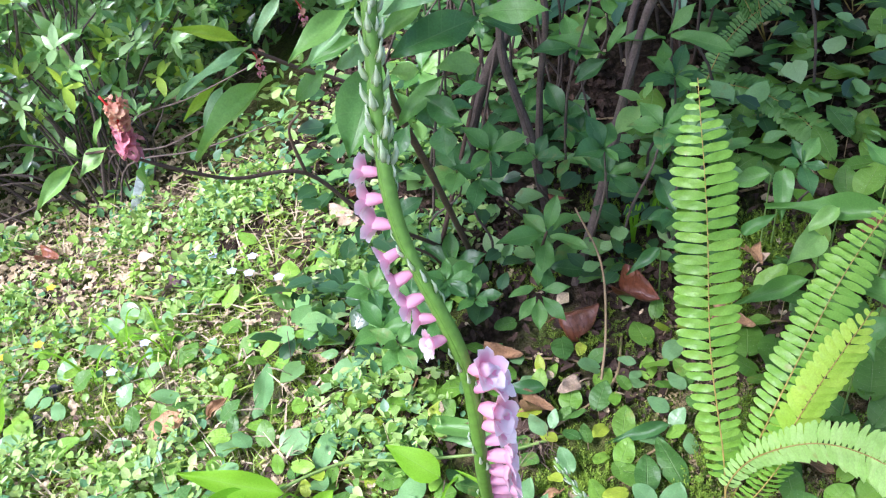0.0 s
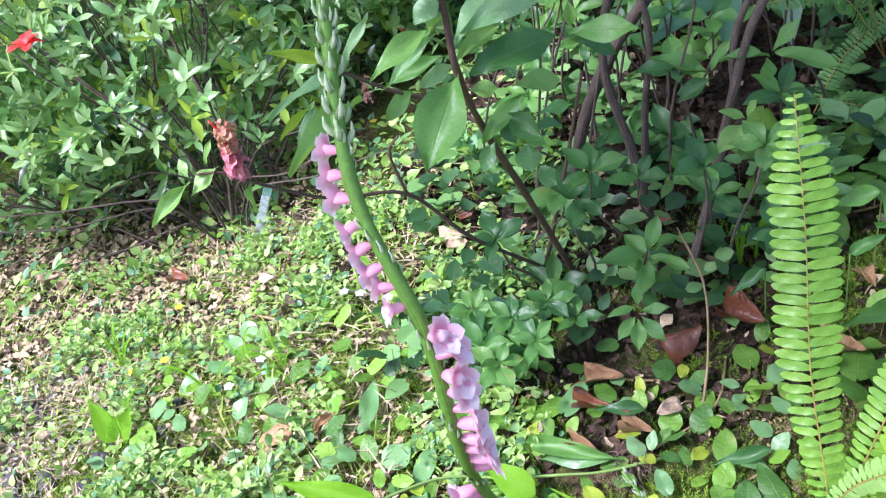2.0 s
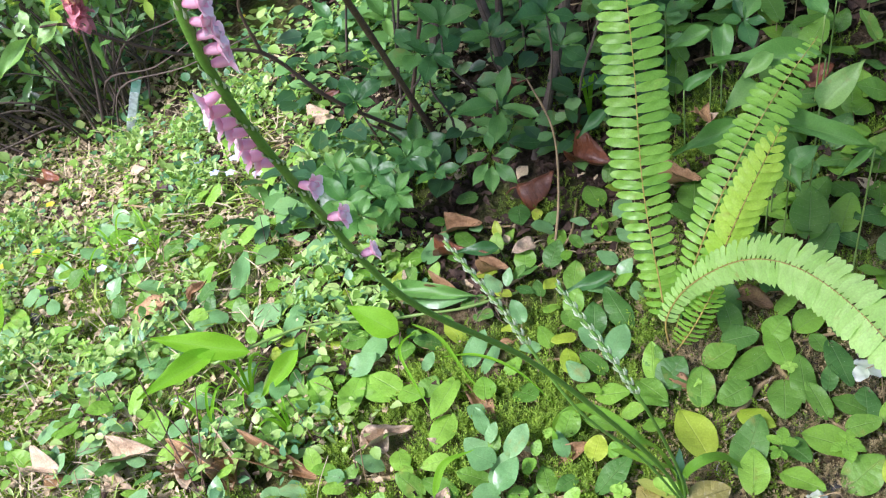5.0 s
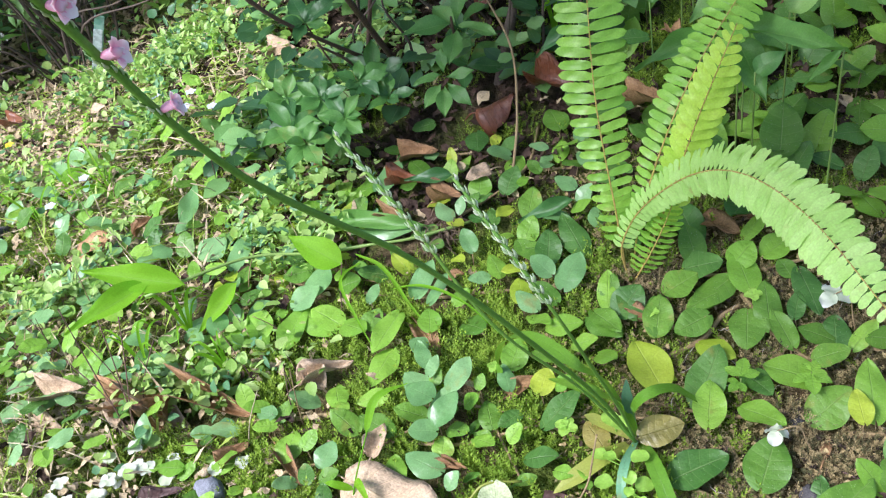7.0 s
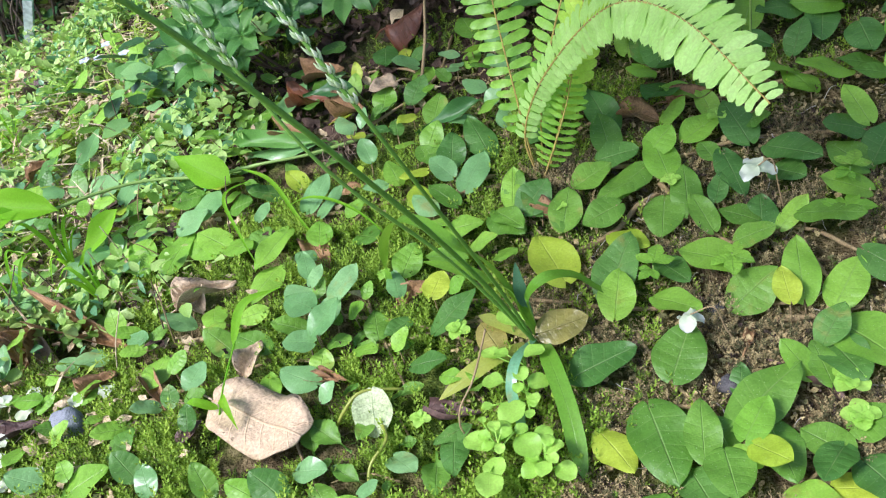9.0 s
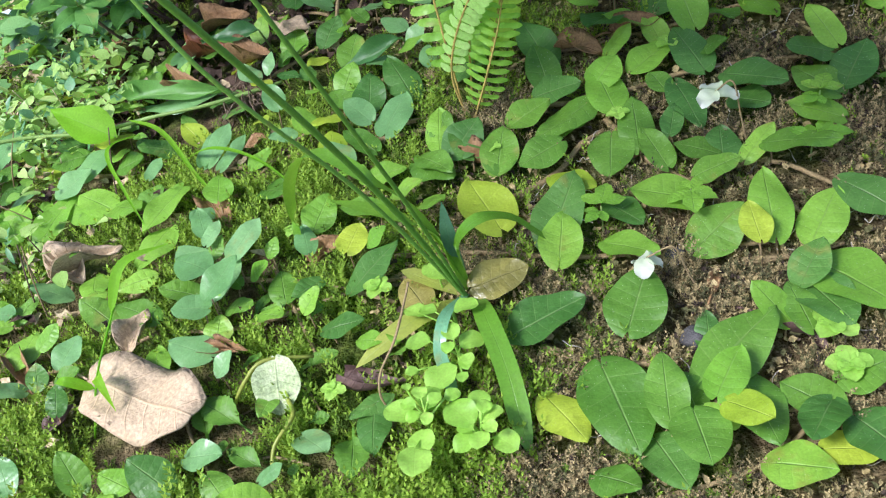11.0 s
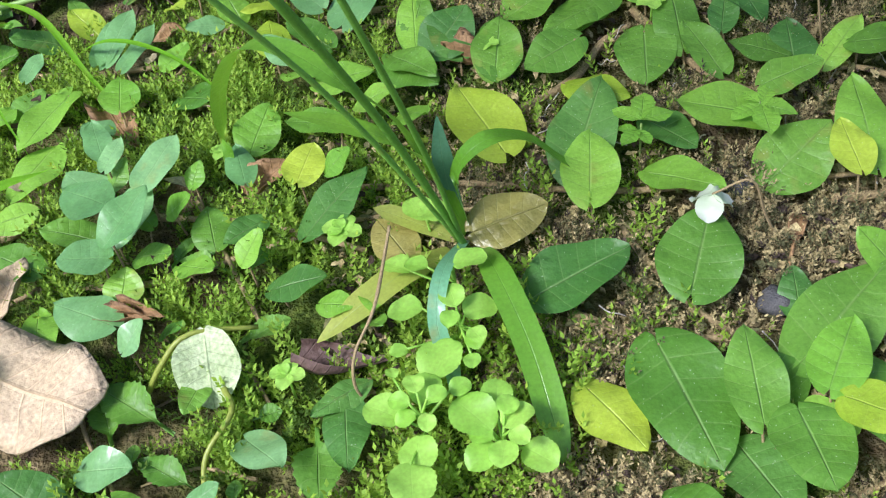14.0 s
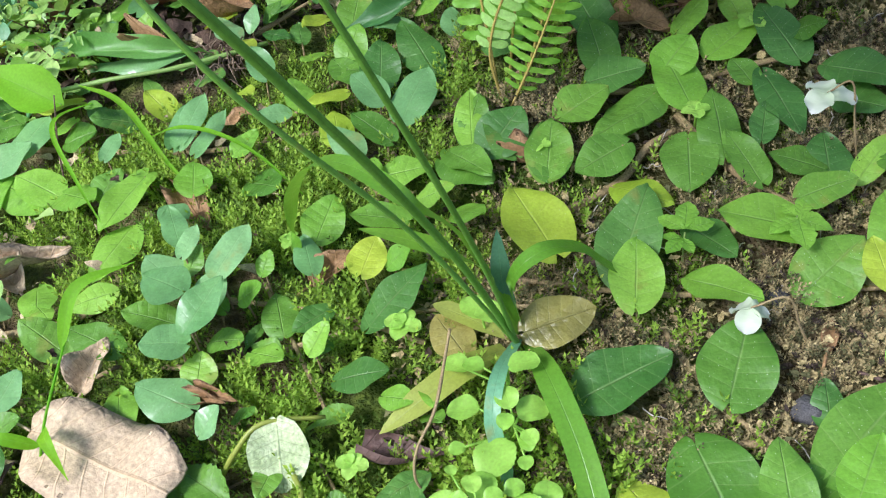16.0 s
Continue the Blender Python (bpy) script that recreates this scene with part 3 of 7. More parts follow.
fig(0.317, 0.200, 5, 0.022, 1.05, "g")
fig(0.317, 0.183, -65, 0.028, 0.90, "d")
fig(0.217, 0.181, -40, 0.020, 0.87, "g")
fig(0.046, 0.427, 66, 0.031, 0.49, "w", 0.013)
fig(-0.014, 0.419, 141, 0.029, 0.75, "l")
fig(-0.086, 0.423, 64, 0.027, 1.11, "l")
fig(-0.048, 0.309, 70, 0.023, 0.85, "l")
fig(-0.084, 0.241, 19, 0.029, 0.82, "l")
fig(-0.020, 0.297, 64, 0.019, 0.89, "w", 0.013)
fig(-0.062, 0.262, 54, 0.020, 0.81, "g")
fig(-0.096, 0.311, 39, 0.018, 0.97, "l")
fig(-0.051, 0.443, 32, 0.025, 0.86, "w", 0.013)
fig(0.044, 0.497, 166, 0.058, 0.32, "w", 0.013)
fig(-0.118, 0.370, 87, 0.044, 0.48, "g")
fig(-0.057, 0.409, 68, 0.039, 0.53, "l")
fig(0.007, 0.409, 51, 0.018, 1.07, "g")
fig(0.014, 0.550, 56, 0.034, 0.63, "w", 0.013)
fig(-0.092, 0.592, 66, 0.028, 1.16, "w", 0.013)
fig(-0.113, 0.659, 84, 0.040, 0.51, "w", 0.013)
fig(-0.024, 0.562, 34, 0.017, 1.20, "l")
fig(-0.005, 0.562, -17, 0.024, 1.00, "l")
fig(-0.006, 0.534, 34, 0.016, 1.20, "g")
fig(0.096, 0.515, 76, 0.020, 0.96, "l")
fig(0.117, 0.511, 62, 0.025, 0.72, "d")
fig(0.132, 0.481, 74, 0.027, 0.67, "g")
fig(0.128, 0.446, 117, 0.015, 0.94, "g")
fig(-0.109, 0.504, 75, 0.035, 0.55, "w", 0.013)
fig(-0.140, 0.527, 47, 0.026, 1.09, "w", 0.013)
fig(-0.167, 0.581, 90, 0.056, 0.32, "w", 0.013)
fig(0.142, 0.444, 156, 0.025, 0.81, "g")
fig(0.168, 0.433, 107, 0.041, 0.48, "d")
fig(0.043, 0.427, 68, 0.029, 0.49, "w", 0.013)
fig(0.264, 0.399, 34, 0.020, 1.12, "l")
fig(-0.021, 0.414, 135, 0.040, 0.53, "l")
fig(0.026, 0.317, 145, 0.028, 0.59, "g")
fig(-0.073, 0.416, 117, 0.034, 0.43, "l")
fig(-0.039, 0.454, 57, 0.026, 0.83, "w", 0.013)
fig(0.183, 0.284, 4, 0.027, 0.74, "b", 0.012, 10, roll=22)
fig(0.315, 0.502, 37, 0.037, 0.75, "g")
fig(0.166, 0.563, 105, 0.024, 0.89, "g")
fig(0.031, 0.414, -118, 0.039, 0.49, "l", 0.012)
fig(0.026, 0.384, -115, 0.033, 0.60, "l", 0.010)
fig(0.052, 0.356, 104, 0.023, 0.49, "w", 0.020)
fig(0.055, 0.329, 145, 0.020, 1.01, "w", 0.022)
fig(0.058, 0.307, 51, 0.025, 0.65, "w", 0.024)
fig(0.068, 0.335, 57, 0.026, 0.63, "w", 0.020)
fig(0.057, 0.305, 175, 0.018, 1.07, "w", 0.019)
fig(0.054, 0.347, 67, 0.016, 0.56, "w", 0.022)
fig(0.055, 0.344, 55, 0.013, 0.80, "g", 0.015)
fig(0.050, 0.322, 161, 0.023, 0.65, "g", 0.012)
fig(0.054, 0.393, 89, 0.018, 0.97, "l", 0.012)
fig(0.078, 0.398, -44, 0.022, 0.94, "g", 0.006)
fig(0.146, 0.347, 159, 0.025, 0.56, "l", 0.013)
fig(0.136, 0.376, -6, 0.024, 0.78, "l", 0.011)
fig(0.151, 0.357, -9, 0.018, 0.81, "l", 0.012)
fig(0.150, 0.406, 59, 0.030, 0.72, "w", 0.012)
fig(0.130, 0.392, 132, 0.020, 0.74, "w", 0.012)
fig(0.125, 0.326, 65, 0.019, 0.88, "y", 0.012)
fig(0.136, 0.327, 15, 0.013, 0.88, "l", 0.012)
fig(0.064, 0.311, -21, 0.016, 0.86, "g", 0.010)
fig(0.081, 0.300, -37, 0.017, 0.72, "l", 0.012)
fig(0.103, 0.294, 41, 0.014, 0.83, "l", 0.012)
fig(0.076, 0.326, 12, 0.012, 1.13, "l", 0.012)
fig(0.085, 0.337, 58, 0.011, 0.81, "l", 0.012)
fig(0.055, 0.415, 59, 0.028, 0.35, "w", 0.016)
fig(0.073, 0.411, 46, 0.016, 0.81, "l", 0.012)
fig(0.009, 0.430, 64, 0.016, 0.61, "w", 0.014)
fig(-0.015, 0.456, 2, 0.017, 1.28, "g", 0.010)
fig(-0.010, 0.416, -39, 0.022, 0.98, "l", 0.012)
rosette_leaf(0.078, 0.237, 139, 0.028, 0.44)
rosette_leaf(0.087, 0.214, 142, 0.021, 0.40)
rosette_leaf(0.096, 0.299, 156, 0.015, 0.54)
rosette_leaf(0.103, 0.236, 3, 0.008, 0.80)
rosette_leaf(0.123, 0.228, -91, 0.024, 0.52)
rosette_leaf(0.096, 0.208, 83, 0.007, 0.68)
rosette_leaf(0.025, 0.230, -8, 0.010, 0.47)
rosette_leaf(0.064, 0.228, 81, 0.007, 0.67)
rosette_leaf(0.075, 0.304, 56, 0.014, 0.37)
rosette_leaf(0.058, 0.236, 101, 0.018, 0.54)
rosette_leaf(0.099, 0.266, 15, 0.016, 0.51)
rosette_leaf(0.104, 0.295, 56, 0.010, 0.72)


def free(x, y, r):
    return all((x - a) ** 2 + (y - b) ** 2 > (r + 0.42 * c) ** 2 for a, b, c in TAKEN)


def fill_figs(count, x0, x1, y0, y1, lo, hi, tones, gap=0.006, lift=(0.006, 0.014)):
    made = 0
    for _ in range(count * 6):
        x, y = rng.uniform(x0, x1), rng.uniform(y0, y1)
        if noise.noise(Vector((x * 9, y * 9, 3))) < -0.25 or not free(x, y, gap):
            continue
        yaw, ln = rng.uniform(0, 360), rng.uniform(lo, hi)
        a = radians(yaw)
        fig(x - math.cos(a) * ln / 2, y - math.sin(a) * ln / 2, yaw, ln, rng.uniform(0.6, 0.85), rng.choice(tones), rng.uniform(*lift), loose=1.0)
        made += 1
        if made >= count:
            break


fill_figs(120, 0.20, 0.62, 0.34, 0.80, 0.020, 0.034, "gggdll", 0.004)
fill_figs(30, 0.32, 0.55, 0.14, 0.36, 0.022, 0.034, "ggdl", 0.004)
fill_figs(120, -0.14, 0.20, 0.34, 0.58, 0.013, 0.024, "gwwlldy", 0.004)
fill_figs(64, -0.14, 0.15, 0.15, 0.36, 0.012, 0.024, "gwlld", 0.003)
fill_figs(7, 0.285, 0.37, 0.15, 0.32, 0.02, 0.032, "gdgl", 0.003)
fill_figs(70, -0.32, 0.02, 0.55, 0.95, 0.015, 0.026, "gwlg", 0.008)
fill_figs(64, -0.30, -0.06, 0.33, 0.60, 0.014, 0.025, "lwdw", 0.003, (0.012, 0.026))
fill_figs(80, 0.27, 0.54, 0.40, 0.62, 0.020, 0.034, "ggldl", 0.002)
fill_figs(95, -0.46, -0.10, 0.40, 0.78, 0.016, 0.028, "wlwlg", 0.004, (0.010, 0.022))
fill_figs(80, 0.20, 0.50, 0.48, 0.86, 0.022, 0.040, "gdgd", 0.002, (0.010, 0.035))
fill_figs(26, 0.02, 0.20, 0.48, 0.62, 0.014, 0.024, "gddl", 0.010)

# ---- the orchid with its spiral spike ----
def petal(outline, ratio, fold, arch, seed):
    return leaf_shape(outline, ratio, 5, fold, arch, 0.3, 0, 0.03, seed, cols=(-1, 0, 1))


def floret_mesh(seed):
    """Bell-shaped floret, one long along +y: a pink tube of petals with a frilled white mouth."""
    h = Heap()
    r = random.Random(seed)
    v, f, u = [], [], []
    rings = ((-0.1, 0.08), (0.05, 0.15), (0.22, 0.20), (0.42, 0.21), (0.58, 0.19), (0.70, 0.12))
    for i, (y, rad) in enumerate(rings):
        for k in range(9):
            a = 2 * math.pi * k / 9
            q = rad * (1 + 0.14 * math.sin(3 * a + seed) + r.uniform(-0.05, 0.05))
            v.append((q * math.cos(a), y + 0.05 * math.sin(3 * a + seed), q * 0.9 * math.sin(a) - 0.10 * y * y))
            u.append((k / 9, i / 5))
    f = [(i * 9 + k, i * 9 + (k + 1) % 9, (i + 1) * 9 + (k + 1) % 9, (i + 1) * 9 + k) for i in range(5) for k in range(9)] + [tuple(range(45, 54))]
    h.add((v, f, u), Matrix.Identity(4), 0)
    for a, ln, slot in ((90, 0.50, 0), (60, 0.46, 0), (120, 0.46, 0), (-25, 0.52, 0), (205, 0.52, 0), (-90, 0.54, 1), (-62, 0.40, 1), (242, 0.40, 1)):
        c, d = math.cos(radians(a)), math.sin(radians(a))
        b = Vector((c * 0.15, 0.42, d * 0.14 - 0.04))
        h.add(petal(disc, 0.95, 0.4, 0.25, seed + a), span(b, b + Vector((c * 0.75, 0.8, d * 0.75)).normalized() * ln, (-c, 0.9, -d)), slot)
    return h.mesh("floret", [PINK, LIP])


def bud_mesh(scale_mat, bud_mat):
    h = Heap()
    v, f, u = tube_data([Vector((0, 0.0, 0)), Vector((0, 0.25, 0.06)), Vector((0, 0.6, 0.08)), Vector((0, 0.85, 0.04)), Vector((0, 1, 0))], 0.11, 0.04, 6)
    v = [(x * (1.6 if 0.2 < y < 0.7 else 1), y, z * (1.6 if 0.2 < y < 0.7 else 1)) for x, y, z in v]
    h.add((v, f, u), Matrix.Identity(4), 0)
    h.add(leaf_shape(lance, 0.5, 5, 0.5, -0.1, 0, 0, 0, 2, cols=(-1, 0, 1)), pose(0, -0.05, -0.12, 6, 0, 0), 1)
    return h.mesh("bud", [bud_mat, scale_mat])


FLORETS = [floret_mesh(s) for s in (1, 4, 9)]
BUDS = bud_mesh(STALK, BUD)
BUDS_PALE = bud_mesh(BUD, BUD)
BUDS_WHITE = bud_mesh(BUD, BUD_WHITE)


orchid = thing("spiral_orchid", "slender orchid with a twisted spike of pink and white florets", "orchid", (0.181, 0.284, ground(0.181, 0.284)))
main = spline([(0.181, 0.284, 0.030), (0.158, 0.250, 0.124), (0.128, 0.218, 0.211), (0.089, 0.194, 0.294), (0.049, 0.162, 0.369), (0.030, 0.135, 0.444),
               (0.025, 0.106, 0.503), (0.023, 0.104, 0.543), (0.014, 0.114, 0.571), (0.014, 0.132, 0.608)], 10)
stem = tube("flower_stem", main, 0.0012, 0.0013, STALK, orchid, 9, 0.15, "green hairy flower stem")


def spike(line, start, n, turn, size, parent, kind, phase=0.0):
    """Florets or buds up a stem from the share start of its length, turning round it."""
    cum = [0.0]
    for a, b in zip(line, line[1:]):
        cum.append(cum[-1] + (b - a).length)
    for i in range(n):
        s = (start + (1 - start) * i / n) * cum[-1]
        k = next(j for j in range(1, len(cum)) if cum[j] >= s)
        p = line[k - 1].lerp(line[k], (s - cum[k - 1]) / (cum[k] - cum[k - 1]))
        d = (line[k] - line[k - 1]).normalized()
        side = (Vector((1, 0, 0)) - d * d.x).normalized()
        front = side.cross(d)
        a = radians(turn(i / n) + phase)
        out = side * math.cos(a) + front * math.sin(a)
        shrink = 1 - 0.35 * (i / n)
        yield i, p, d, out, shrink * size


# where each floret sits up the stem, and to which side it looks
seats = [(0.655, -5), (0.695, 8), (0.728, 15)]
seats += [(0.748 + 0.0105 * i, 200 - 8 * i) for i in range(7)]
seats += [(0.826 + 0.0068 * i, -20 + 6 * i) for i in range(10)]
seats += [(0.898 + 0.0065 * i, 165 + 6 * i) for i in range(8)]
rise = [0.0]
for a, b in zip(main, main[1:]):
    rise.append(rise[-1] + (b - a).length)
for i, (share, turn) in enumerate(seats):
    s = share * rise[-1]
    k = next(j for j in range(1, len(rise)) if rise[j] >= s)
    p = main[k - 1].lerp(main[k], (s - rise[k - 1]) / (rise[k] - rise[k - 1]))
    d = (main[k] - main[k - 1]).normalized()
    side = (Vector((1, 0, 0)) - d * d.x).normalized()
    front = side.cross(d)
    out = side * math.cos(radians(turn)) + front * math.sin(radians(turn))
    aim = (out * 0.8 + d * rng.uniform(0.0, 0.5) + front * rng.uniform(-0.25, 0.25) + Vector((0, 0, -0.12))).normalized()
    size = (0.0074 if share < 0.82 else 0.0066 if share < 0.89 else 0.0052) * rng.uniform(0.9, 1.1)
    put("floret", FLORETS[i % 3], stem, span(p + out * 0.0012, p + out * 0.0012 + aim * size, d))
for i, p, d, out, size in spike(main, 0.65, 90, lambda s: s * 3900, 0.0033, stem, "bud"):
    aim = d * 0.97 + out * 0.2
    put("bract", BUDS, stem, span(p + out * 0.0010, p + out * 0.001 + aim.normalized() * size, out))
for i, p, d, out, size in spike(main, 0.945, 40, lambda s: s * 3300, 0.0038, stem, "bud"):
    aim = d * 0.93 + out * 0.35
    put("bud", BUDS_PALE, stem, span(p + out * 0.0010, p + out * 0.001 + aim.normalized() * size, out), "pale green closed flower bud")
for pts in ([(0.180, 0.286, 0.030), (0.149, 0.264, 0.117), (0.111, 0.246, 0.194), (0.080, 0.253, 0.266), (0.056, 0.270, 0.302)],
            [(0.180, 0.286, 0.030), (0.169, 0.249, 0.111), (0.154, 0.221, 0.185), (0.135, 0.213, 0.247), (0.106, 0.238, 0.295)]):
    ln = spline(pts, 8)
    second = tube("budding_stem", ln, 0.0009, 0.0008, STALK, orchid, 7, 0.1, "thin green stem with an unopened spike")
    for i, p, d, out, size in spike(ln, 0.77, 58, lambda s: s * 3700, 0.0046, second, "bud"):
        aim = d * 0.93 + out * 0.36
        put("bud", BUDS_PALE if i % 3 else BUDS_WHITE, second, span(p + out * 0.0006, p + out * 0.0006 + aim.normalized() * size, out))


def ribbon(name, pts, width, mat, parent, label="", normal=None, taper=strap, n=7, fold=0.25):
    """A long leaf along a bent line, with a keel."""
    line = spline(pts, n)
    base = line[0].copy()
    verts, faces, uvs = [], [], []
    last = None
    for i, p in enumerate(line):
        s = i / (len(line) - 1)
        d = (line[min(i + 1, len(line) - 1)] - line[max(i - 1, 0)]).normalized()
        nn = Vector(normal or (0, 0, 1))
        x = d.cross(nn)
        x = x.normalized() if x.length > 0.05 else last
        last = x
        z = x.cross(d)
        w = width * 0.5 * max(taper(s), 0.03)
        for c in (-1, -0.5, 0, 0.5, 1):
            verts.append(p - base + x * (c * w) + z * (abs(c) * w * fold))
            uvs.append((0.5 + 0.5 * c, s))
    for i in range(len(line) - 1):
        for k in range(4):
            a = i * 5 + k
            faces.append((a, a + 1, a + 6, a + 5))
    return put(name, as_mesh(name, verts, faces, mat, uvs), parent, Matrix.Translation(base), label)


ribbon("basal_leaf", [(0.184, 0.282, 0.034), (0.186, 0.259, 0.047), (0.191, 0.231, 0.042), (0.193, 0.208, 0.032), (0.194, 0.198, 0.023)], 0.0098, ORCHID, orchid, "", fold=0.10)
ribbon("basal_leaf", [(0.175, 0.283, 0.033), (0.158, 0.271, 0.040), (0.142, 0.262, 0.038), (0.126, 0.256, 0.031)], 0.0115, ORCHID_OLD, orchid, "yellowing strap leaf", fold=0.10)
ribbon("basal_leaf", [(0.18, 0.283, 0.037), (0.17, 0.259, 0.05), (0.165, 0.244, 0.044), (0.167, 0.233, 0.031), (0.165, 0.226, 0.025)], 0.0056, ORCHID_BLUE, orchid, "narrow blue-green strap leaf", fold=0.10)
ribbon("basal_leaf", [(0.182, 0.288, 0.038), (0.18, 0.288, 0.063), (0.191, 0.29, 0.073), (0.205, 0.297, 0.065), (0.216, 0.299, 0.052), (0.229, 0.299, 0.039)], 0.008, ORCHID, orchid, "", fold=0.10)
ribbon("basal_leaf", [(0.18, 0.288, 0.038), (0.177, 0.292, 0.058), (0.177, 0.294, 0.083)], 0.007, STRAPLEAF, orchid, "", fold=0.10)
ribbon("basal_leaf", [(0.181, 0.286, 0.038), (0.173, 0.291, 0.063), (0.161, 0.283, 0.086), (0.145, 0.285, 0.095), (0.132, 0.287, 0.1)], 0.0082, ORCHID, orchid, "", fold=0.10)
ribbon("basal_leaf", [(0.181, 0.289, 0.04), (0.165, 0.293, 0.082), (0.149, 0.289, 0.107), (0.133, 0.305, 0.111), (0.118, 0.323, 0.1), (0.105, 0.341, 0.072), (0.101, 0.345, 0.047), (0.101, 0.337, 0.031)], 0.008, ORCHID, orchid, "", fold=0.10)
ribbon("basal_leaf", [(0.178, 0.288, 0.033), (0.16, 0.299, 0.038), (0.151, 0.303, 0.041)], 0.008, ORCHID_OLD, orchid, "yellowing strap leaf", fold=0.10)


# ---- ferns ----
PINNAE = {}
for key, mt in (("fern", FERN), ("young", FERN_YOUNG), ("pale", FERN_PALE), ("shade", FERN_SHADE)):
    for k in range(3):
        v, f, u = leaf_shape(oblong, 0.29, 11, 0.14, 0.05 + 0.06 * k, 0.3, 0.02, 0.010, seed=k + 20, teeth=0.04)
        PINNAE[key, k] = as_mesh("pinna", v, f, mt, u)


def frond(parent, pts, half, pairs, tone, normal, start=0.06, droop=0.15, lead=0.12, wide=1.0, name="frond", profile=None, stalk=None):
    """A fern frond: a thin brown rib with pinnae in pairs."""
    line = spline(pts, 12)
    rib = tube(name, line, 0.0007, 0.0003, stalk or FROND_RIB, parent, 6, 0.1)
    cum = [0.0]
    for a, b in zip(line, line[1:]):
        cum.append(cum[-1] + (b - a).length)
    for i in range(pairs):
        s = start + (1 - start) * (i + 0.5) / pairs
        dist = s * cum[-1]
        k = next(j for j in range(1, len(cum)) if cum[j] >= dist)
        p = line[k - 1].lerp(line[k], (dist - cum[k - 1]) / (cum[k] - cum[k - 1]))
        d = (line[k] - line[k - 1]).normalized()
        nn = Vector(normal(s) if callable(normal) else normal)
        nn = (nn - d * nn.dot(d)).normalized()
        x = d.cross(nn).normalized()
        size = half * (profile(s) if profile else min(1, 0.55 + 3 * (s - start)) * min(1, (1.03 - s) * 4.2) ** 0.8)
        if size < half * 0.06:
            continue
        for sd in (-1, 1):
            q = p + d * (0.18 * half * 0.3 * (1 if sd > 0 else -1)) * 0.6
            aim = (x * sd + d * lead - nn * droop * rng.uniform(0.5, 1.5) + d * rng.uniform(-0.06, 0.06)).normalized()
            w = wide * min(1.6, (half / size) ** 0.35)
            put("pinna", PINNAE[tone, rng.randrange(3)], rib, span(q, q + aim * size * rng.uniform(0.95, 1.04), nn + Vector((rng.uniform(-0.15, 0.15), 0, 0)), w))
    return rib


fern = thing("sword_fern", "bright green sword fern with upright and arching fronds", "fern", (0.195, 0.416, ground(0.195, 0.416)))
frond(fern, [(0.195, 0.414, 0.044), (0.191, 0.424, 0.095), (0.186, 0.464, 0.161), (0.189, 0.513, 0.238), (0.188, 0.562, 0.316)], 0.0240, 38, "fern", (-0.12, -0.85, 0.5), 0.10, wide=1.0, profile=lambda s: min(1, 0.45 + 1.5 * (s - 0.10)) * min(1, (1.03 - s) * 4.2) ** 0.8)
frond(fern, [(0.199, 0.418, 0.045), (0.208, 0.414, 0.110), (0.236, 0.436, 0.172), (0.276, 0.480, 0.205), (0.320, 0.522, 0.228)], 0.0185, 38, "fern", (-0.35, -0.65, 0.75), 0.12, wide=1.1, profile=lambda s: min(1, 0.45 + 1.5 * (s - 0.12)) * min(1, (1.03 - s) * 4.2) ** 0.8)
frond(fern, [(0.202, 0.411, 0.045), (0.222, 0.410, 0.110), (0.241, 0.411, 0.174), (0.262, 0.410, 0.238)], 0.0165, 21, "young", (-0.25, -0.7, 0.6), 0.2, 0.2, 0.7, wide=1.5)
frond(fern, [(0.196, 0.412, 0.044), (0.192, 0.410, 0.078), (0.205, 0.403, 0.116), (0.230, 0.375, 0.162), (0.248, 0.328, 0.198), (0.264, 0.271, 0.215), (0.280, 0.208, 0.213)], 0.0172, 54, "pale",
      (-0.25, -0.75, 0.75), 0.10, 0.18, 0.1, wide=1.45, stalk=FROND_RIB,
      profile=lambda s: min(1, 0.42 + 1.3 * (s - 0.10)) * min(1, (1.04 - s) * 5) ** 0.7)
frond(fern, [(0.198, 0.408, 0.044), (0.208, 0.402, 0.072), (0.218, 0.400, 0.100), (0.224, 0.398, 0.122)], 0.012, 13, "fern", (-0.1, -0.9, 0.4), 0.15, 0.1)

back_fern = thing("background_fern", "fern in shade-darkened green arching out behind", "fern", (0.29, 0.83, ground(0.29, 0.83)), "ferns in the shade")
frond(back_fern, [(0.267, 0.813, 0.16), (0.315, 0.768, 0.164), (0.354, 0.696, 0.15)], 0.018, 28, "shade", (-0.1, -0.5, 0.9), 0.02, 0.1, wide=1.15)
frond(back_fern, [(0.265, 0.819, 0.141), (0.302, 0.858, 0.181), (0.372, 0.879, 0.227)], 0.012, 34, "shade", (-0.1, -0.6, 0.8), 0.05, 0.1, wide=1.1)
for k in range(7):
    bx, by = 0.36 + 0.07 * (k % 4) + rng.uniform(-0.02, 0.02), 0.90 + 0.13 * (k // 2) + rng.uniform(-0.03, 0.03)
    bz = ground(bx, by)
    f2 = thing("background_fern", "fern with its green darkened for deep shade", "fern", (bx, by, bz), "ferns in the shade")
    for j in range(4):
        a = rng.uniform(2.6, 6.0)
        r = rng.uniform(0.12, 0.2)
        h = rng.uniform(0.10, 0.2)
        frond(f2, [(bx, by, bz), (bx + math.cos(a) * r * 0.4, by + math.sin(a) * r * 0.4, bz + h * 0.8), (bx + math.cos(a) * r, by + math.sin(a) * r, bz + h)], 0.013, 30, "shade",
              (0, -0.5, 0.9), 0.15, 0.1)

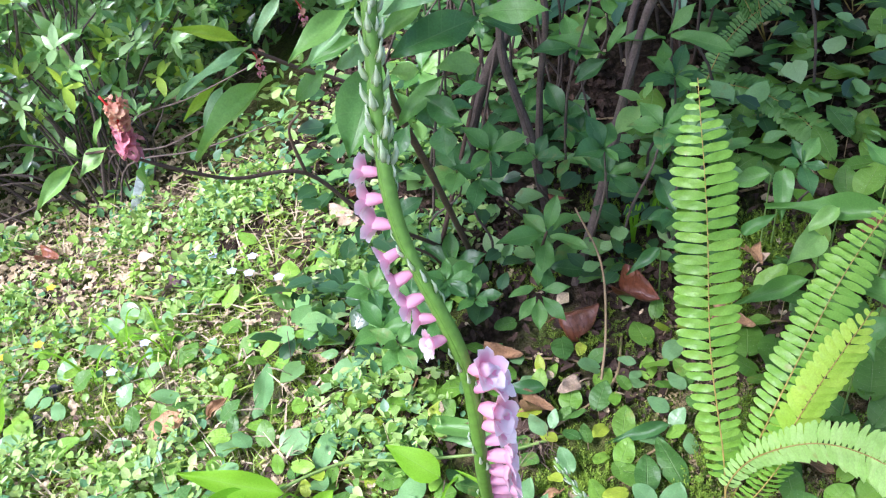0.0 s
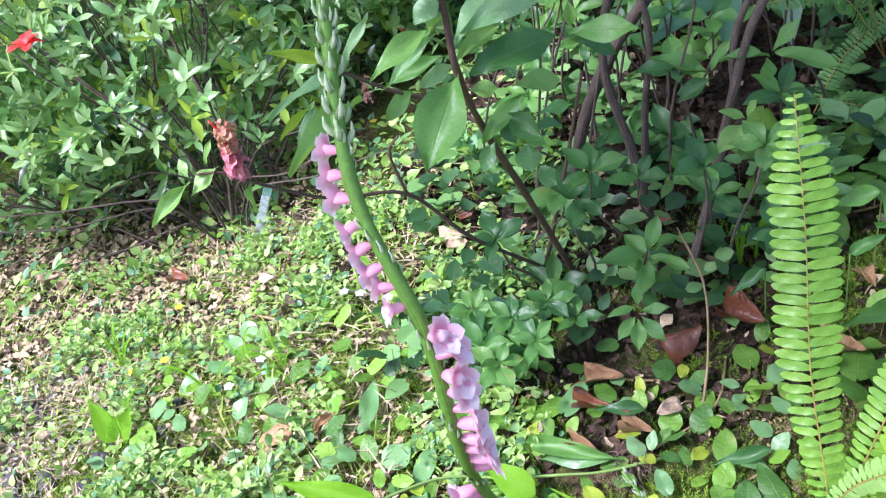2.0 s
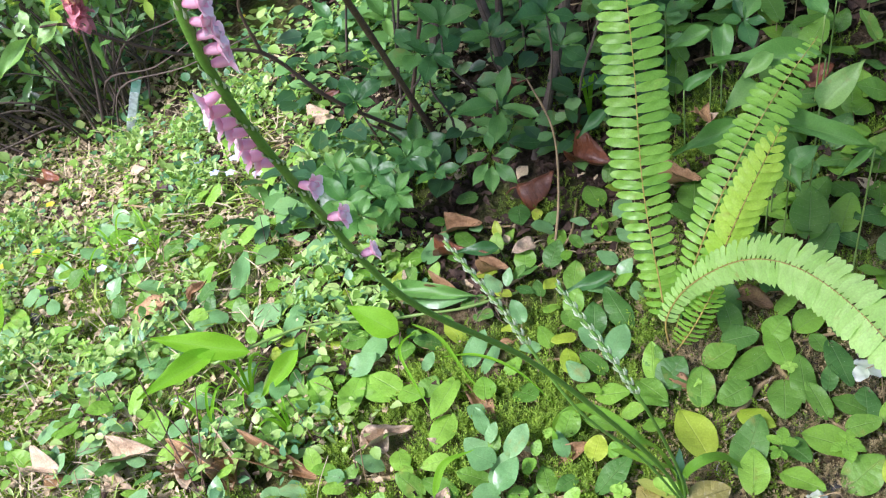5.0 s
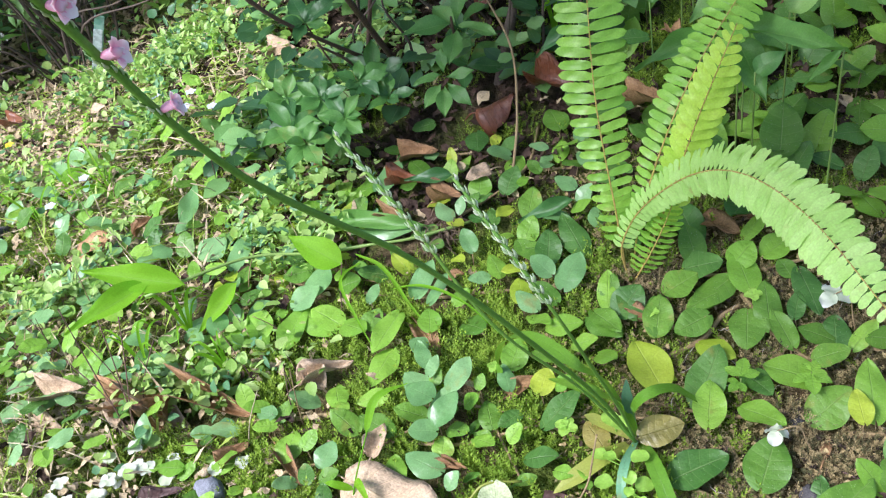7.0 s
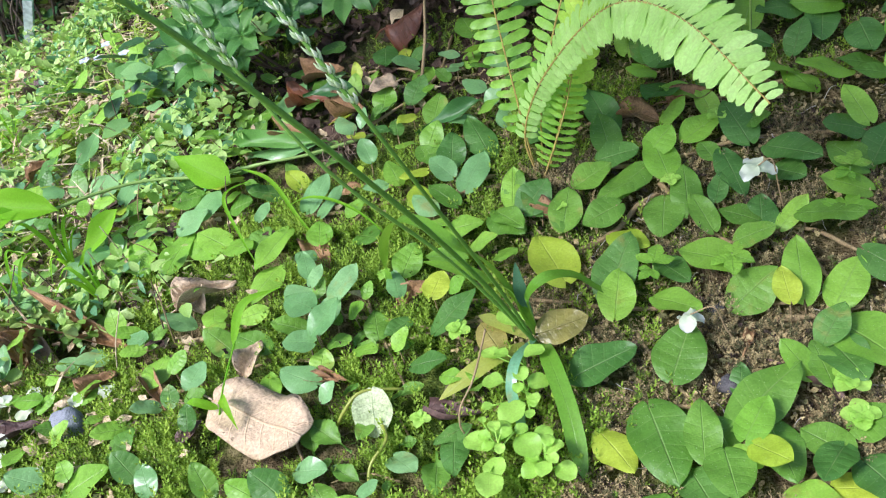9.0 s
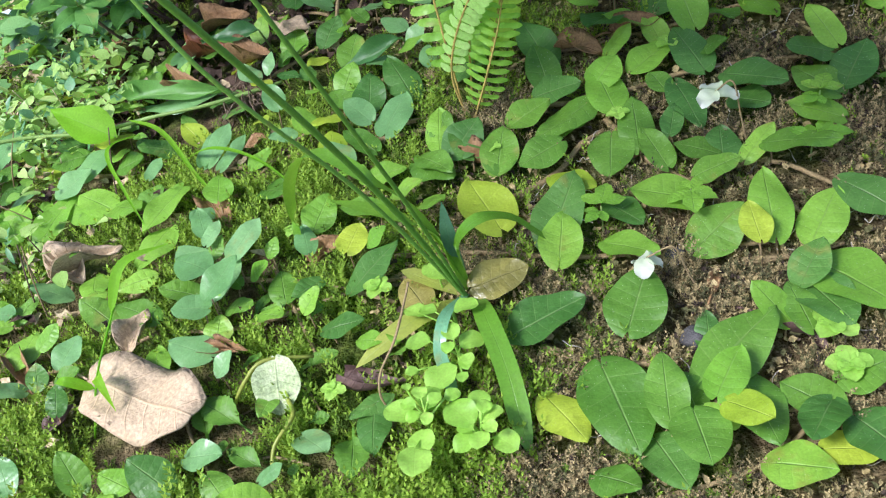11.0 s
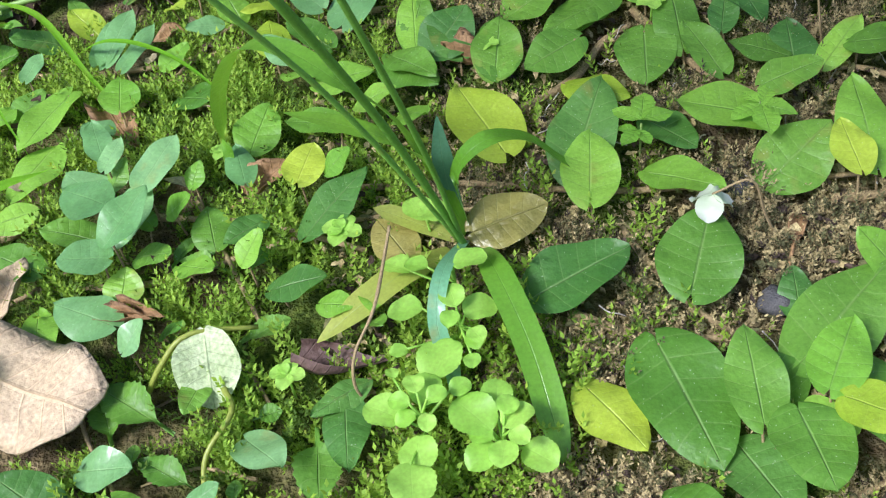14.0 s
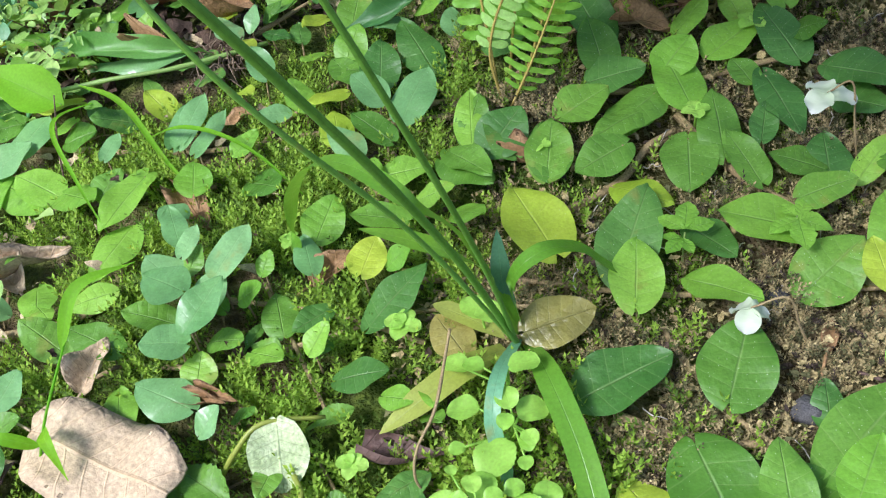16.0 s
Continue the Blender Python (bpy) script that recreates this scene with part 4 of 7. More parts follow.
# ---- the shrub with large leaves ----
big_meshes = {}
for tone in SHRUB:
    for k in range(3):
        v, f, u = leaf_shape(lambda s: elliptic(s) ** 1.3, 1.0, 11, 0.30 - 0.12 * k, 0.08 + 0.08 * k, 0.5, 0, 0.02, seed=40 + k)
        big_meshes[tone, k] = as_mesh("leaf", v, f, SHRUB[tone], u)
shrub = thing("azalea_shrub", "open azalea shrub with large green leaves on brown stems", "shrub", (0.05, 0.74, ground(0.05, 0.74)))
for pts, r0, r1, mt in (
        ([(0.032, 0.726, 0.037), (0.005, 0.559, 0.262), (-0.007, 0.488, 0.356), (-0.01, 0.438, 0.421), (-0.011, 0.436, 0.454), (-0.011, 0.431, 0.479), (-0.01, 0.431, 0.502)], 0.0027, 0.0014, TWIG),
        ([(0.024, 0.732, 0.037), (-0.052, 0.667, 0.142), (-0.096, 0.639, 0.215), (-0.144, 0.599, 0.244), (-0.182, 0.568, 0.282), (-0.204, 0.554, 0.305), (-0.222, 0.549, 0.309)], 0.0021, 0.0009, TWIG),
        ([(-0.096, 0.639, 0.215), (-0.099, 0.622, 0.265), (-0.087, 0.613, 0.286)], 0.0015, 0.0009, TWIG),
        ([(0.026, 0.81, 0.022), (0.046, 0.831, 0.137), (0.081, 0.828, 0.222), (0.131, 0.83, 0.297), (0.16, 0.825, 0.357), (0.201, 0.827, 0.437)], 0.0070, 0.0050, BARK),
        ([(0.111, 0.643, 0.029), (0.147, 0.688, 0.128), (0.167, 0.709, 0.204), (0.188, 0.723, 0.284), (0.215, 0.717, 0.344), (0.231, 0.706, 0.39)], 0.0050, 0.0034, BARK),
        ([(0.107, 0.747, 0.066), (0.093, 0.763, 0.15), (0.072, 0.79, 0.232), (0.086, 0.793, 0.319), (0.102, 0.795, 0.361)], 0.0048, 0.0035, BARK),
        ([(-0.002, 0.728, 0.042), (0.034, 0.72, 0.185), (0.053, 0.719, 0.266)], 0.0022, 0.0014, TWIG),
        ([(0.175, 0.717, 0.22), (0.179, 0.741, 0.27), (0.202, 0.756, 0.319), (0.212, 0.764, 0.352)], 0.0034, 0.0022, BARK),
        ([(0.103, 0.784, 0.07), (0.108, 0.807, 0.169), (0.115, 0.815, 0.253), (0.094, 0.844, 0.318)], 0.0040, 0.0024, BARK),
        ([(-0.007, 0.49, 0.359), (-0.039, 0.497, 0.376), (-0.06, 0.49, 0.39), (-0.084, 0.475, 0.414)], 0.0016, 0.0010, TWIG),
        ([(0.123, 0.532, 0.049), (0.133, 0.568, 0.079), (0.136, 0.614, 0.115), (0.12, 0.655, 0.144)], 0.0013, 0.0008, RUNNER),
        ([(0.087, 0.695, 0.047), (0.09, 0.657, 0.098), (0.092, 0.621, 0.148)], 0.0016, 0.0010, TWIG),
        ([(0.01, 0.697, 0.043), (-0.005, 0.66, 0.1), (-0.022, 0.64, 0.13)], 0.0016, 0.0010, TWIG)):
    tube("branch", spline(pts, 6), r0, r1, mt, shrub, 8, 0.25)


def big_leaf(base, tip, wide, tone, face=(-0.1, -0.45, 0.9)):
    b, e = Vector(base), Vector(tip)
    d = (e - b).normalized()
    n = Vector(face) + Vector((rng.uniform(-0.3, 0.3), rng.uniform(-0.2, 0.2), 0))
    if abs(d.dot(n.normalized())) > 0.9:
        n = Vector((0, -1, 0.2))
    put("leaf", big_meshes[tone, rng.randrange(3)], shrub, span(b, e, n, wide))


for b, e, w, tone in (
        ((-0.079, 0.478, 0.414), (-0.062, 0.474, 0.442), 0.23, "w"),
        ((-0.092, 0.478, 0.419), (-0.094, 0.478, 0.432), 0.28, "l"),
        ((-0.083, 0.475, 0.417), (-0.116, 0.463, 0.435), 0.19, "y"),
        ((-0.080, 0.473, 0.415), (-0.117, 0.443, 0.413), 0.16, "w"),
        ((-0.020, 0.450, 0.444), (-0.052, 0.420, 0.436), 0.28, "l"),
        ((-0.019, 0.450, 0.440), (-0.048, 0.440, 0.419), 0.25, "w"),
        ((-0.014, 0.452, 0.426), (-0.056, 0.452, 0.413), 0.22, "g"),
        ((-0.011, 0.445, 0.423), (-0.039, 0.455, 0.409), 0.35, "w"),
        ((-0.075, 0.485, 0.389), (-0.117, 0.440, 0.371), 0.25, "l"),
        ((-0.103, 0.486, 0.386), (-0.116, 0.466, 0.374), 0.33, "w"),
        ((-0.106, 0.486, 0.387), (-0.129, 0.476, 0.371), 0.19, "y"),
        ((-0.119, 0.486, 0.390), (-0.138, 0.476, 0.386), 0.20, "l"),
        ((-0.092, 0.486, 0.396), (-0.102, 0.486, 0.392), 0.55, "g"),
        ((-0.044, 0.490, 0.387), (-0.071, 0.495, 0.368), 0.45, "g"),
        ((-0.009, 0.432, 0.424), (-0.028, 0.392, 0.394), 0.50, "g"),
        ((-0.004, 0.436, 0.421), (0.042, 0.451, 0.434), 0.45, "d"),
        ((-0.010, 0.440, 0.428), (0.015, 0.450, 0.443), 0.36, "l"),
        ((-0.004, 0.438, 0.443), (0.048, 0.428, 0.483), 0.31, "w"),
        ((-0.010, 0.440, 0.435), (0.011, 0.470, 0.457), 0.35, "w"),
        ((-0.014, 0.431, 0.473), (0.028, 0.411, 0.502), 0.30, "w"),
        ((-0.014, 0.431, 0.475), (-0.039, 0.421, 0.479), 0.46, "l"),
        ((-0.012, 0.431, 0.479), (-0.033, 0.431, 0.501), 0.23, "y"),
        ((-0.010, 0.431, 0.479), (-0.011, 0.441, 0.495), 0.25, "y"),
        ((-0.012, 0.436, 0.465), (-0.026, 0.426, 0.460), 0.83, "w"),
        ((-0.006, 0.445, 0.407), (0.009, 0.445, 0.407), 0.67, "l"),
        ((0.018, 0.455, 0.402), (0.043, 0.465, 0.398), 0.55, "l"),
        ((-0.007, 0.470, 0.358), (0.018, 0.470, 0.388), 0.32, "g"),
        ((0.010, 0.470, 0.376), (0.028, 0.450, 0.370), 0.54, "d"),
        ((0.008, 0.478, 0.369), (0.012, 0.468, 0.357), 0.77, "d"),
        ((-0.001, 0.485, 0.350), (-0.012, 0.475, 0.334), 0.48, "d"),
        ((0.018, 0.490, 0.344), (0.018, 0.480, 0.328), 0.94, "d"),
        ((0.003, 0.475, 0.377), (0.020, 0.495, 0.350), 0.37, "d"),
        ((-0.013, 0.450, 0.449), (-0.036, 0.480, 0.424), 0.15, "g")):
    big_leaf(b, e, w, tone, (-0.1, -0.7, 0.7))
big_leaf((0.046, 0.599, 0.359), (0.088, 0.577, 0.373), 0.4, "g")
big_leaf((0.049, 0.6, 0.363), (0.048, 0.598, 0.382), 0.5, "l")
big_leaf((0.05, 0.615, 0.347), (0.08, 0.615, 0.333), 0.4, "d")
big_leaf((0.024, 0.534, 0.337), (0.045, 0.536, 0.344), 0.5, "d")
big_leaf((0.019, 0.529, 0.327), (0.038, 0.547, 0.321), 0.5, "d")
big_leaf((0.026, 0.566, 0.293), (0.01, 0.562, 0.306), 0.5, "g")
big_leaf((-0.227, 0.545, 0.306), (-0.254, 0.519, 0.289), 0.30, "l")
big_leaf((-0.207, 0.556, 0.31), (-0.228, 0.539, 0.3), 0.5, "l")
big_leaf((-0.223, 0.538, 0.314), (-0.229, 0.543, 0.327), 0.5, "l")
big_leaf((-0.215, 0.554, 0.313), (-0.208, 0.555, 0.332), 0.3, "l")
big_leaf((-0.199, 0.575, 0.274), (-0.189, 0.58, 0.276), 0.4, "g")
big_leaf((-0.191, 0.563, 0.289), (-0.196, 0.566, 0.259), 0.4, "g")
big_leaf((0.094, 0.638, 0.132), (0.052, 0.625, 0.141), 0.38, "g")
big_leaf((0.095, 0.64, 0.134), (0.103, 0.648, 0.164), 0.45, "g")
big_leaf((0.096, 0.636, 0.131), (0.126, 0.618, 0.132), 0.4, "g")
big_leaf((0.094, 0.634, 0.128), (0.086, 0.603, 0.12), 0.5, "g")
big_leaf((0.094, 0.637, 0.13), (0.076, 0.66, 0.139), 0.5, "g")
big_leaf((0.1, 0.647, 0.128), (0.12, 0.66, 0.134), 0.5, "g")
big_leaf((0.079, 0.588, 0.118), (0.057, 0.581, 0.121), 0.4, "g")
big_leaf((0.081, 0.589, 0.119), (0.08, 0.593, 0.137), 0.5, "g")
big_leaf((0.083, 0.586, 0.116), (0.103, 0.578, 0.126), 0.4, "g")
big_leaf((0.083, 0.582, 0.113), (0.098, 0.56, 0.108), 0.45, "g")
big_leaf((0.078, 0.583, 0.113), (0.063, 0.565, 0.106), 0.45, "g")
big_leaf((0.08, 0.581, 0.111), (0.078, 0.557, 0.1), 0.5, "g")
big_leaf((0.18, 0.69, 0.218), (0.155, 0.667, 0.208), 0.5, "l")
big_leaf((0.18, 0.692, 0.221), (0.162, 0.692, 0.233), 0.5, "l")
big_leaf((0.182, 0.692, 0.222), (0.186, 0.689, 0.239), 0.6, "l")
big_leaf((0.184, 0.688, 0.218), (0.189, 0.67, 0.21), 0.6, "g")
big_leaf((0.205, 0.71, 0.268), (0.248, 0.682, 0.269), 0.35, "g")
big_leaf((0.204, 0.711, 0.269), (0.219, 0.707, 0.296), 0.4, "g")
big_leaf((0.201, 0.71, 0.266), (0.164, 0.729, 0.258), 0.3, "g")
big_leaf((0.199, 0.71, 0.264), (0.201, 0.701, 0.247), 0.7, "g")
big_leaf((0.13, 0.73, 0.148), (0.15, 0.722, 0.161), 0.35, "g")
big_leaf((0.127, 0.732, 0.15), (0.127, 0.732, 0.168), 0.5, "g")
big_leaf((0.124, 0.731, 0.147), (0.103, 0.722, 0.147), 0.4, "g")
big_leaf((0.128, 0.728, 0.144), (0.144, 0.714, 0.146), 0.4, "g")
big_leaf((0.126, 0.728, 0.143), (0.112, 0.714, 0.137), 0.5, "g")
big_leaf((0.158, 0.742, 0.238), (0.111, 0.751, 0.256), 0.3, "g")
big_leaf((0.16, 0.743, 0.24), (0.174, 0.742, 0.268), 0.35, "g")
big_leaf((0.161, 0.74, 0.235), (0.131, 0.738, 0.216), 0.45, "d")
big_leaf((0.156, 0.741, 0.233), (0.129, 0.751, 0.22), 0.45, "d")


def whorl(parent, center, axis, n, lo, hi, wide, tones, meshes, spread=1.0):
    """A tuft of leaves round a shoot's end."""
    c, ax = Vector(center), Vector(axis).normalized()
    x = ax.orthogonal().normalized()
    y = ax.cross(x)
    a0 = rng.uniform(0, 6)
    for i in range(n):
        a = a0 + i * 2.4
        d = (ax * rng.uniform(0.15, 0.75) / spread + x * math.cos(a) + y * math.sin(a)).normalized()
        ln = rng.uniform(lo, hi)
        put("leaf", meshes[rng.choice(tones), rng.randrange(3)], parent, span(c, c + d * ln, ax + Vector((0, -0.3, 0.3)), wide * rng.uniform(0.85, 1.15)))


# low leafy shoots of the shrub over the shaded ground; the lowest get darker leaves to deepen the shade
for k in range(66):
    x, y = rng.uniform(-0.10, 0.32), rng.uniform(0.62, 1.05)
    h = rng.uniform(0.02, 0.16) if y < 0.72 else rng.uniform(0.04, 0.40)
    z = ground(x, y)
    if x < -0.02 and y < 0.88:
        continue
    lean = rng.uniform(-0.35, 0.35) * h
    tube("branch", spline([(x + lean, y + 0.03, z), (x + lean * 0.7 + rng.uniform(-0.012, 0.012), y + 0.015, z + h * 0.4), (x + lean * 0.2 + rng.uniform(-0.012, 0.012), y, z + h * 0.75), (x, y, z + h)], 4), 0.0015, 0.0008, BARK, shrub, 5, 0.3)
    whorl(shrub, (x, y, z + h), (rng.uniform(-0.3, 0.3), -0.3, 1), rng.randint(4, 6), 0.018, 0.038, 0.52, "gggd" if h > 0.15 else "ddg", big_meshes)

# leafy shoots at the foot of the shrub, their leaf tones darkened for shade
for x, y, h in ((-0.036, 0.682, 0.105), (-0.024, 0.606, 0.076), (-0.004, 0.585, 0.065), (-0.050, 0.589, 0.067), (-0.036, 0.565, 0.068), (0.006, 0.630, 0.064), (-0.061, 0.642, 0.066), (0.030, 0.618, 0.048), (-0.015, 0.60, 0.045), (-0.045, 0.62, 0.05)):
    z = ground(x, y)
    tube("branch", spline([(x + 0.02, y + 0.04, z), (x + 0.008, y + 0.012, z + h * 0.6), (x, y, z + h)], 4), 0.0013, 0.0008, TWIG, shrub, 5)
    whorl(shrub, (x, y, z + h), (rng.uniform(-0.3, 0.3), -0.35, 1), rng.randint(5, 7), 0.018, 0.032, 0.5, "ggd", big_meshes)

# faded flowers on the shrub
FADE = [as_mesh("petal", *leaf_shape(disc, 0.9, 10, 0.6, 0.5, 1.4, 0, 0.30, q)[:2], FADED if q < 4 else FADED_PINK, leaf_shape(disc, 0.9, 10)[2]) for q in (1, 2, 3, 4, 5, 6)]
BUDSCALE = as_mesh("calyx_scale", *leaf_shape(lance, 0.4, 4, 0.4, 0.2, 0.2, 0, 0.05, 5)[:2], RUNNER, leaf_shape(lance, 0.4, 4, 0.4, 0.2, 0.2, 0, 0.05, 5)[2])


def faded_flower(x, y, z, size, n=9):
    """A wilted blossom: crumpled petals hanging in a clump, tan above and pink below, with its style."""
    t = thing("faded_flower", "withered pink and brown azalea flower on a twig", "flower", (x, y, z), "withered flowers")
    for i in range(n):
        a = i * 2.4
        up = 1.25 - 2.5 * (i + 0.5) / n
        b = Vector((x + 0.12 * size * math.cos(a), y + 0.12 * size * math.sin(a), z + (up + 0.25) * size))
        aim = Vector((math.cos(a) * 0.45, math.sin(a) * 0.45, rng.uniform(-1.0, 0.2))).normalized()
        put("petal", FADE[i % 3 + (3 if up < 0.25 else 0)], t, span(b, b + aim * size * rng.uniform(0.3, 0.6), (math.cos(a), math.sin(a), 0.4)))
    for i in range(6):
        a = i * 1.05
        b = Vector((x, y, z - 0.6 * size))
        put("calyx_scale", BUDSCALE, t, span(b, b + Vector((math.cos(a), math.sin(a), rng.uniform(-0.5, 0.3))) * size * 0.6))
    tube("style", spline([(x, y, z), (x - 0.2 * size, y, z + size), (x - 0.5 * size, y, z + 1.7 * size)], 4), size * 0.07, size * 0.05, RED, t, 5)


faded_flower(-0.196, 0.56, 0.316, 0.017, 56)

# added crown of the shrub, out of view, placed to shade the ground below
unseen_crown = Heap()
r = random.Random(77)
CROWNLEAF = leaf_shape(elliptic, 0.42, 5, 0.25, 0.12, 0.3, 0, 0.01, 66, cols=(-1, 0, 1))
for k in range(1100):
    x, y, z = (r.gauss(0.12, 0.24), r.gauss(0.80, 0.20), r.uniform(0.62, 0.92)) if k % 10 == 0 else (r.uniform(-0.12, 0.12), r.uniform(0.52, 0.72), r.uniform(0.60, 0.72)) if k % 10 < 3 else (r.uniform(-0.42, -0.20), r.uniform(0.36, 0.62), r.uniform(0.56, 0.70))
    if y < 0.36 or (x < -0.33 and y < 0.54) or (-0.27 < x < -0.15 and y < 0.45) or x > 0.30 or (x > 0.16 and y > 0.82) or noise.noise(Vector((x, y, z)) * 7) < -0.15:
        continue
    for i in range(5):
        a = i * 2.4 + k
        unseen_crown.add(CROWNLEAF, laid(x, y, z, math.degrees(a), r.uniform(-10, 40), r.uniform(0.03, 0.055), r.uniform(-20, 20)), 0)
for pts in ([(-0.032, 0.420, 0.481), (-0.06, 0.43, 0.54), (-0.14, 0.47, 0.60), (-0.24, 0.50, 0.63)], [(-0.032, 0.420, 0.481), (-0.04, 0.45, 0.55), (-0.09, 0.53, 0.62)], [(0.2, 0.83, 0.45), (0.22, 0.85, 0.6), (0.2, 0.9, 0.78)], [(0.225, 0.709, 0.396), (0.26, 0.75, 0.55), (0.33, 0.85, 0.75)], [(0.101, 0.799, 0.372), (0.08, 0.85, 0.55), (0.05, 0.95, 0.75)]):
    tube("branch", spline(pts, 5), 0.0014 if pts[0][0] < 0 else 0.005, 0.001, BARK, shrub, 7, 0.2)
put("crown", unseen_crown.mesh("crown", [CROWN[0]]), shrub, Matrix.Identity(4))

# ---- azalea bushes in the background ----
SMALL = [leaf_shape(elliptic, 0.31, 4, 0.3, 0.1 + 0.08 * k, 0.3, 0, 0.01, 60 + k, cols=(-1, 0, 1)) for k in range(3)]
ROUND = [leaf_shape(ovate, 0.75, 4, 0.25, 0.12, 0.3, 0.08, 0.01, 70 + k, cols=(-1, 0, 1)) for k in range(3)]


def tufts(heap, count, center, radii, lo, hi, slots, gap=0.0, shell=0.35, flat=0.4, seed=1, keep=None):
    """Tufts of leaves spread in an uneven crown."""
    r = random.Random(seed)
    c = Vector(center)
    ends = []
    while len(ends) < count:
        d = Vector((r.gauss(0, 1), r.gauss(0, 1), r.gauss(0, 1))).normalized()
        q = d * (shell + (1 - shell) * r.random() ** 0.6) * (1 + 0.28 * noise.noise(d * 2.3 + c * 5))
        p = c + Vector((q.x * radii[0], q.y * radii[1], q.z * radii[2]))
        if p.z < ground(p.x, p.y) + 0.03 or noise.noise(p * 11) < gap - 0.35 or (keep and not keep(p)):
            if r.random() < 0.02:
                ends.append(None)
            continue
        ends.append(p)
        ax = (d * 0.35 + Vector((r.uniform(-0.45, 0.45), -0.25 + r.uniform(-0.4, 0.4), 0.9))).normalized()
        x = ax.orthogonal().normalized()
        y = ax.cross(x)
        a0 = r.uniform(0, 6)
        slot = r.choices(range(len(slots)), slots)[0]
        for i in range(r.randint(4, 7)):
            a = a0 + i * 2.4 + r.uniform(-0.4, 0.4)
            e = (ax * r.uniform(0.2, 1.7) + (x * math.cos(a) + y * math.sin(a)) * r.uniform(0.5, 1.0) + Vector((0, 0, r.uniform(-0.4, 0.2)))).normalized()
            b = p - ax * r.uniform(0, 0.5) * hi
            heap.add(r.choice(SMALL), span(b, b + e * r.uniform(lo * 0.75, hi), ax + Vector((r.uniform(-0.5, 0.5), r.uniform(-0.5, 0.3), 0)), r.uniform(0.8, 1.3)), slot)
    return [e for e in ends if e]


def azalea_bush(center, radii, count, foot, lo, hi, slots, seed, stems=7, label="dense azalea bush with small glossy green leaves", keep=None, gap=0.0):
    r = random.Random(seed)
    fx, fy = foot
    t = thing("azalea_bush", label, "bush", (fx, fy, ground(fx, fy)), "azalea bushes behind")
    heap = Heap()
    ends = tufts(heap, count, center, radii, lo, hi, slots, gap, seed=seed, keep=keep)
    for i in range(stems):
        e = r.choice(ends if i % 2 else sorted(ends, key=lambda q: q.y)[:len(ends) // 4])
        e = max(e, r.choice(ends), r.choice(ends), key=lambda q: q.z)
        b = Vector((fx + r.uniform(-0.05, 0.05), fy + r.uniform(-0.02, 0.07), 0))
        b.z = ground(b.x, b.y) - 0.01
        q1 = b.lerp(e, 0.33) + Vector((r.uniform(-0.05, 0.05), r.uniform(-0.03, 0.03), r.uniform(-0.01, 0.07)))
        q2 = b.lerp(e, 0.66) + Vector((r.uniform(-0.04, 0.04), r.uniform(-0.04, 0.04), r.uniform(-0.02, 0.05)))
        line = spline([b, q1, q2, e], 4)
        tube("branch", line, r.uniform(0.0016, 0.0030), 0.0008, BARK, t, 6, 0.3)
        for j in range(5):
            e2 = min(ends, key=lambda q: (q - line[r.randint(4, 11)]).length + r.random() * 0.12)
            k = line[r.randint(4, 9)]
            tube("branch", spline([k, k.lerp(e2, 0.5) + Vector((0, 0, r.uniform(-0.02, 0.02))), e2], 4), 0.0017, 0.0006, BARK, t, 5, 0.2)
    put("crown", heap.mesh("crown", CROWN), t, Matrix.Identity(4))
    return t


azalea_bush((-0.62, 1.32, 0.16), (0.42, 0.34, 0.30), 2500, (-0.43, 1.07), 0.015, 0.036, (6, 7, 2, 1), 3, 20, gap=0.05, keep=lambda p: p.z > ground(p.x, p.y) + (0.06 if p.x > -0.50 else 0.07))
low = thing("azalea_twigs", "thin bare azalea branches reaching out low over the litter", "branches", (-0.47, 1.06, ground(-0.47, 1.06)))
r = random.Random(19)
for k in range(7):
    fx, fy = -0.47 + r.uniform(-0.04, 0.05), 1.06 + r.uniform(-0.03, 0.04)
    z0, h = ground(fx, fy), r.uniform(0.07, 0.20)
    dx, dy = r.uniform(0.12, 0.34) * (-1 if k % 3 else 0.9), r.uniform(-0.16, 0.02)
    e = Vector((fx + dx, fy + dy, z0 + h + r.uniform(-0.01, 0.05)))
    line = spline([(fx, fy, z0), (fx + dx * 0.15, fy + dy * 0.2, z0 + h * 0.7), (fx + dx * 0.55, fy + dy * 0.6, z0 + h * r.uniform(0.8, 1.2)), e], 5)
    tube("branch", line, 0.0018, 0.0007, BARK, low, 6, 0.3)
    heap = Heap()
    for i in range(6):
        heap.add(r.choice(SMALL), laid(e.x, e.y, e.z, r.uniform(0, 360), r.uniform(5, 55), r.uniform(0.018, 0.032), r.uniform(-20, 20)), k % 2)
    put("leaf_tuft", heap.mesh("leaf_tuft", CROWN[:2]), low, Matrix.Identity(4))
azalea_bush((-0.82, 1.24, 0.06), (0.36, 0.20, 0.14), 950, (-0.6, 1.12), 0.014, 0.032, (5, 6, 1, 1), 13, 4, gap=0.12, keep=lambda p: p.x < -0.55 and p.z > ground(p.x, p.y) + 0.09)
azalea_bush((-1.30, 1.62, 0.06), (0.40, 0.36, 0.28), 600, (-1.25, 1.65), 0.024, 0.040, (4, 4, 2), 4)
azalea_bush((-1.25, 1.95, 0.18), (0.6, 0.45, 0.38), 700, (-1.2, 2.0), 0.028, 0.046, (4, 4, 2), 5)
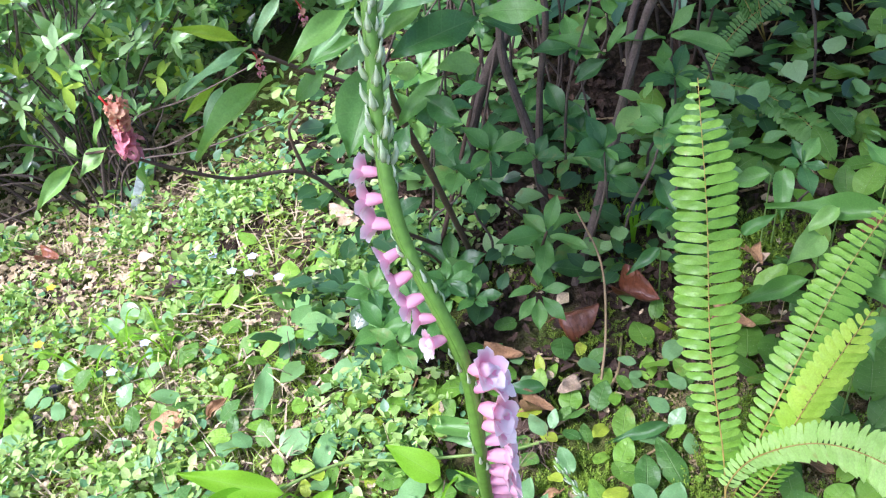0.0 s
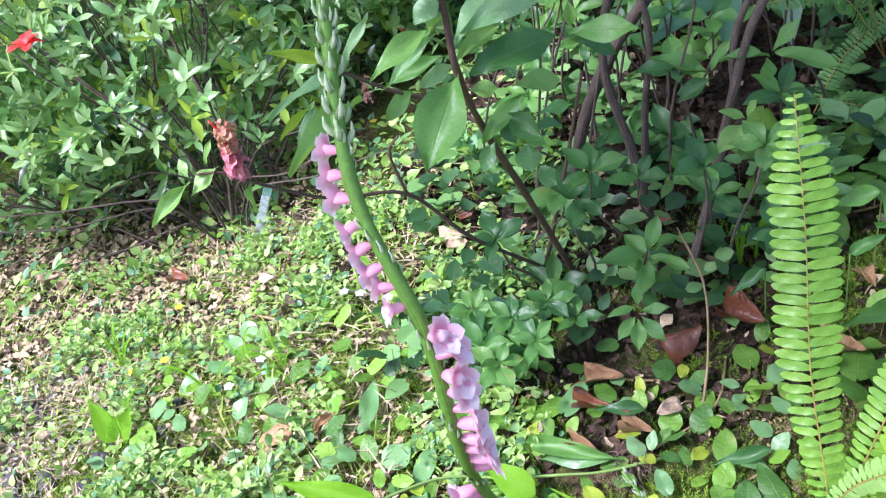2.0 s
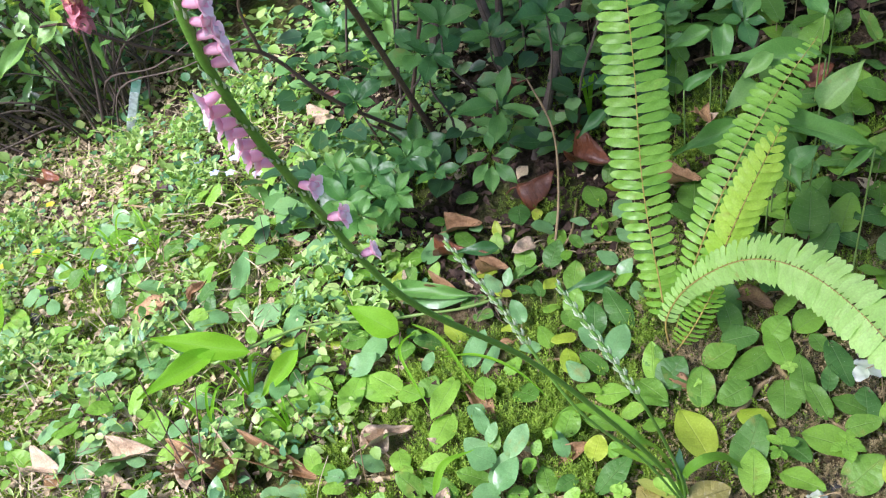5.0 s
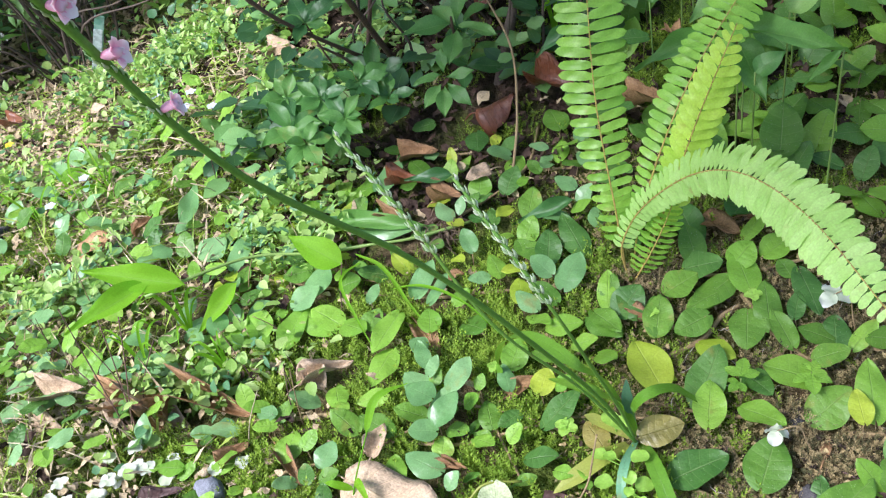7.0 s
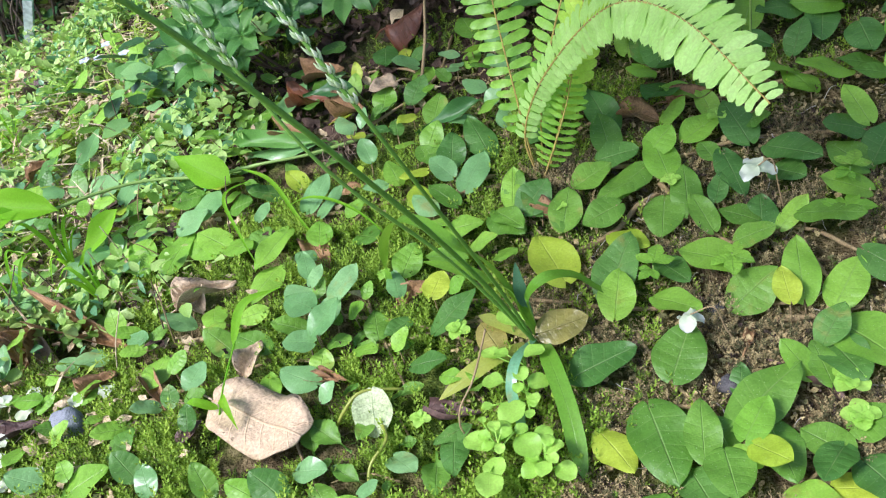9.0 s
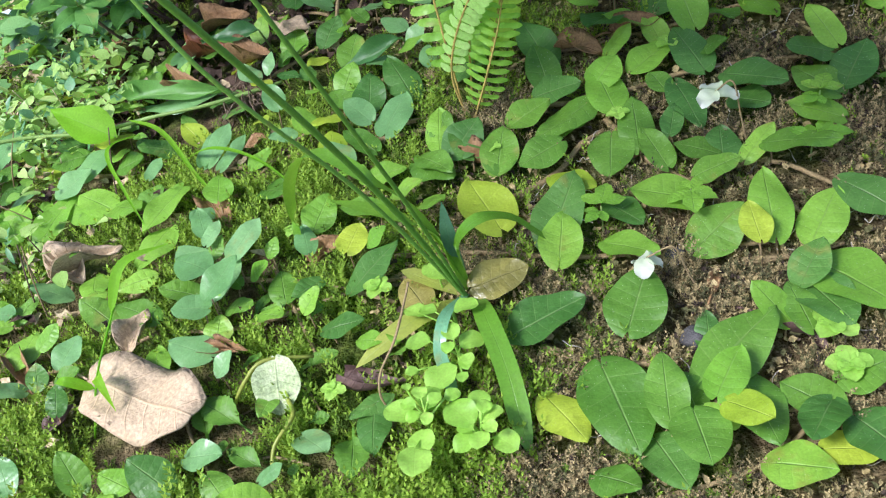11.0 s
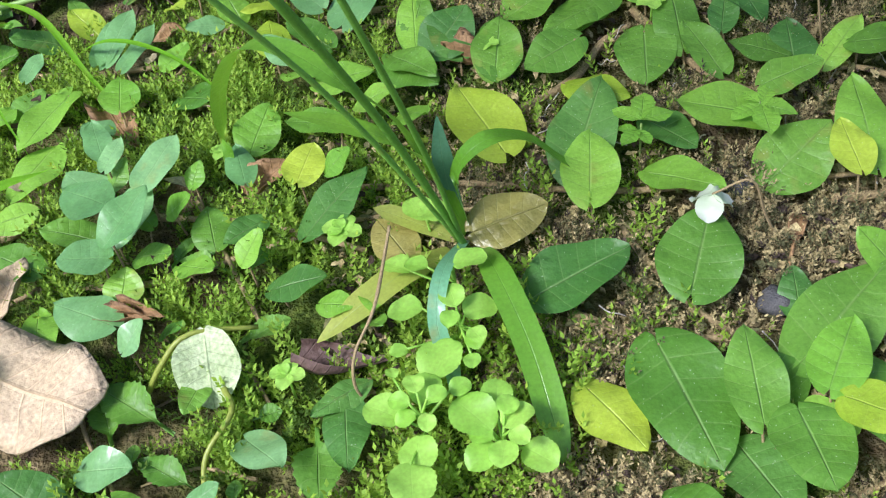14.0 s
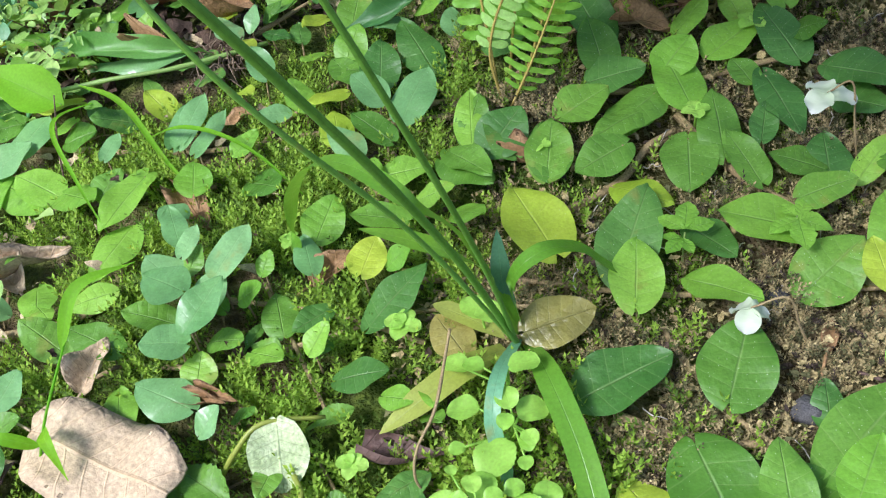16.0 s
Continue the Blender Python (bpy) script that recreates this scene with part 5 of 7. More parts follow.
azalea_bush((-0.55, 2.05, 0.22), (0.55, 0.4, 0.40), 650, (-0.5, 2.05), 0.026, 0.042, (5, 3, 3), 6)
azalea_bush((-0.24, 1.42, 0.06), (0.20, 0.14, 0.14), 330, (-0.24, 1.4), 0.016, 0.030, (6, 3, 3), 15, 6, "small azalea bush with light green leaves")
# mostly pale and lime leaves, in place of sunlight that misses this bush
azalea_bush((-0.30, 1.45, 0.16), (0.30, 0.18, 0.24), 700, (-0.28, 1.42), 0.016, 0.034, (1, 9, 0, 3), 17, 8)
azalea_bush((-0.12, 1.55, 0.16), (0.34, 0.30, 0.30), 520, (-0.12, 1.5), 0.024, 0.040, (5, 4, 2), 8, 9, gap=0.05)
azalea_bush((0.12, 1.22, 0.30), (0.28, 0.22, 0.24), 330, (0.1, 1.15), 0.026, 0.042, (5, 2, 3), 9, 9, "azalea bush with some leaves darkened for shade and bare brown stems", gap=0.06)
azalea_bush((0.35, 1.75, 0.40), (0.6, 0.4, 0.45), 600, (0.3, 1.7), 0.028, 0.046, (5, 2, 3), 10, 8, "azalea bush with some leaves darkened for shade and bare brown stems")
azalea_bush((0.80, 1.30, 0.40), (0.35, 0.45, 0.40), 500, (0.8, 1.3), 0.028, 0.046, (5, 2, 3), 11, 8, "azalea bush with some leaves darkened for shade and bare brown stems")

# long strap leaves in the shade
lx, ly = 0.36, 1.02
lily = thing("strap_leaf_plant", "clump of long blue-green strap leaves in shade", "lily plant", (lx, ly, ground(lx, ly)))
for pts in ([(0.243, 1.008, 0.251), (0.221, 0.971, 0.221), (0.175, 0.935, 0.211), (0.115, 0.893, 0.192)],
            [(0.235, 1.007, 0.24), (0.21, 0.953, 0.221), (0.199, 0.913, 0.203), (0.193, 0.885, 0.187)],
            [(0.221, 1.013, 0.246), (0.189, 0.974, 0.235), (0.158, 0.942, 0.219), (0.131, 0.906, 0.202)],
            [(0.268, 1.018, 0.238), (0.267, 0.966, 0.216), (0.264, 0.928, 0.201), (0.258, 0.894, 0.175)],
            [(0.342, 0.975, 0.251), (0.345, 0.928, 0.224), (0.35, 0.898, 0.212), (0.348, 0.866, 0.192)],
            [(0.337, 0.975, 0.247), (0.354, 0.919, 0.238), (0.372, 0.881, 0.223), (0.378, 0.845, 0.205)],
            [(0.249, 1.008, 0.251), (0.279, 0.959, 0.237), (0.299, 0.924, 0.224), (0.301, 0.879, 0.202)]):
    ribbon("leaf", [(lx + (pts[0][0] - lx) * 0.2, ly, ground(lx, ly))] + [tuple(p) for p in pts], 0.026, STRAPLEAF, lily, "", (-0.1, -0.8, 0.5))
for j in range(9):
    a = -1.57 + rng.uniform(-1.7, 1.7)
    r, h = rng.uniform(0.06, 0.18), rng.uniform(0.22, 0.40)
    cx, cy, cz = lx + rng.uniform(-0.05, 0.08), ly + rng.uniform(0.0, 0.06), ground(lx, ly)
    ribbon("leaf", [(cx, cy, cz), (cx + math.cos(a) * r * 0.3, cy + math.sin(a) * r * 0.3, cz + h * 0.7), (cx + math.cos(a) * r * 0.8, cy + math.sin(a) * r * 0.8, cz + h), (cx + math.cos(a) * r * 1.4, cy + math.sin(a) * r * 1.4, cz + h * 0.8)],
           0.026, STRAPLEAF, lily, "", (0, -0.8, 0.6))

# a small unseen tree, added so that its limb shades the higher side of the bank
tree = thing("unseen_shade_tree", "added tree out of view, its one leafy limb shading the bank", "tree", (-1.3, -0.6, ground(-1.3, -0.6)))
tube("trunk", spline([(-1.3, -0.6, ground(-1.3, -0.6) - 0.02), (-1.28, -0.58, 0.4), (-1.2, -0.5, 0.9), (-1.05, -0.38, 1.15)], 6), 0.035, 0.02, BARK, tree, 10, 0.2)
tube("limb", spline([(-1.05, -0.38, 1.15), (-0.75, -0.18, 1.24), (-0.5, -0.05, 1.26), (-0.22, 0.08, 1.28)], 6), 0.018, 0.005, BARK, tree, 8, 0.2)
heap = Heap()
r = random.Random(131)
for k in range(620):
    d = Vector((r.gauss(0, 1), r.gauss(0, 1), r.gauss(0, 1))).normalized() * r.random() ** 0.4
    p = Vector((-0.42 + 0.27 * d.x, 0.0 + 0.22 * d.y, 1.25 + 0.09 * d.z))
    heap.add(r.choice(SMALL), laid(p.x, p.y, p.z, r.uniform(0, 360), r.uniform(-20, 30), r.uniform(0.04, 0.07), r.uniform(-25, 25), 1.3), 0)
put("crown", heap.mesh("crown", [CROWN[0]]), tree, Matrix.Identity(4))

# leafy young shrubs behind the stems
r = random.Random(101)
for k in range(46):
    x, y = r.uniform(0.0, 0.52), r.uniform(0.88, 1.25)
    h, z = r.uniform(0.05, 0.34), ground(x, y)
    t = thing("young_shrub", "slender young shrub with a whorl of green leaves", "shrub", (x, y, z), "young shrubs behind the stems")
    sx = r.uniform(-0.05, 0.05)
    line = spline([(x, y, z), (x + sx * 0.3, y - 0.01, z + h * 0.5), (x + sx, y - 0.02, z + h)], 5)
    tube("stem", line, 0.0018, 0.001, BARK, t, 5, 0.3)
    whorl(t, line[-1], (r.uniform(-0.3, 0.3), -0.35, 1), r.randint(5, 8), 0.026, 0.050, 0.4, "ggll", big_meshes)
    if h > 0.12:
        whorl(t, line[5], (r.uniform(-0.8, 0.8), -0.6, 0.7), 4, 0.022, 0.040, 0.42, "gdd", big_meshes)

# ---- small growth on the ground ----
def sow(name, label, category, count, area, chance, shapes, size, lift, mats, weights, seed, tilt=35):
    """Leaves beyond counting over a stretch of ground."""
    r = random.Random(seed)
    h = Heap()
    x0, x1, y0, y1 = area
    n = 0
    for _ in range(count * 8):
        x, y = r.uniform(x0, x1), r.uniform(y0, y1)
        if r.random() > chance(x, y):
            continue
        m = laid(x, y, ground(x, y) + r.uniform(*lift), r.uniform(0, 360), r.uniform(-10, tilt), r.uniform(*size), r.uniform(-25, 25), r.uniform(0.85, 1.15))
        h.add(r.choice(shapes), m, r.choices(range(len(mats)), weights)[0])
        n += 1
        if n >= count:
            break
    return solo(name, h.mesh(name, mats), Matrix.Identity(4), label, category, kind="stuff")


def ease(a, b, v):
    t = min(1, max(0, (v - a) / (b - a)))
    return t * t * (3 - 2 * t)


def patch(x, y, f, k):
    return 0.5 + 0.5 * noise.noise(Vector((x * f, y * f, k)))


def weeds_at(x, y):
    left = ease(0.06, -0.12, x - 0.25 * (y - 0.55))
    return left * ease(0.20, 0.38, y + 0.3 * x) * ease(0.38, 0.58, patch(x, y, 9, 1)) * ease(-1.1, -0.32, x + 0.3 * patch(x, y, 6, 8) - 0.15)


sow("ground_weeds", "carpet of small light green weeds", "weeds", 2300, (-0.95, 0.14, 0.30, 1.12), weeds_at, ROUND, (0.004, 0.0125), (0.004, 0.026), WEED, (4, 5, 2), 21)
sow("far_weeds", "carpet of green weeds beyond the shrub", "weeds", 2300, (-1.25, 0.10, 0.95, 1.45), lambda x, y: ease(0.35, 0.6, patch(x, y, 7, 19)) * (0.9 if x > -0.42 else 0.55), ROUND + SMALL, (0.008, 0.020), (0.004, 0.04), WEED, (5, 3, 4), 24, 55)
sow("fine_weeds", "fine pale green chickweed shoots", "weeds", 9000, (-0.85, 0.05, 0.36, 1.05), lambda x, y: weeds_at(x, y) * ease(0.45, 0.6, patch(x, y, 10, 5)), SMALL + ROUND, (0.003, 0.012), (0.006, 0.035), WEED, (3, 6, 2), 22, 70)
# half of these take the crown green that is darkened for shade
sow("shade_leaves", "low leaves under the shrub, many in green darkened for shade", "weeds", 2300, (-0.15, 0.75, 0.62, 1.45), lambda x, y: 0.8 * ease(0.35, 0.6, patch(x, y, 7, 2)), ROUND, (0.014, 0.030), (0.004, 0.05), CROWN[:3], (5, 1, 6), 23)

# crumbs of leaf litter
FLAKE = [leaf_shape(lance if k % 2 else disc, 0.35 + 0.07 * k, 4, 0.5 - 0.2 * (k % 3), 0.3, 0.9, 0, 0.32, 80 + 3 * k, cols=(-1, 0, 1)) for k in range(7)]
sow("bush_litter", "pale dry leaf litter under the azalea bush", "leaf litter", 5200, (-1.15, -0.35, 0.85, 1.35), lambda x, y: 0.35 + 0.65 * ease(0.35, 0.55, patch(x, y, 8, 29)), FLAKE, (0.004, 0.018), (0.001, 0.012), LITTER, (4, 1), 46, 45)
sow("leaf_litter", "pale dry leaf fragments scattered on the soil", "leaf litter", 8000, (-1.0, 0.1, 0.25, 1.1),
    lambda x, y: ease(0.05, -0.35, x) * 0.8 + 0.12, FLAKE, (0.002, 0.011), (0.001, 0.012), LITTER, (4, 1), 41, 50)
# nearly all in the brown that was darkened to stand in for shade
sow("shade_litter", "leaf litter under the shrub, its brown darkened for shade", "leaf litter", 7000, (-0.15, 0.7, 0.50, 1.2), lambda x, y: 0.9, FLAKE, (0.004, 0.016), (0.001, 0.006), LITTER, (1, 24), 42, 40)
sow("soil_crumbs", "crumbs of soil, bark and dry moss", "litter", 12000, (0.13, 0.52, 0.12, 0.56), lambda x, y: 0.25 + 0.75 * ease(0.3, 0.5, patch(x, y, 14, 9)), FLAKE, (0.0014, 0.0048), (0.0, 0.004), CRUMB, (5, 3, 3), 43, 60)
sow("dry_scraps", "pale crumpled scraps of dry leaf on the moss", "leaf litter", 420, (-0.26, 0.03, 0.24, 0.44), lambda x, y: ease(0.03, -0.10, x) * ease(0.35, 0.6, patch(x, y, 13, 17)), FLAKE, (0.004, 0.011), (0.002, 0.010), LITTER, (5, 1), 45, 40)
STRAND = [leaf_shape(lance, 0.05, 5, 0.3, 0.18 + 0.2 * k, 0.3, 0, 0.02, 150 + k, cols=(-1, 0, 1)) for k in range(3)]
sow("dry_grass", "thin green and straw-coloured grass blades on pale earth", "grass", 9000, (-0.95, -0.06, 0.30, 1.05), lambda x, y: ease(-0.02, -0.22, x) * (0.25 + 0.75 * ease(0.4, 0.6, patch(x, y, 9, 12))),
    STRAND, (0.014, 0.04), (0.001, 0.006), STRAW, (3, 3), 44, 65)
r = random.Random(121)
for k in range(60):
    x, y = r.uniform(-0.34, 0.0), r.uniform(0.33, 0.72)
    h, z, dx, dy = r.uniform(0.02, 0.055), ground(x, y), r.uniform(-0.02, 0.02), r.uniform(-0.015, 0.015)
    line = spline([(x, y, z), (x + dx * 0.4, y + dy * 0.4, z + h * 0.5), (x + dx, y + dy, z + h)], 4)
    v, f, u = tube_data([q - line[0] for q in line], 0.0006, 0.0003, 5, 0.2)
    solo("dry_weed", as_mesh("dry_weed", v, f, (RUNNER, TWIG, STRAW[0])[k % 3], u), Matrix.Translation(line[0]), "thin dry upright weed without leaves", "weed", "dry weeds")

# ---- fallen leaves ----
def blunt(s):
    return float(np.interp(s, (0, 0.06, 0.2, 0.45, 0.7, 0.88, 1.0), (0.30, 0.58, 0.88, 1.0, 1.0, 0.88, 0.55)))


def dead_leaf(base, tip, wide, mat, curl, label):
    """A dry leaf with bent edges, a bent tip and a stalk."""
    k = len(TAKEN) * 7 % 1000
    if base[0] < -0.15 and base[1] > 0.4:
        # lies on top of the weeds
        base, tip = Vector(base) + Vector((0, 0, 0.012)), Vector(tip) + Vector((0, 0, 0.016))
    b, e = Vector(base), Vector(tip)
    if "large" not in label and (e - b).length > 0.034:
        tip = b + (e - b).normalized() * 0.034
    cols = (-1, -0.66, -0.33, 0, 0.33, 0.66, 1)
    shape = blunt if "flat" in label else ovate
    v, f, u = leaf_shape(lambda s: shape(s) * (1 + (0.05 if "flat" in label else 0.12) * noise.noise(Vector((s * 6, k, 0)))), 1.0, 12, 0.0, 0.12 * curl, 0.6, 0.03, 0.018 if "flat" in label else 0.05, k, 0.0, cols)
    v = [(x * (1 - 0.25 * min(1, abs(curl))), y, z + curl * x * x * 2.2 + 0.03 * math.sin(9 * y + k) + 0.05 * max(0, curl - 0.4) * math.sin(17 * y + 13 * x + k)) for x, y, z in v]
    n = len(v)
    # a second skin below gives it thickness
    v2 = [(x, y, z - 0.012) for x, y, z in v]
    f2 = [tuple(i + n for i in reversed(q)) for q in f]
    rim = [i * 7 for i in range(13)] + [12 * 7 + j for j in range(1, 7)] + [i * 7 + 6 for i in range(11, -1, -1)] + [j for j in range(5, 0, -1)]
    sides = [(a, b, b + n, a + n) for a, b in zip(rim, rim[1:] + rim[:1])]
    me = as_mesh("fallen_leaf", v + v2, f + f2 + sides, mat, u + u)
    ob = solo("fallen_leaf", me, span(base, tip, (rng.uniform(-0.25, 0.25), -0.2 + rng.uniform(-0.2, 0.2), 1), wide), label, "leaf", "fallen leaves")
    d = (Vector(base) - Vector(tip)).normalized()
    b = Vector(base)
    e = b + d * 0.012
    e.z = max(ground(e.x, e.y) + 0.001, e.z - 0.004)
    tube("leaf_stalk", spline([b, b.lerp(e, 0.5) + Vector((0, 0, 0.002)), e], 3), 0.0008, 0.0006, mat, ob, 5)
    TAKEN.append(((Vector(base) + Vector(tip)) / 2).to_tuple()[:2] + (((Vector(base) - Vector(tip)).length),))


dead_leaf((-0.004, 0.286, 0.026), (0.053, 0.245, 0.031), 0.56, TAN, 0.03, "large pale tan fallen leaf lying flat on moss")
dead_leaf((-0.025, 0.366, 0.021), (-0.04, 0.387, 0.024), 0.8, TAN, 0.9, "crumpled tan leaf on the ground")
dead_leaf((0.051, 0.288, 0.026), (0.07, 0.281, 0.032), 0.4, BROWN, 0.6, "small russet leaf on the ground")
dead_leaf((0.188, 0.379, 0.043), (0.209, 0.365, 0.046), 0.3, BROWN, 0.9, "narrow curled brown leaf")
dead_leaf((0.305, 0.237, 0.031), (0.322, 0.219, 0.031), 0.4, DARK, 0.5, "dark brown leaf on soil")
dead_leaf((0.251, 0.443, 0.061), (0.276, 0.424, 0.064), 0.6, BROWN, 0.5, "brown leaf under the fern")
dead_leaf((0.282, 0.437, 0.066), (0.308, 0.431, 0.073), 0.5, BROWN, 0.5, "brown leaf under the fern")
dead_leaf((0.285, 0.259, 0.033), (0.291, 0.271, 0.036), 0.5, BROWN, 0.5, "small brown leaf on the ground")
dead_leaf((0.278, 0.349, 0.047), (0.288, 0.352, 0.051), 0.8, BROWN, 0.7, "small curled brown leaf")
dead_leaf((0.079, 0.447, 0.036), (0.063, 0.442, 0.036), 0.5, BROWN, 0.5, "small russet leaf on the ground")
dead_leaf((-0.047, 0.605, 0.025), (-0.021, 0.615, 0.035), 0.4, BROWN, 0.8, "curled russet leaf on the ground")
dead_leaf((-0.037, 0.562, 0.027), (-0.025, 0.604, 0.035), 0.5, BROWN, 0.9, "curled russet leaf on the ground")
dead_leaf((-0.183, 0.366, 0.006), (-0.169, 0.391, 0.012), 0.8, TAN, 1.0, "curled pale brown leaf")
dead_leaf((-0.309, 0.391, -0.01), (-0.264, 0.4, -0.002), 0.4, BROWN, 0.6, "brown dry leaf on the ground")
dead_leaf((-0.269, 0.57, -0.017), (-0.223, 0.588, -0.003), 0.75, BROWN, 0.3, "flat reddish brown fallen leaf")
dead_leaf((-0.215, 0.581, -0.008), (-0.198, 0.594, -0.001), 0.5, BROWN, 0.7, "curled brown leaf on the ground")
dead_leaf((-0.358, 0.886, -0.068), (-0.306, 0.861, -0.044), 0.45, TAN, 0.3, "pale tan fallen leaf")
dead_leaf((-0.299, 0.799, -0.044), (-0.271, 0.792, -0.031), 0.6, DARK, 0.6, "dark brown leaf on the ground")
dead_leaf((-0.509, 0.966, -0.119), (-0.466, 0.95, -0.101), 0.7, RUST, 0.8, "crumpled russet leaf on the ground")
dead_leaf((-0.582, 0.876, -0.119), (-0.517, 0.794, -0.09), 0.7, DARK, 0.8, "dark brown leaf on the ground")
dead_leaf((-0.708, 1.015, -0.156), (-0.695, 1.042, -0.154), 0.7, TAN, 0.6, "pale tan leaf on the ground")
dead_leaf((0.107, 0.536, 0.058), (0.088, 0.524, 0.063), 0.7, TAN, 0.3, "three-cornered pale brown leaf fragment")
dead_leaf((0.061, 0.552, 0.045), (0.065, 0.526, 0.049), 0.35, RUST, 0.4, "striped rust-coloured leaf scrap")
dead_leaf((0.1, 0.606, 0.065), (0.134, 0.598, 0.079), 1.1, RUST, -0.9, "large glossy red-brown fallen leaf in the shade")
dead_leaf((0.153, 0.614, 0.081), (0.181, 0.591, 0.092), 0.9, RUST, 1.2, "large curled red-brown fallen leaf in the shade")
dead_leaf((0.021, 0.557, 0.039), (0.054, 0.548, 0.05), 0.5, RUST, 0.9, "crumpled russet leaf on the ground")
dead_leaf((0.033, 0.581, 0.045), (0.064, 0.575, 0.058), 0.6, BROWN, 0.8, "grey-brown curled leaf on the ground")
dead_leaf((0.107, 0.744, 0.078), (0.122, 0.742, 0.09), 0.8, RUST, 0.8, "withered red leaf on the ground")
dead_leaf((-0.106, 0.819, 0.018), (-0.084, 0.813, 0.033), 0.8, TAN, 0.7, "pale dry leaf on the ground")
dead_leaf((0.355, 0.625, 0.117), (0.378, 0.633, 0.131), 0.7, RUST, 0.5, "dark red-brown leaf on the ground")
dead_leaf((0.271, 0.616, 0.1), (0.277, 0.615, 0.109), 0.8, TAN, 0.6, "small tan leaf on the ground")
dead_leaf((-0.76, 1.048, -0.164), (-0.707, 1.06, -0.156), 0.6, TAN, 0.5, "pale tan leaf on the ground")
dead_leaf((-0.119, 0.835, 0.014), (-0.091, 0.829, 0.031), 0.8, TAN, 0.7, "pale dry leaf on the ground")
dead_leaf((-0.093, 0.861, 0.021), (-0.079, 0.863, 0.034), 0.8, RUST, 0.8, "russet dry leaf on the ground")
dead_leaf((0.263, 0.629, 0.101), (0.27, 0.608, 0.106), 0.6, BROWN, 0.8, "curled pale brown leaf")
dead_leaf((0.044, 0.408, 0.029), (0.061, 0.373, 0.031), 0.6, BROWN, 0.5, "banded brown leaf scrap")
dead_leaf((0.059, 0.29, 0.027), (0.074, 0.281, 0.032), 0.4, BROWN, 0.8, "small russet leaf on the ground")
dead_leaf((-0.319, 0.408, -0.011), (-0.285, 0.393, -0.004), 0.8, TAN, 1.2, "crumpled pale brown leaf on the ground")
dead_leaf((-0.245, 0.401, -0.006), (-0.212, 0.398, 0.006), 0.80, TAN, 1.3, "crumpled tan leaf on the weeds")
dead_leaf((-0.189, 0.381, 0.002), (-0.160, 0.384, 0.012), 0.85, BROWN, 1.2, "curled brown dry leaf")
dead_leaf((-0.161, 0.396, 0.004), (-0.129, 0.354, 0.016), 0.60, TAN, 1.4, "large curled tan dry leaf")
dead_leaf((-0.130, 0.388, 0.008), (-0.078, 0.354, 0.020), 0.42, BROWN, 1.2, "large twisted brown leaf on the ground")
dead_leaf((-0.095, 0.315, 0.012), (-0.075, 0.329, 0.020), 0.55, BROWN, 0.8, "small brown leaf on the ground")
dead_leaf((-0.052, 0.320, 0.016), (-0.034, 0.288, 0.023), 0.36, BROWN, 0.6, "narrow brown leaf on the ground")
dead_leaf((-0.150, 0.295, 0.008), (-0.117, 0.300, 0.017), 0.40, DARK, 0.5, "dark brown leaf on the moss")
dead_leaf((-0.022, 0.264, 0.016), (-0.010, 0.275, 0.024), 0.60, DARK, 0.6, "small dark leaf on the moss")
dead_leaf((-0.256, 0.387, -0.006), (-0.230, 0.375, 0.005), 0.70, TAN, 1.0, "crumpled tan leaf on the weeds")
dead_leaf((0.105, 0.334, 0.030), (0.123, 0.341, 0.039), 0.70, BROWN, 0.7, "grey-brown leaf on moss")
dead_leaf((-0.188, 0.387, 0.003), (-0.158, 0.381, 0.020), 0.95, BROWN, 1.6, "curled brown dry leaf under a dead weed")
dead_leaf((-0.146, 0.358, 0.009), (-0.140, 0.385, 0.022), 0.95, BROWN, 1.5, "curled brown dry leaf under a dead weed")
dead_leaf((-0.042, 0.372, 0.022), (-0.003, 0.382, 0.030), 0.34, TAN, 0.9, "large torn pale tan leaf on moss")
dead_leaf((0.012, 0.302, 0.024), (0.022, 0.322, 0.032), 0.75, TAN, 0.8, "curled tan leaf on moss")
dead_leaf((0.222, 0.560, 0.082), (0.246, 0.548, 0.098), 0.6, BROWN, 1.2, "curled orange-brown leaf behind the fern")
dead_leaf((0.062, 0.520, 0.047), (0.082, 0.512, 0.060), 0.7, BROWN, 1.3, "crumpled orange-brown leaf on the moss")
dead_leaf((0.020, 0.515, 0.040), (0.036, 0.503, 0.052), 0.7, BROWN, 1.4, "crumpled orange-brown leaf on the moss")


# ---- the pale herb at the orchid's foot ----
PIL = []
for k in range(3):
    v, f, u = leaf_shape(disc, 0.95, 18, 0.22, 0.12 + 0.05 * k, 0.4, 0.02, 0.012, 90 + k, 0.05, (-1, -0.7, -0.35, 0, 0.35, 0.7, 1))
    PIL.append(as_mesh("leaf", v, f, PILEA, u))
clearweed = thing("pale_herb", "soft herb with round pale green leaves at the orchid's foot", "herb", (0.165, 0.215, ground(0.165, 0.215)))
herb_stems = {}
for pts in ([(0.166, 0.232, 0.019), (0.16, 0.223, 0.033), (0.156, 0.216, 0.041)], [(0.169, 0.221, 0.019), (0.175, 0.208, 0.031), (0.177, 0.198, 0.039)],
            [(0.171, 0.251, 0.021), (0.172, 0.247, 0.035), (0.172, 0.245, 0.044)], [(0.171, 0.268, 0.023), (0.173, 0.264, 0.037), (0.173, 0.262, 0.047)]):
    tube("stem", spline(pts, 4), 0.0009, 0.0007, PILEA, clearweed, 6)


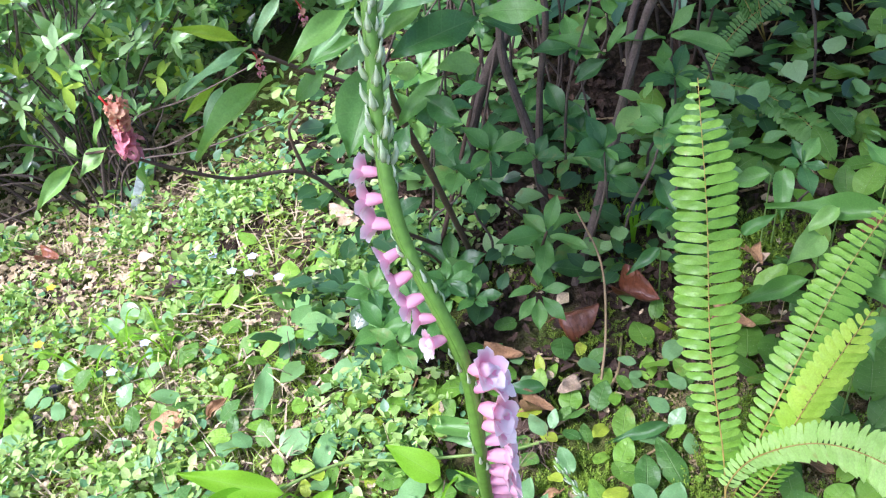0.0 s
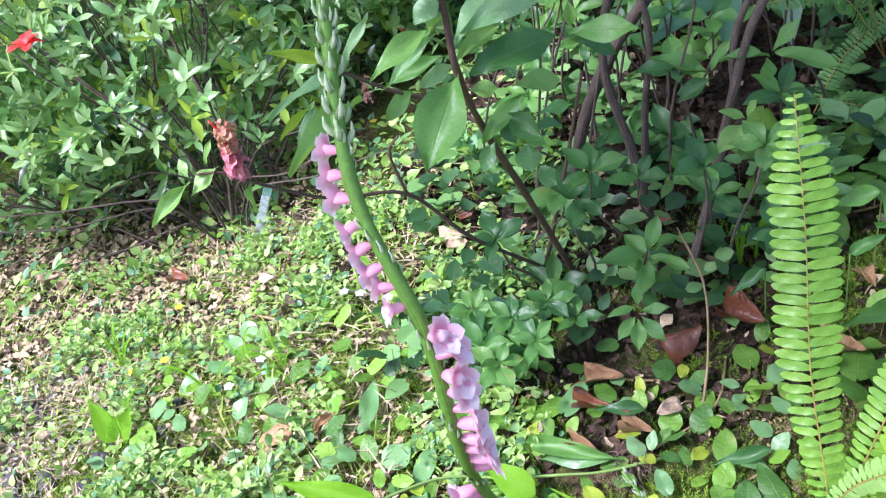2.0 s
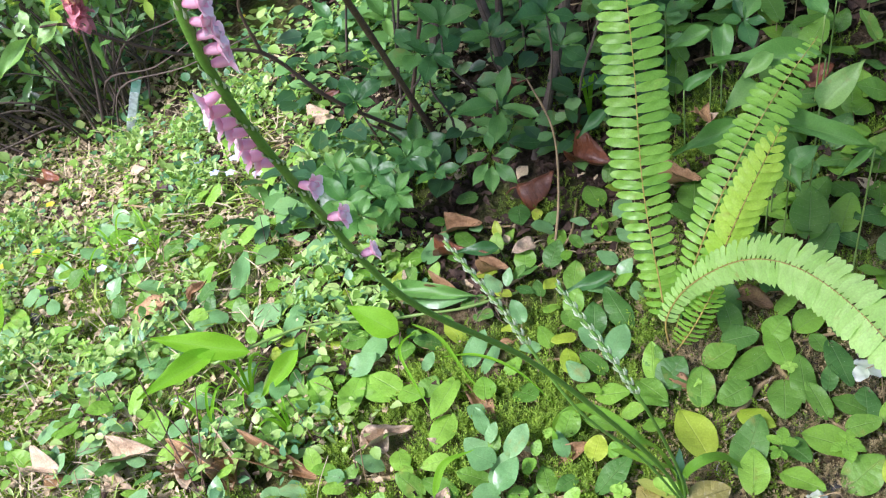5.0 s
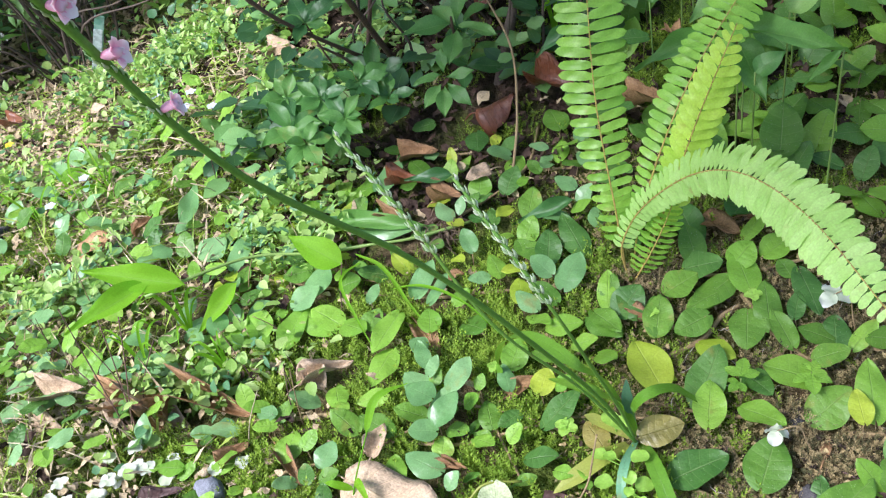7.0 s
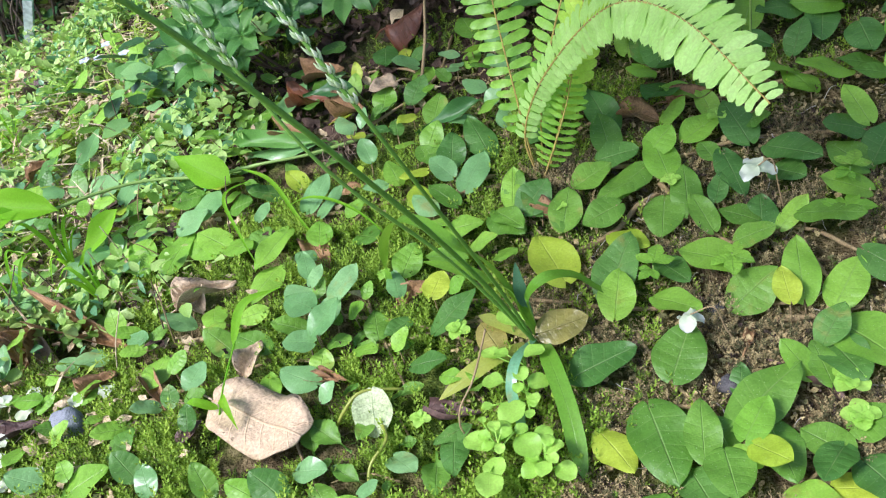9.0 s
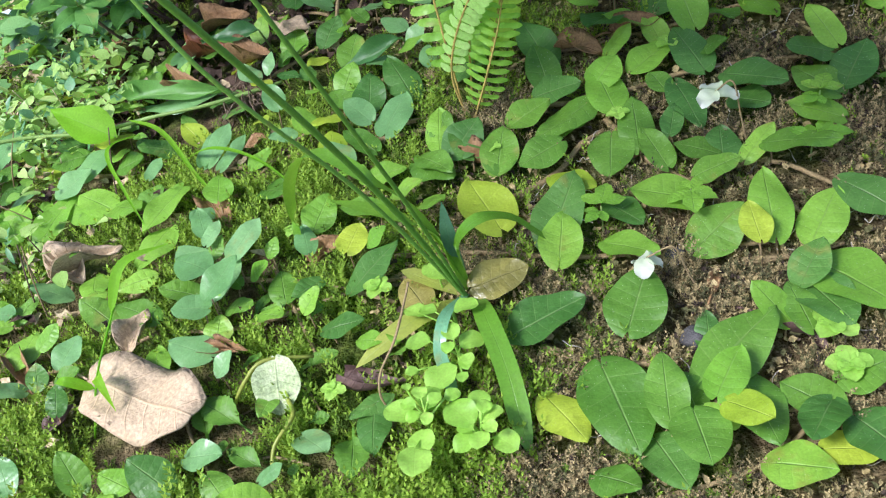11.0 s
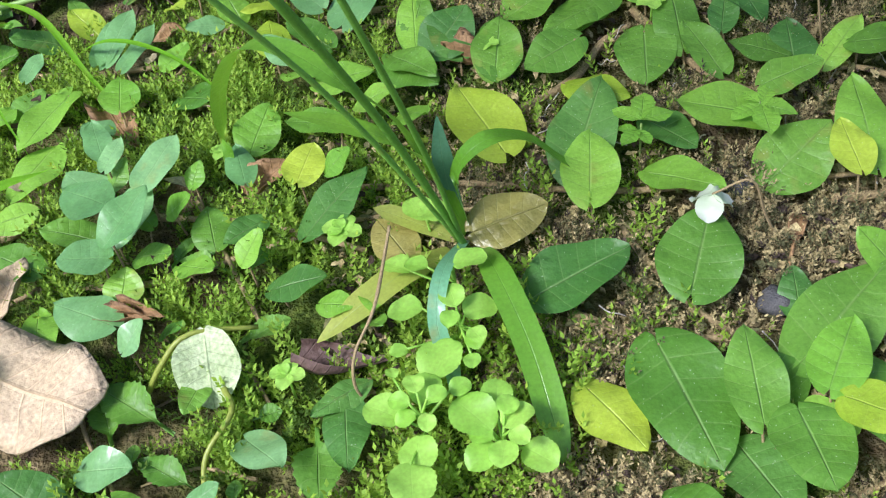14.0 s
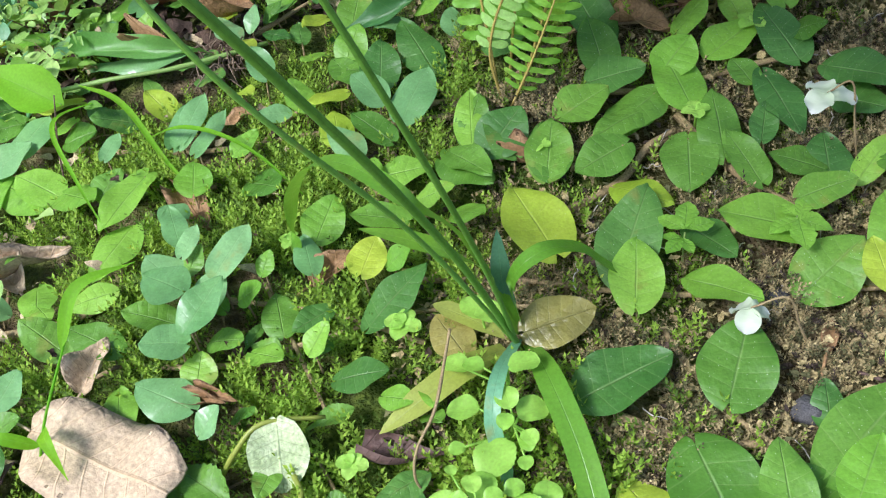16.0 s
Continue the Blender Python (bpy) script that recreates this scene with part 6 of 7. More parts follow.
def pilea_leaf(x, y, z, size):
    """A round leaf whose centre is given, turned away from the nearest stem's head."""
    heads = [(0.156, 0.213), (0.177, 0.201), (0.172, 0.245), (0.173, 0.262), (0.169, 0.292)]
    hx, hy = min(heads, key=lambda h: (h[0] - x) ** 2 + (h[1] - y) ** 2)
    yaw = math.degrees(math.atan2(y - hy, x - hx)) + rng.uniform(-15, 15)
    a = radians(yaw)
    bx, by = x - math.cos(a) * size * 0.62, y - math.sin(a) * size * 0.62
    z += rng.uniform(-0.003, 0.003)
    put("leaf", PIL[rng.randrange(3)], clearweed, laid(bx, by, z, yaw, rng.uniform(0, 16), size * 1.25, rng.uniform(-12, 12)))
    stalked(clearweed, (hx, hy, z - 0.006), (bx, by, z), 0.0005, PILEA)


for a in ((0.156, 0.271, 0.046, 0.0095), (0.162, 0.267, 0.046, 0.0073), (0.179, 0.262, 0.047, 0.0105), (0.156, 0.251, 0.045, 0.0105), (0.171, 0.25, 0.045, 0.0084)):
    pilea_leaf(a[0], a[1], a[2], a[3] * 0.84)
for a in ((0.179, 0.247, 0.045, 0.0105), (0.164, 0.233, 0.043, 0.0147), (0.145, 0.217, 0.041, 0.0116), (0.158, 0.223, 0.042, 0.0105), (0.17, 0.209, 0.041, 0.0137)):
    pilea_leaf(a[0], a[1], a[2], a[3] * 0.84)
for a in ((0.153, 0.203, 0.039, 0.0116), (0.15, 0.192, 0.038, 0.0137), (0.186, 0.194, 0.04, 0.0105), (0.176, 0.195, 0.042, 0.0085), (0.17, 0.197, 0.039, 0.0095)):
    pilea_leaf(a[0], a[1], a[2], a[3] * 0.84)
for a in ((0.182, 0.205, 0.042, 0.0095), (0.178, 0.216, 0.042, 0.0095), (0.176, 0.235, 0.044, 0.0063), (0.173, 0.226, 0.043, 0.0053), (0.152, 0.238, 0.043, 0.0053)):
    pilea_leaf(a[0], a[1], a[2], a[3] * 0.84)
for a in ((0.149, 0.231, 0.043, 0.0042), (0.168, 0.218, 0.042, 0.0063), (0.15, 0.216, 0.045, 0.0060), (0.166, 0.298, 0.043, 0.0105), (0.171, 0.289, 0.043, 0.0105)):
    pilea_leaf(a[0], a[1], a[2], a[3] * 0.84)

for x, y, z, size in ((0.155, 0.221, 0.046, 0.0055), (0.151, 0.212, 0.046, 0.0050), (0.161, 0.214, 0.046, 0.0048), (0.157, 0.207, 0.046, 0.0045), (0.180, 0.208, 0.045, 0.0055), (0.171, 0.202, 0.044, 0.0055),
                      (0.181, 0.196, 0.045, 0.0050), (0.175, 0.234, 0.047, 0.0050), (0.169, 0.240, 0.047, 0.0050)):
    pilea_leaf(x, y, z, size)


def seedling(x, y, size, n=4, lift=0.008):
    """A tiny herb with a cross of round leaves."""
    z = ground(x, y)
    t = thing("seedling", "tiny seedling with round pale green leaves", "seedling", (x, y, z), "seedlings")
    tube("stem", [Vector((x, y, z)), Vector((x, y, z + lift))], 0.0005, 0.0004, PILEA, t, 5)
    a0 = rng.uniform(0, 90)
    for i in range(n):
        put("leaf", PIL[i % 3], t, laid(x, y, z + lift + 0.001 * (i // 4), a0 + i * 360 / min(n, 4) + (45 if i > 3 else 0), 12, size * (0.7 if i > 3 else 1), 0))


for x, y, s, n in ((0.059, 0.325, 0.007, 6), (0.097, 0.352, 0.005, 4), (0.306, 0.411, 0.007, 4), (0.270, 0.370, 0.006, 4), (0.139, 0.298, 0.0075, 6), (0.324, 0.223, 0.010, 7), (0.265, 0.190, 0.010, 7),
                   (0.322, 0.204, 0.009, 7), (0.205, 0.372, 0.005, 4), (0.116, 0.245, 0.006, 5)):
    seedling(x, y, s, n, 0.012)
for k in range(26):
    x, y = rng.uniform(-0.1, 0.42), rng.uniform(0.2, 0.55)
    if free(x, y, 0.003):
        seedling(x, y, rng.uniform(0.003, 0.006), rng.choice((4, 4, 6)), rng.uniform(0.004, 0.012))

# three-lobed herb leaves among the figs
LOBE = []
for k in range(2):
    h = Heap()
    for a, s in ((0, 1.0), (62, 0.8), (-62, 0.8)):
        h.add(leaf_shape(elliptic, 0.62, 10, 0.12, 0.1, 0.2, 0, 0.01, 95 + k, 0.12), pose(0, 0.12, 0, 0, 0, a) @ Matrix.Scale(s, 4), 0)
    LOBE.append(h.mesh("leaf", [FIG["l"]]))
for x, y, yaw, s in ((0.248, 0.309, 70, 0.015), (0.289, 0.306, -100, 0.016), (0.350, 0.321, -20, 0.016), (0.362, 0.345, 60, 0.014)):
    t = thing("lobed_herb", "small herb with three-lobed toothed leaves", "herb", (x, y, ground(x, y)), "lobed herbs")
    z = ground(x, y) + 0.016
    put("leaf", LOBE[0], t, laid(x, y, z, yaw, 6, s))
    put("leaf", LOBE[1], t, laid(x, y, z - 0.002, yaw + 150, 6, s * 0.7))
    stalked(t, (x, y, ground(x, y)), (x, y, z), 0.0005)

# ---- fallen white flowers and the speckled leaf ----
WP = [as_mesh("petal", *leaf_shape(disc, 0.95, 10, 0.22, 0.12, 0.7, 0, 0.08, 100 + k)[:2], WHITE, leaf_shape(disc, 0.95, 10)[2]) for k in range(3)]


def white_flower(x, y, z, size, yaw, foot, tilt=10):
    t = thing("white_flower", "white three-petalled flower on a thin bent stalk", "flower", (*foot, ground(*foot)), "white flowers")
    for i in range(3):
        put("petal", WP[i], t, laid(x, y, z, yaw + 120 * i, tilt, size, 0))
    fz = ground(*foot)
    mid = ((x + foot[0]) / 2, (y + foot[1]) / 2, z + 0.006)
    tube("stalk", spline([(*foot, fz), ((mid[0] + foot[0]) / 2, (mid[1] + foot[1]) / 2, z * 0.6 + fz * 0.4), mid, (x, y, z)], 5), 0.0005, 0.0004, RUNNER, t, 5)


white_flower(0.312, 0.345, 0.077, 0.0112, 95, (0.326, 0.338), -8)
white_flower(0.259, 0.268, 0.052, 0.0092, 120, (0.281, 0.262), -35)
pale = thing("speckled_leaf", "pale cream and green speckled leaf on a yellow stalk", "leaf", (0.092, 0.24, ground(0.092, 0.24)))
SPK = leaf_shape(disc, 0.85, 10, 0.25, 0.25, 0.6, 0.05, 0.05, 7)
put("blade", as_mesh("blade", SPK[0], SPK[1], SPECKLED, SPK[2]), pale, span((0.092, 0.262, 0.041), (0.091, 0.24, 0.03), (0, -0.6, 1)))
for pts in ([(0.069, 0.254, 0.024), (0.076, 0.256, 0.034), (0.087, 0.261, 0.041), (0.108, 0.264, 0.035)], [(0.096, 0.244, 0.032), (0.098, 0.235, 0.031), (0.089, 0.225, 0.026), (0.086, 0.216, 0.018)]):
    tube("stalk", spline(pts, 5), 0.0011, 0.0008, ORCHID_OLD, pale, 6)
for x, y, z, yaw in ((-0.136, 0.308, 0.017, 20), (-0.097, 0.307, 0.020, 80), (-0.136, 0.287, 0.017, 140), (-0.122, 0.258, 0.018, 200), (-0.076, 0.319, 0.021, 260), (-0.150, 0.30, 0.017, 310), (-0.16, 0.285, 0, 40), (-0.145, 0.268, 0, 100), (-0.128, 0.275, 0, 190), (-0.165, 0.32, 0, 250), (-0.11, 0.265, 0, 300), (-0.18, 0.30, 0, 70), (-0.155, 0.25, 0, 160), (-0.175, 0.34, 0, 220), (-0.135, 0.325, 0, 10)):
    ob = solo("fallen_petal", WP[rng.randrange(3)], laid(x, y, ground(x, y) + 0.008, yaw, 12, 0.011), "fallen white petal on the moss", "petal", "fallen petals")

# a dead weed with bare stems, and a low weed with white blossoms beside it
dead = thing("dead_weed", "dead weed with thin bare grey-brown stems", "weed", (-0.167, 0.359, ground(-0.167, 0.359)))
for tip in ((-0.188, 0.394, 0.071), (-0.169, 0.394, 0.089), (-0.154, 0.394, 0.089), (-0.208, 0.394, 0.052), (-0.139, 0.394, 0.062), (-0.191, 0.394, 0.104)):
    base = Vector((-0.167 + rng.uniform(-0.006, 0.006), 0.359 + rng.uniform(-0.004, 0.004), ground(-0.167, 0.359)))
    bend = base.lerp(Vector(tip), 0.5) + Vector((rng.uniform(-0.006, 0.006), 0.004, 0.004))
    tube("stem", spline([base, bend, tip], 5), 0.0006, 0.0004, TWIG, dead, 5, 0.3)
blossom = thing("white_weed", "low weed with clusters of small white four-petalled blossoms", "weed", (-0.172, 0.311, ground(-0.172, 0.311)))
BLOSSOM = as_mesh("petal", *leaf_shape(disc, 0.95, 6, 0.25, 0.12, 0.4, 0.03, 0.04, 171)[:2], WHITE, leaf_shape(disc, 0.95, 6)[2])
for x, y in ((-0.208, 0.315), (-0.178, 0.301), (-0.171, 0.311), (-0.181, 0.290), (-0.152, 0.319), (-0.213, 0.304), (-0.144, 0.316), (-0.157, 0.315), (-0.155, 0.334), (-0.195, 0.296)):
    z = ground(x, y) + rng.uniform(0.014, 0.020)
    a = rng.uniform(0, 90)
    for i in range(4):
        put("petal", BLOSSOM, blossom, laid(x, y, z, a + 90 * i, rng.uniform(0, 22), rng.uniform(0.0055, 0.0075), rng.uniform(-12, 12)))
    stalked(blossom, (x * 0.6 - 0.172 * 0.4, y * 0.6 + 0.311 * 0.4, ground(x, y)), (x, y, z), 0.0005, GREENSTEM)

# small flowers in the weeds
for mt, name, lab, spots in ((BLUE, "blue_flower", "tiny pale blue flower among the weeds", ((-0.327, 0.666), (-0.199, 0.795), (-0.164, 0.744), (-0.248, 0.822), (-0.199, 0.767), (-0.22, 0.78), (-0.30, 0.70))),
                             (YELLOW, "yellow_flower", "tiny yellow flower among the weeds", ((-0.459, 0.867), (-0.433, 0.749), (-0.471, 0.741), (-0.246, 1.189)))):
    me = as_mesh("petal", *leaf_shape(disc, 0.8, 4, 0.2, 0.1)[:2], mt, leaf_shape(disc, 0.8, 4)[2])
    for x, y in spots:
        z = ground(x, y) + 0.03
        t = thing(name, lab, "flower", (x, y, z - 0.03), name.replace("_", " ") + "s")
        for i in range(5):
            put("petal", me, t, laid(x, y, z, i * 72 + 20, 15, 0.006))
        tube("stalk", [Vector((x, y, z - 0.03)), Vector((x + 0.002, y, z - 0.012)), Vector((x, y, z))], 0.0005, 0.0004, GREENSTEM, t, 5)

# the red azalea flowers behind
RP = as_mesh("petal", *leaf_shape(elliptic, 0.7, 7, 0.3, 0.35, 0.8, 0, 0.05, 110)[:2], RED, leaf_shape(elliptic, 0.7, 7)[2])
for x, y, z, s in ((-0.585, 1.00, 0.232, 0.022), (-0.90, 1.50, 0.02, 0.018), (-1.06, 1.42, 0.05, 0.02)):
    t = thing("red_flower", "bright red azalea blossom among the leaves", "flower", (x, y, z), "red blossoms")
    for i in range(7):
        put("petal", RP, t, laid(x, y, z, i * 72 + 10, 25 + 25 * (i // 5), s))
for x, y, z, s in ((-0.06, 0.80, 0.40, 0.013), (0.16, 0.95, 0.36, 0.012), (-0.13, 0.72, 0.27, 0.009), (-0.09, 0.74, 0.30, 0.009), (0.12, 0.88, 0.30, 0.008)):
    faded_flower(x, y, z, s, 9)

# ---- the lime-leaved vine and grass ----
LIME = as_mesh("leaf", *leaf_shape(lance, 1.0, 10, 0.2, 0.1, 0.3, 0.03, 0.01, 120)[:2], BLADE, leaf_shape(lance, 1.0, 10)[2])
vine = thing("lime_vine", "trailing stem with bright lime-green pointed leaves", "vine", (0.0, 0.47, ground(0.0, 0.47)))
tube("stem", spline([(-0.154, 0.438, 0.063), (-0.088, 0.48, 0.05), (-0.033, 0.484, 0.042), (0.011, 0.481, 0.046), (0.043, 0.482, 0.046), (0.088, 0.493, 0.045)], 6), 0.0013, 0.0012, GREENSTEM, vine, 7, 0.2)
tube("stem", spline([(-0.107, 0.507, 0.008), (-0.021, 0.464, 0.02), (0.049, 0.434, 0.029), (0.104, 0.424, 0.036), (0.159, 0.414, 0.042), (0.201, 0.412, 0.046)], 6), 0.0014, 0.0012, RUNNER, vine, 7, 0.3)
for b, e, w in (((-0.011, 0.460, 0.050), (-0.050, 0.482, 0.066), 0.50), ((-0.129, 0.449, 0.060), (-0.209, 0.465, 0.075), 0.26), ((-0.156, 0.452, 0.062), (-0.213, 0.415, 0.060), 0.27),
                ((-0.093, 0.458, 0.045), (-0.129, 0.435, 0.020), 0.32)):
    put("leaf", LIME, vine, span(b, e, (0.0, -0.55, 0.83), w))
stalked(vine, (-0.02, 0.476, 0.043), (-0.011, 0.460, 0.050), 0.0008)
for pts, w in (([(0.002, 0.457, 0.061), (0.024, 0.439, 0.059), (0.042, 0.414, 0.04), (0.064, 0.386, 0.027)], 0.0032), ([(0.006, 0.466, 0.045), (-0.008, 0.435, 0.057), (0.003, 0.405, 0.046), (0.019, 0.375, 0.029)], 0.0025),
               ([(0.021, 0.446, 0.03), (0.052, 0.423, 0.052), (0.082, 0.402, 0.05), (0.112, 0.372, 0.03)], 0.003)):
    ribbon("grass_leaf", pts, w, BLADE, vine, "", None, lance)


def grass(x, y, n, h, spread, label="tuft of lime-green grass blades"):
    z = ground(x, y)
    t = thing("grass_tuft", label, "grass", (x, y, z), "grass tufts")
    for i in range(n):
        a = rng.uniform(0, 6.28)
        r, hh = spread * rng.uniform(0.5, 1.2), h * rng.uniform(0.6, 1.1)
        ribbon("blade", [(x, y, z), (x + math.cos(a) * r * 0.3, y + math.sin(a) * r * 0.3, z + hh * 0.7), (x + math.cos(a) * r * 0.7, y + math.sin(a) * r * 0.7, z + hh), (x + math.cos(a) * r * 1.2, y + math.sin(a) * r * 1.2, z + hh * 0.75)],
               rng.uniform(0.0016, 0.0032), BLADE, t, "", (0.1, -0.6, 0.7), lance, 4)


reed = thing("grass_seedling", "single grass shoot with lime blades beside the tan leaf", "grass", (-0.004, 0.257, ground(-0.004, 0.257)))
tube("culm", spline([(-0.003, 0.263, 0.01), (0.005, 0.279, 0.034), (0.016, 0.305, 0.052)], 5), 0.0006, 0.0005, BLADE, reed, 5)
for pts, w in (([(0.014, 0.302, 0.05), (0.024, 0.315, 0.067), (0.045, 0.324, 0.067)], 0.0055), ([(0.005, 0.279, 0.034), (0.01, 0.269, 0.04), (0.016, 0.258, 0.03)], 0.0055), ([(0.003, 0.275, 0.03), (-0.008, 0.275, 0.038), (-0.015, 0.279, 0.034)], 0.005)):
    ribbon("blade", pts, w, BLADE, reed, "", (0, -0.5, 0.8), lance)
for x, y, n, h, s in ((-0.455, 0.66, 5, 0.05, 0.04), (-0.33, 0.72, 4, 0.05, 0.04), (-0.36, 0.69, 4, 0.05, 0.05), (-0.28, 0.70, 4, 0.05, 0.04), (0.175, 0.675, 5, 0.055, 0.012), (0.188, 0.677, 4, 0.05, 0.012), (-0.52, 0.80, 6, 0.05, 0.04),
                      (-0.14, 0.45, 5, 0.05, 0.03), (-0.17, 0.42, 5, 0.05, 0.03), (-0.10, 0.40, 4, 0.05, 0.02)):
    grass(x, y, n, h, s)
broad = thing("broad_weed", "upright weed with two broad lime leaves", "weed", (-0.455, 0.64, ground(-0.455, 0.64)))
put("leaf", LIME, broad, span((-0.455, 0.640, -0.055), (-0.475, 0.655, -0.012), (0.2, -1, 0.3), 0.5))
put("leaf", LIME, broad, span((-0.455, 0.640, -0.055), (-0.430, 0.645, -0.018), (-0.2, -1, 0.3), 0.6))

# long pointed leaves beside the fern
pointed = thing("pointed_herb", "herb with long pointed dark green leaves behind the fern", "herb", (0.36, 0.66, ground(0.36, 0.66)))
LANCE = {}
for key in "gld":
    v, f, u = leaf_shape(lance, 1.0, 12, 0.2, 0.12, 0.6, 0.0, 0.015, 130)
    LANCE[key] = as_mesh("leaf", v, f, SHRUB[key], u)


def lance_leaf(base, tip, wide, tone):
    put("leaf", LANCE[tone], pointed, span(base, tip, (-0.1, -0.5, 0.8), wide))
    b = Vector(base)
    g = Vector((b.x + 0.004, b.y + 0.01, ground(b.x, b.y + 0.01)))
    if b.z - g.z > 0.01:
        stalked(pointed, g, b, 0.0008)


lance_leaf((0.269, 0.515, 0.168), (0.218, 0.528, 0.138), 0.24, "g")
lance_leaf((0.29, 0.498, 0.177), (0.329, 0.426, 0.204), 0.22, "g")
lance_leaf((0.283, 0.486, 0.174), (0.29, 0.441, 0.161), 0.5, "g")
lance_leaf((0.338, 0.549, 0.192), (0.259, 0.602, 0.175), 0.2, "g")
lance_leaf((0.281, 0.625, 0.187), (0.272, 0.59, 0.164), 0.4, "g")
lance_leaf((0.272, 0.626, 0.182), (0.235, 0.641, 0.164), 0.35, "g")
lance_leaf((0.304, 0.566, 0.191), (0.276, 0.558, 0.176), 0.4, "l")
lance_leaf((0.319, 0.5, 0.183), (0.348, 0.505, 0.215), 0.5, "l")
lance_leaf((0.293, 0.559, 0.171), (0.263, 0.542, 0.163), 0.6, "l")
lance_leaf((0.328, 0.423, 0.201), (0.305, 0.421, 0.181), 0.2, "g")
lance_leaf((0.243, 0.593, 0.151), (0.269, 0.593, 0.169), 0.35, "g")
lance_leaf((0.352, 0.597, 0.199), (0.344, 0.632, 0.206), 0.4, "g")
lance_leaf((0.367, 0.616, 0.2), (0.397, 0.626, 0.206), 0.3, "g")
lance_leaf((0.242, 0.663, 0.185), (0.274, 0.675, 0.184), 0.35, "g")
lance_leaf((0.286, 0.454, 0.172), (0.304, 0.454, 0.185), 0.7, "g")
lance_leaf((0.182, 0.602, 0.136), (0.153, 0.595, 0.117), 0.3, "d")
lance_leaf((0.167, 0.478, 0.066), (0.118, 0.477, 0.052), 0.22, "d")
lance_leaf((-0.017, 0.52, 0.041), (0.054, 0.488, 0.054), 0.2, "g")
lance_leaf((0.078, 0.527, 0.065), (0.039, 0.53, 0.066), 0.3, "d")


# ---- runners, twigs and stones ----
for pts, r in (([(0.208, 0.25, 0.028), (0.23, 0.235, 0.028), (0.254, 0.229, 0.028)], 0.0019), ([(0.233, 0.279, 0.033), (0.238, 0.261, 0.031), (0.247, 0.241, 0.029), (0.257, 0.228, 0.028)], 0.0013),
               ([(0.208, 0.342, 0.039), (0.234, 0.351, 0.043), (0.249, 0.365, 0.047), (0.262, 0.371, 0.049)], 0.0018), ([(0.265, 0.379, 0.05), (0.28, 0.342, 0.045), (0.295, 0.32, 0.044), (0.31, 0.294, 0.04)], 0.0018),
               ([(0.067, 0.337, 0.026), (0.093, 0.326, 0.028), (0.114, 0.316, 0.029), (0.146, 0.295, 0.029)], 0.0014), ([(0.084, 0.341, 0.028), (0.097, 0.303, 0.026), (0.108, 0.27, 0.024)], 0.0011),
               ([(0.25, 0.199, 0.027), (0.263, 0.198, 0.029), (0.281, 0.2, 0.03)], 0.0013), ([(0.302, 0.271, 0.036), (0.322, 0.268, 0.037), (0.345, 0.268, 0.039)], 0.0019),
               ([(0.048, 0.263, 0.026), (0.048, 0.246, 0.022), (0.061, 0.217, 0.016)], 0.0009), ([(0.326, 0.315, 0.046), (0.334, 0.286, 0.041), (0.334, 0.247, 0.035), (0.332, 0.195, 0.029)], 0.0014),
               ([(-0.16, 0.345, 0.003), (-0.098, 0.353, 0.008), (-0.019, 0.346, 0.015), (0.012, 0.35, 0.017)], 0.0024), ([(0.049, 0.495, 0.032), (0.085, 0.505, 0.045), (0.133, 0.534, 0.054), (0.15, 0.584, 0.058)], 0.0014),
               ([(0.197, 0.42, 0.05), (0.255, 0.398, 0.051), (0.321, 0.396, 0.058), (0.393, 0.379, 0.061)], 0.0015), ([(-0.358, 0.826, -0.055), (-0.258, 0.771, -0.034), (-0.158, 0.736, -0.008)], 0.0015)):
    line = spline([(x, y, max(z, ground(x, y) + r * 0.5)) for x, y, z in pts], 6)
    base = line[0].copy()
    v, f, u = tube_data([q - base for q in line], r, r * 0.75, 7, 0.35)
    solo("ground_runner", as_mesh("ground_runner", v, f, RUNNER, u), Matrix.Translation(base), "woody brown runner creeping over the soil", "stem", "runners and twigs")
for k in range(60):
    x, y = rng.uniform(-0.4, 0.5), rng.uniform(0.18, 0.95)
    a, ln = rng.uniform(0, 3.14), rng.uniform(0.015, 0.05)
    p = [Vector((x + math.cos(a) * ln * s, y + math.sin(a) * ln * s + 0.004 * math.sin(4 * s), 0)) for s in (0, 0.5, 1)]
    for q in p:
        q.z = ground(q.x, q.y) + 0.0015
    line = spline(p, 3)
    v, f, u = tube_data([q - line[0] for q in line], rng.uniform(0.0004, 0.001), 0.0004, 5, 0.3)
    solo("twig", as_mesh("twig", v, f, rng.choice((RUNNER, TWIG, RUNNER)), u), Matrix.Translation(line[0]), "thin dry twig on the ground", "twig", "runners and twigs")


def stone(x, y, size, seed, mat, label, sink=0.3, flat=0.75):
    bm = bmesh.new()
    bmesh.ops.create_icosphere(bm, subdivisions=3, radius=1)
    for vv in bm.verts:
        c = vv.co.copy()
        vv.co = c * (1 + 0.38 * noise.noise(c * 1.3 + Vector((seed, 0, 0))) + 0.10 * noise.noise(c * 9) + 0.18 * noise.noise(c * 4 + Vector((0, seed, 0))))
    me = bpy.data.meshes.new("pebble")
    bm.to_mesh(me)
    bm.free()
    me.materials.append(mat)
    me.polygons.foreach_set("use_smooth", [True] * len(me.polygons))
    solo("pebble", me, Matrix.Translation((x, y, ground(x, y) + size * flat * (1 - sink))) @ Matrix.Diagonal((size, size * 0.9, size * flat, 1)), label, "pebble", "pebbles")


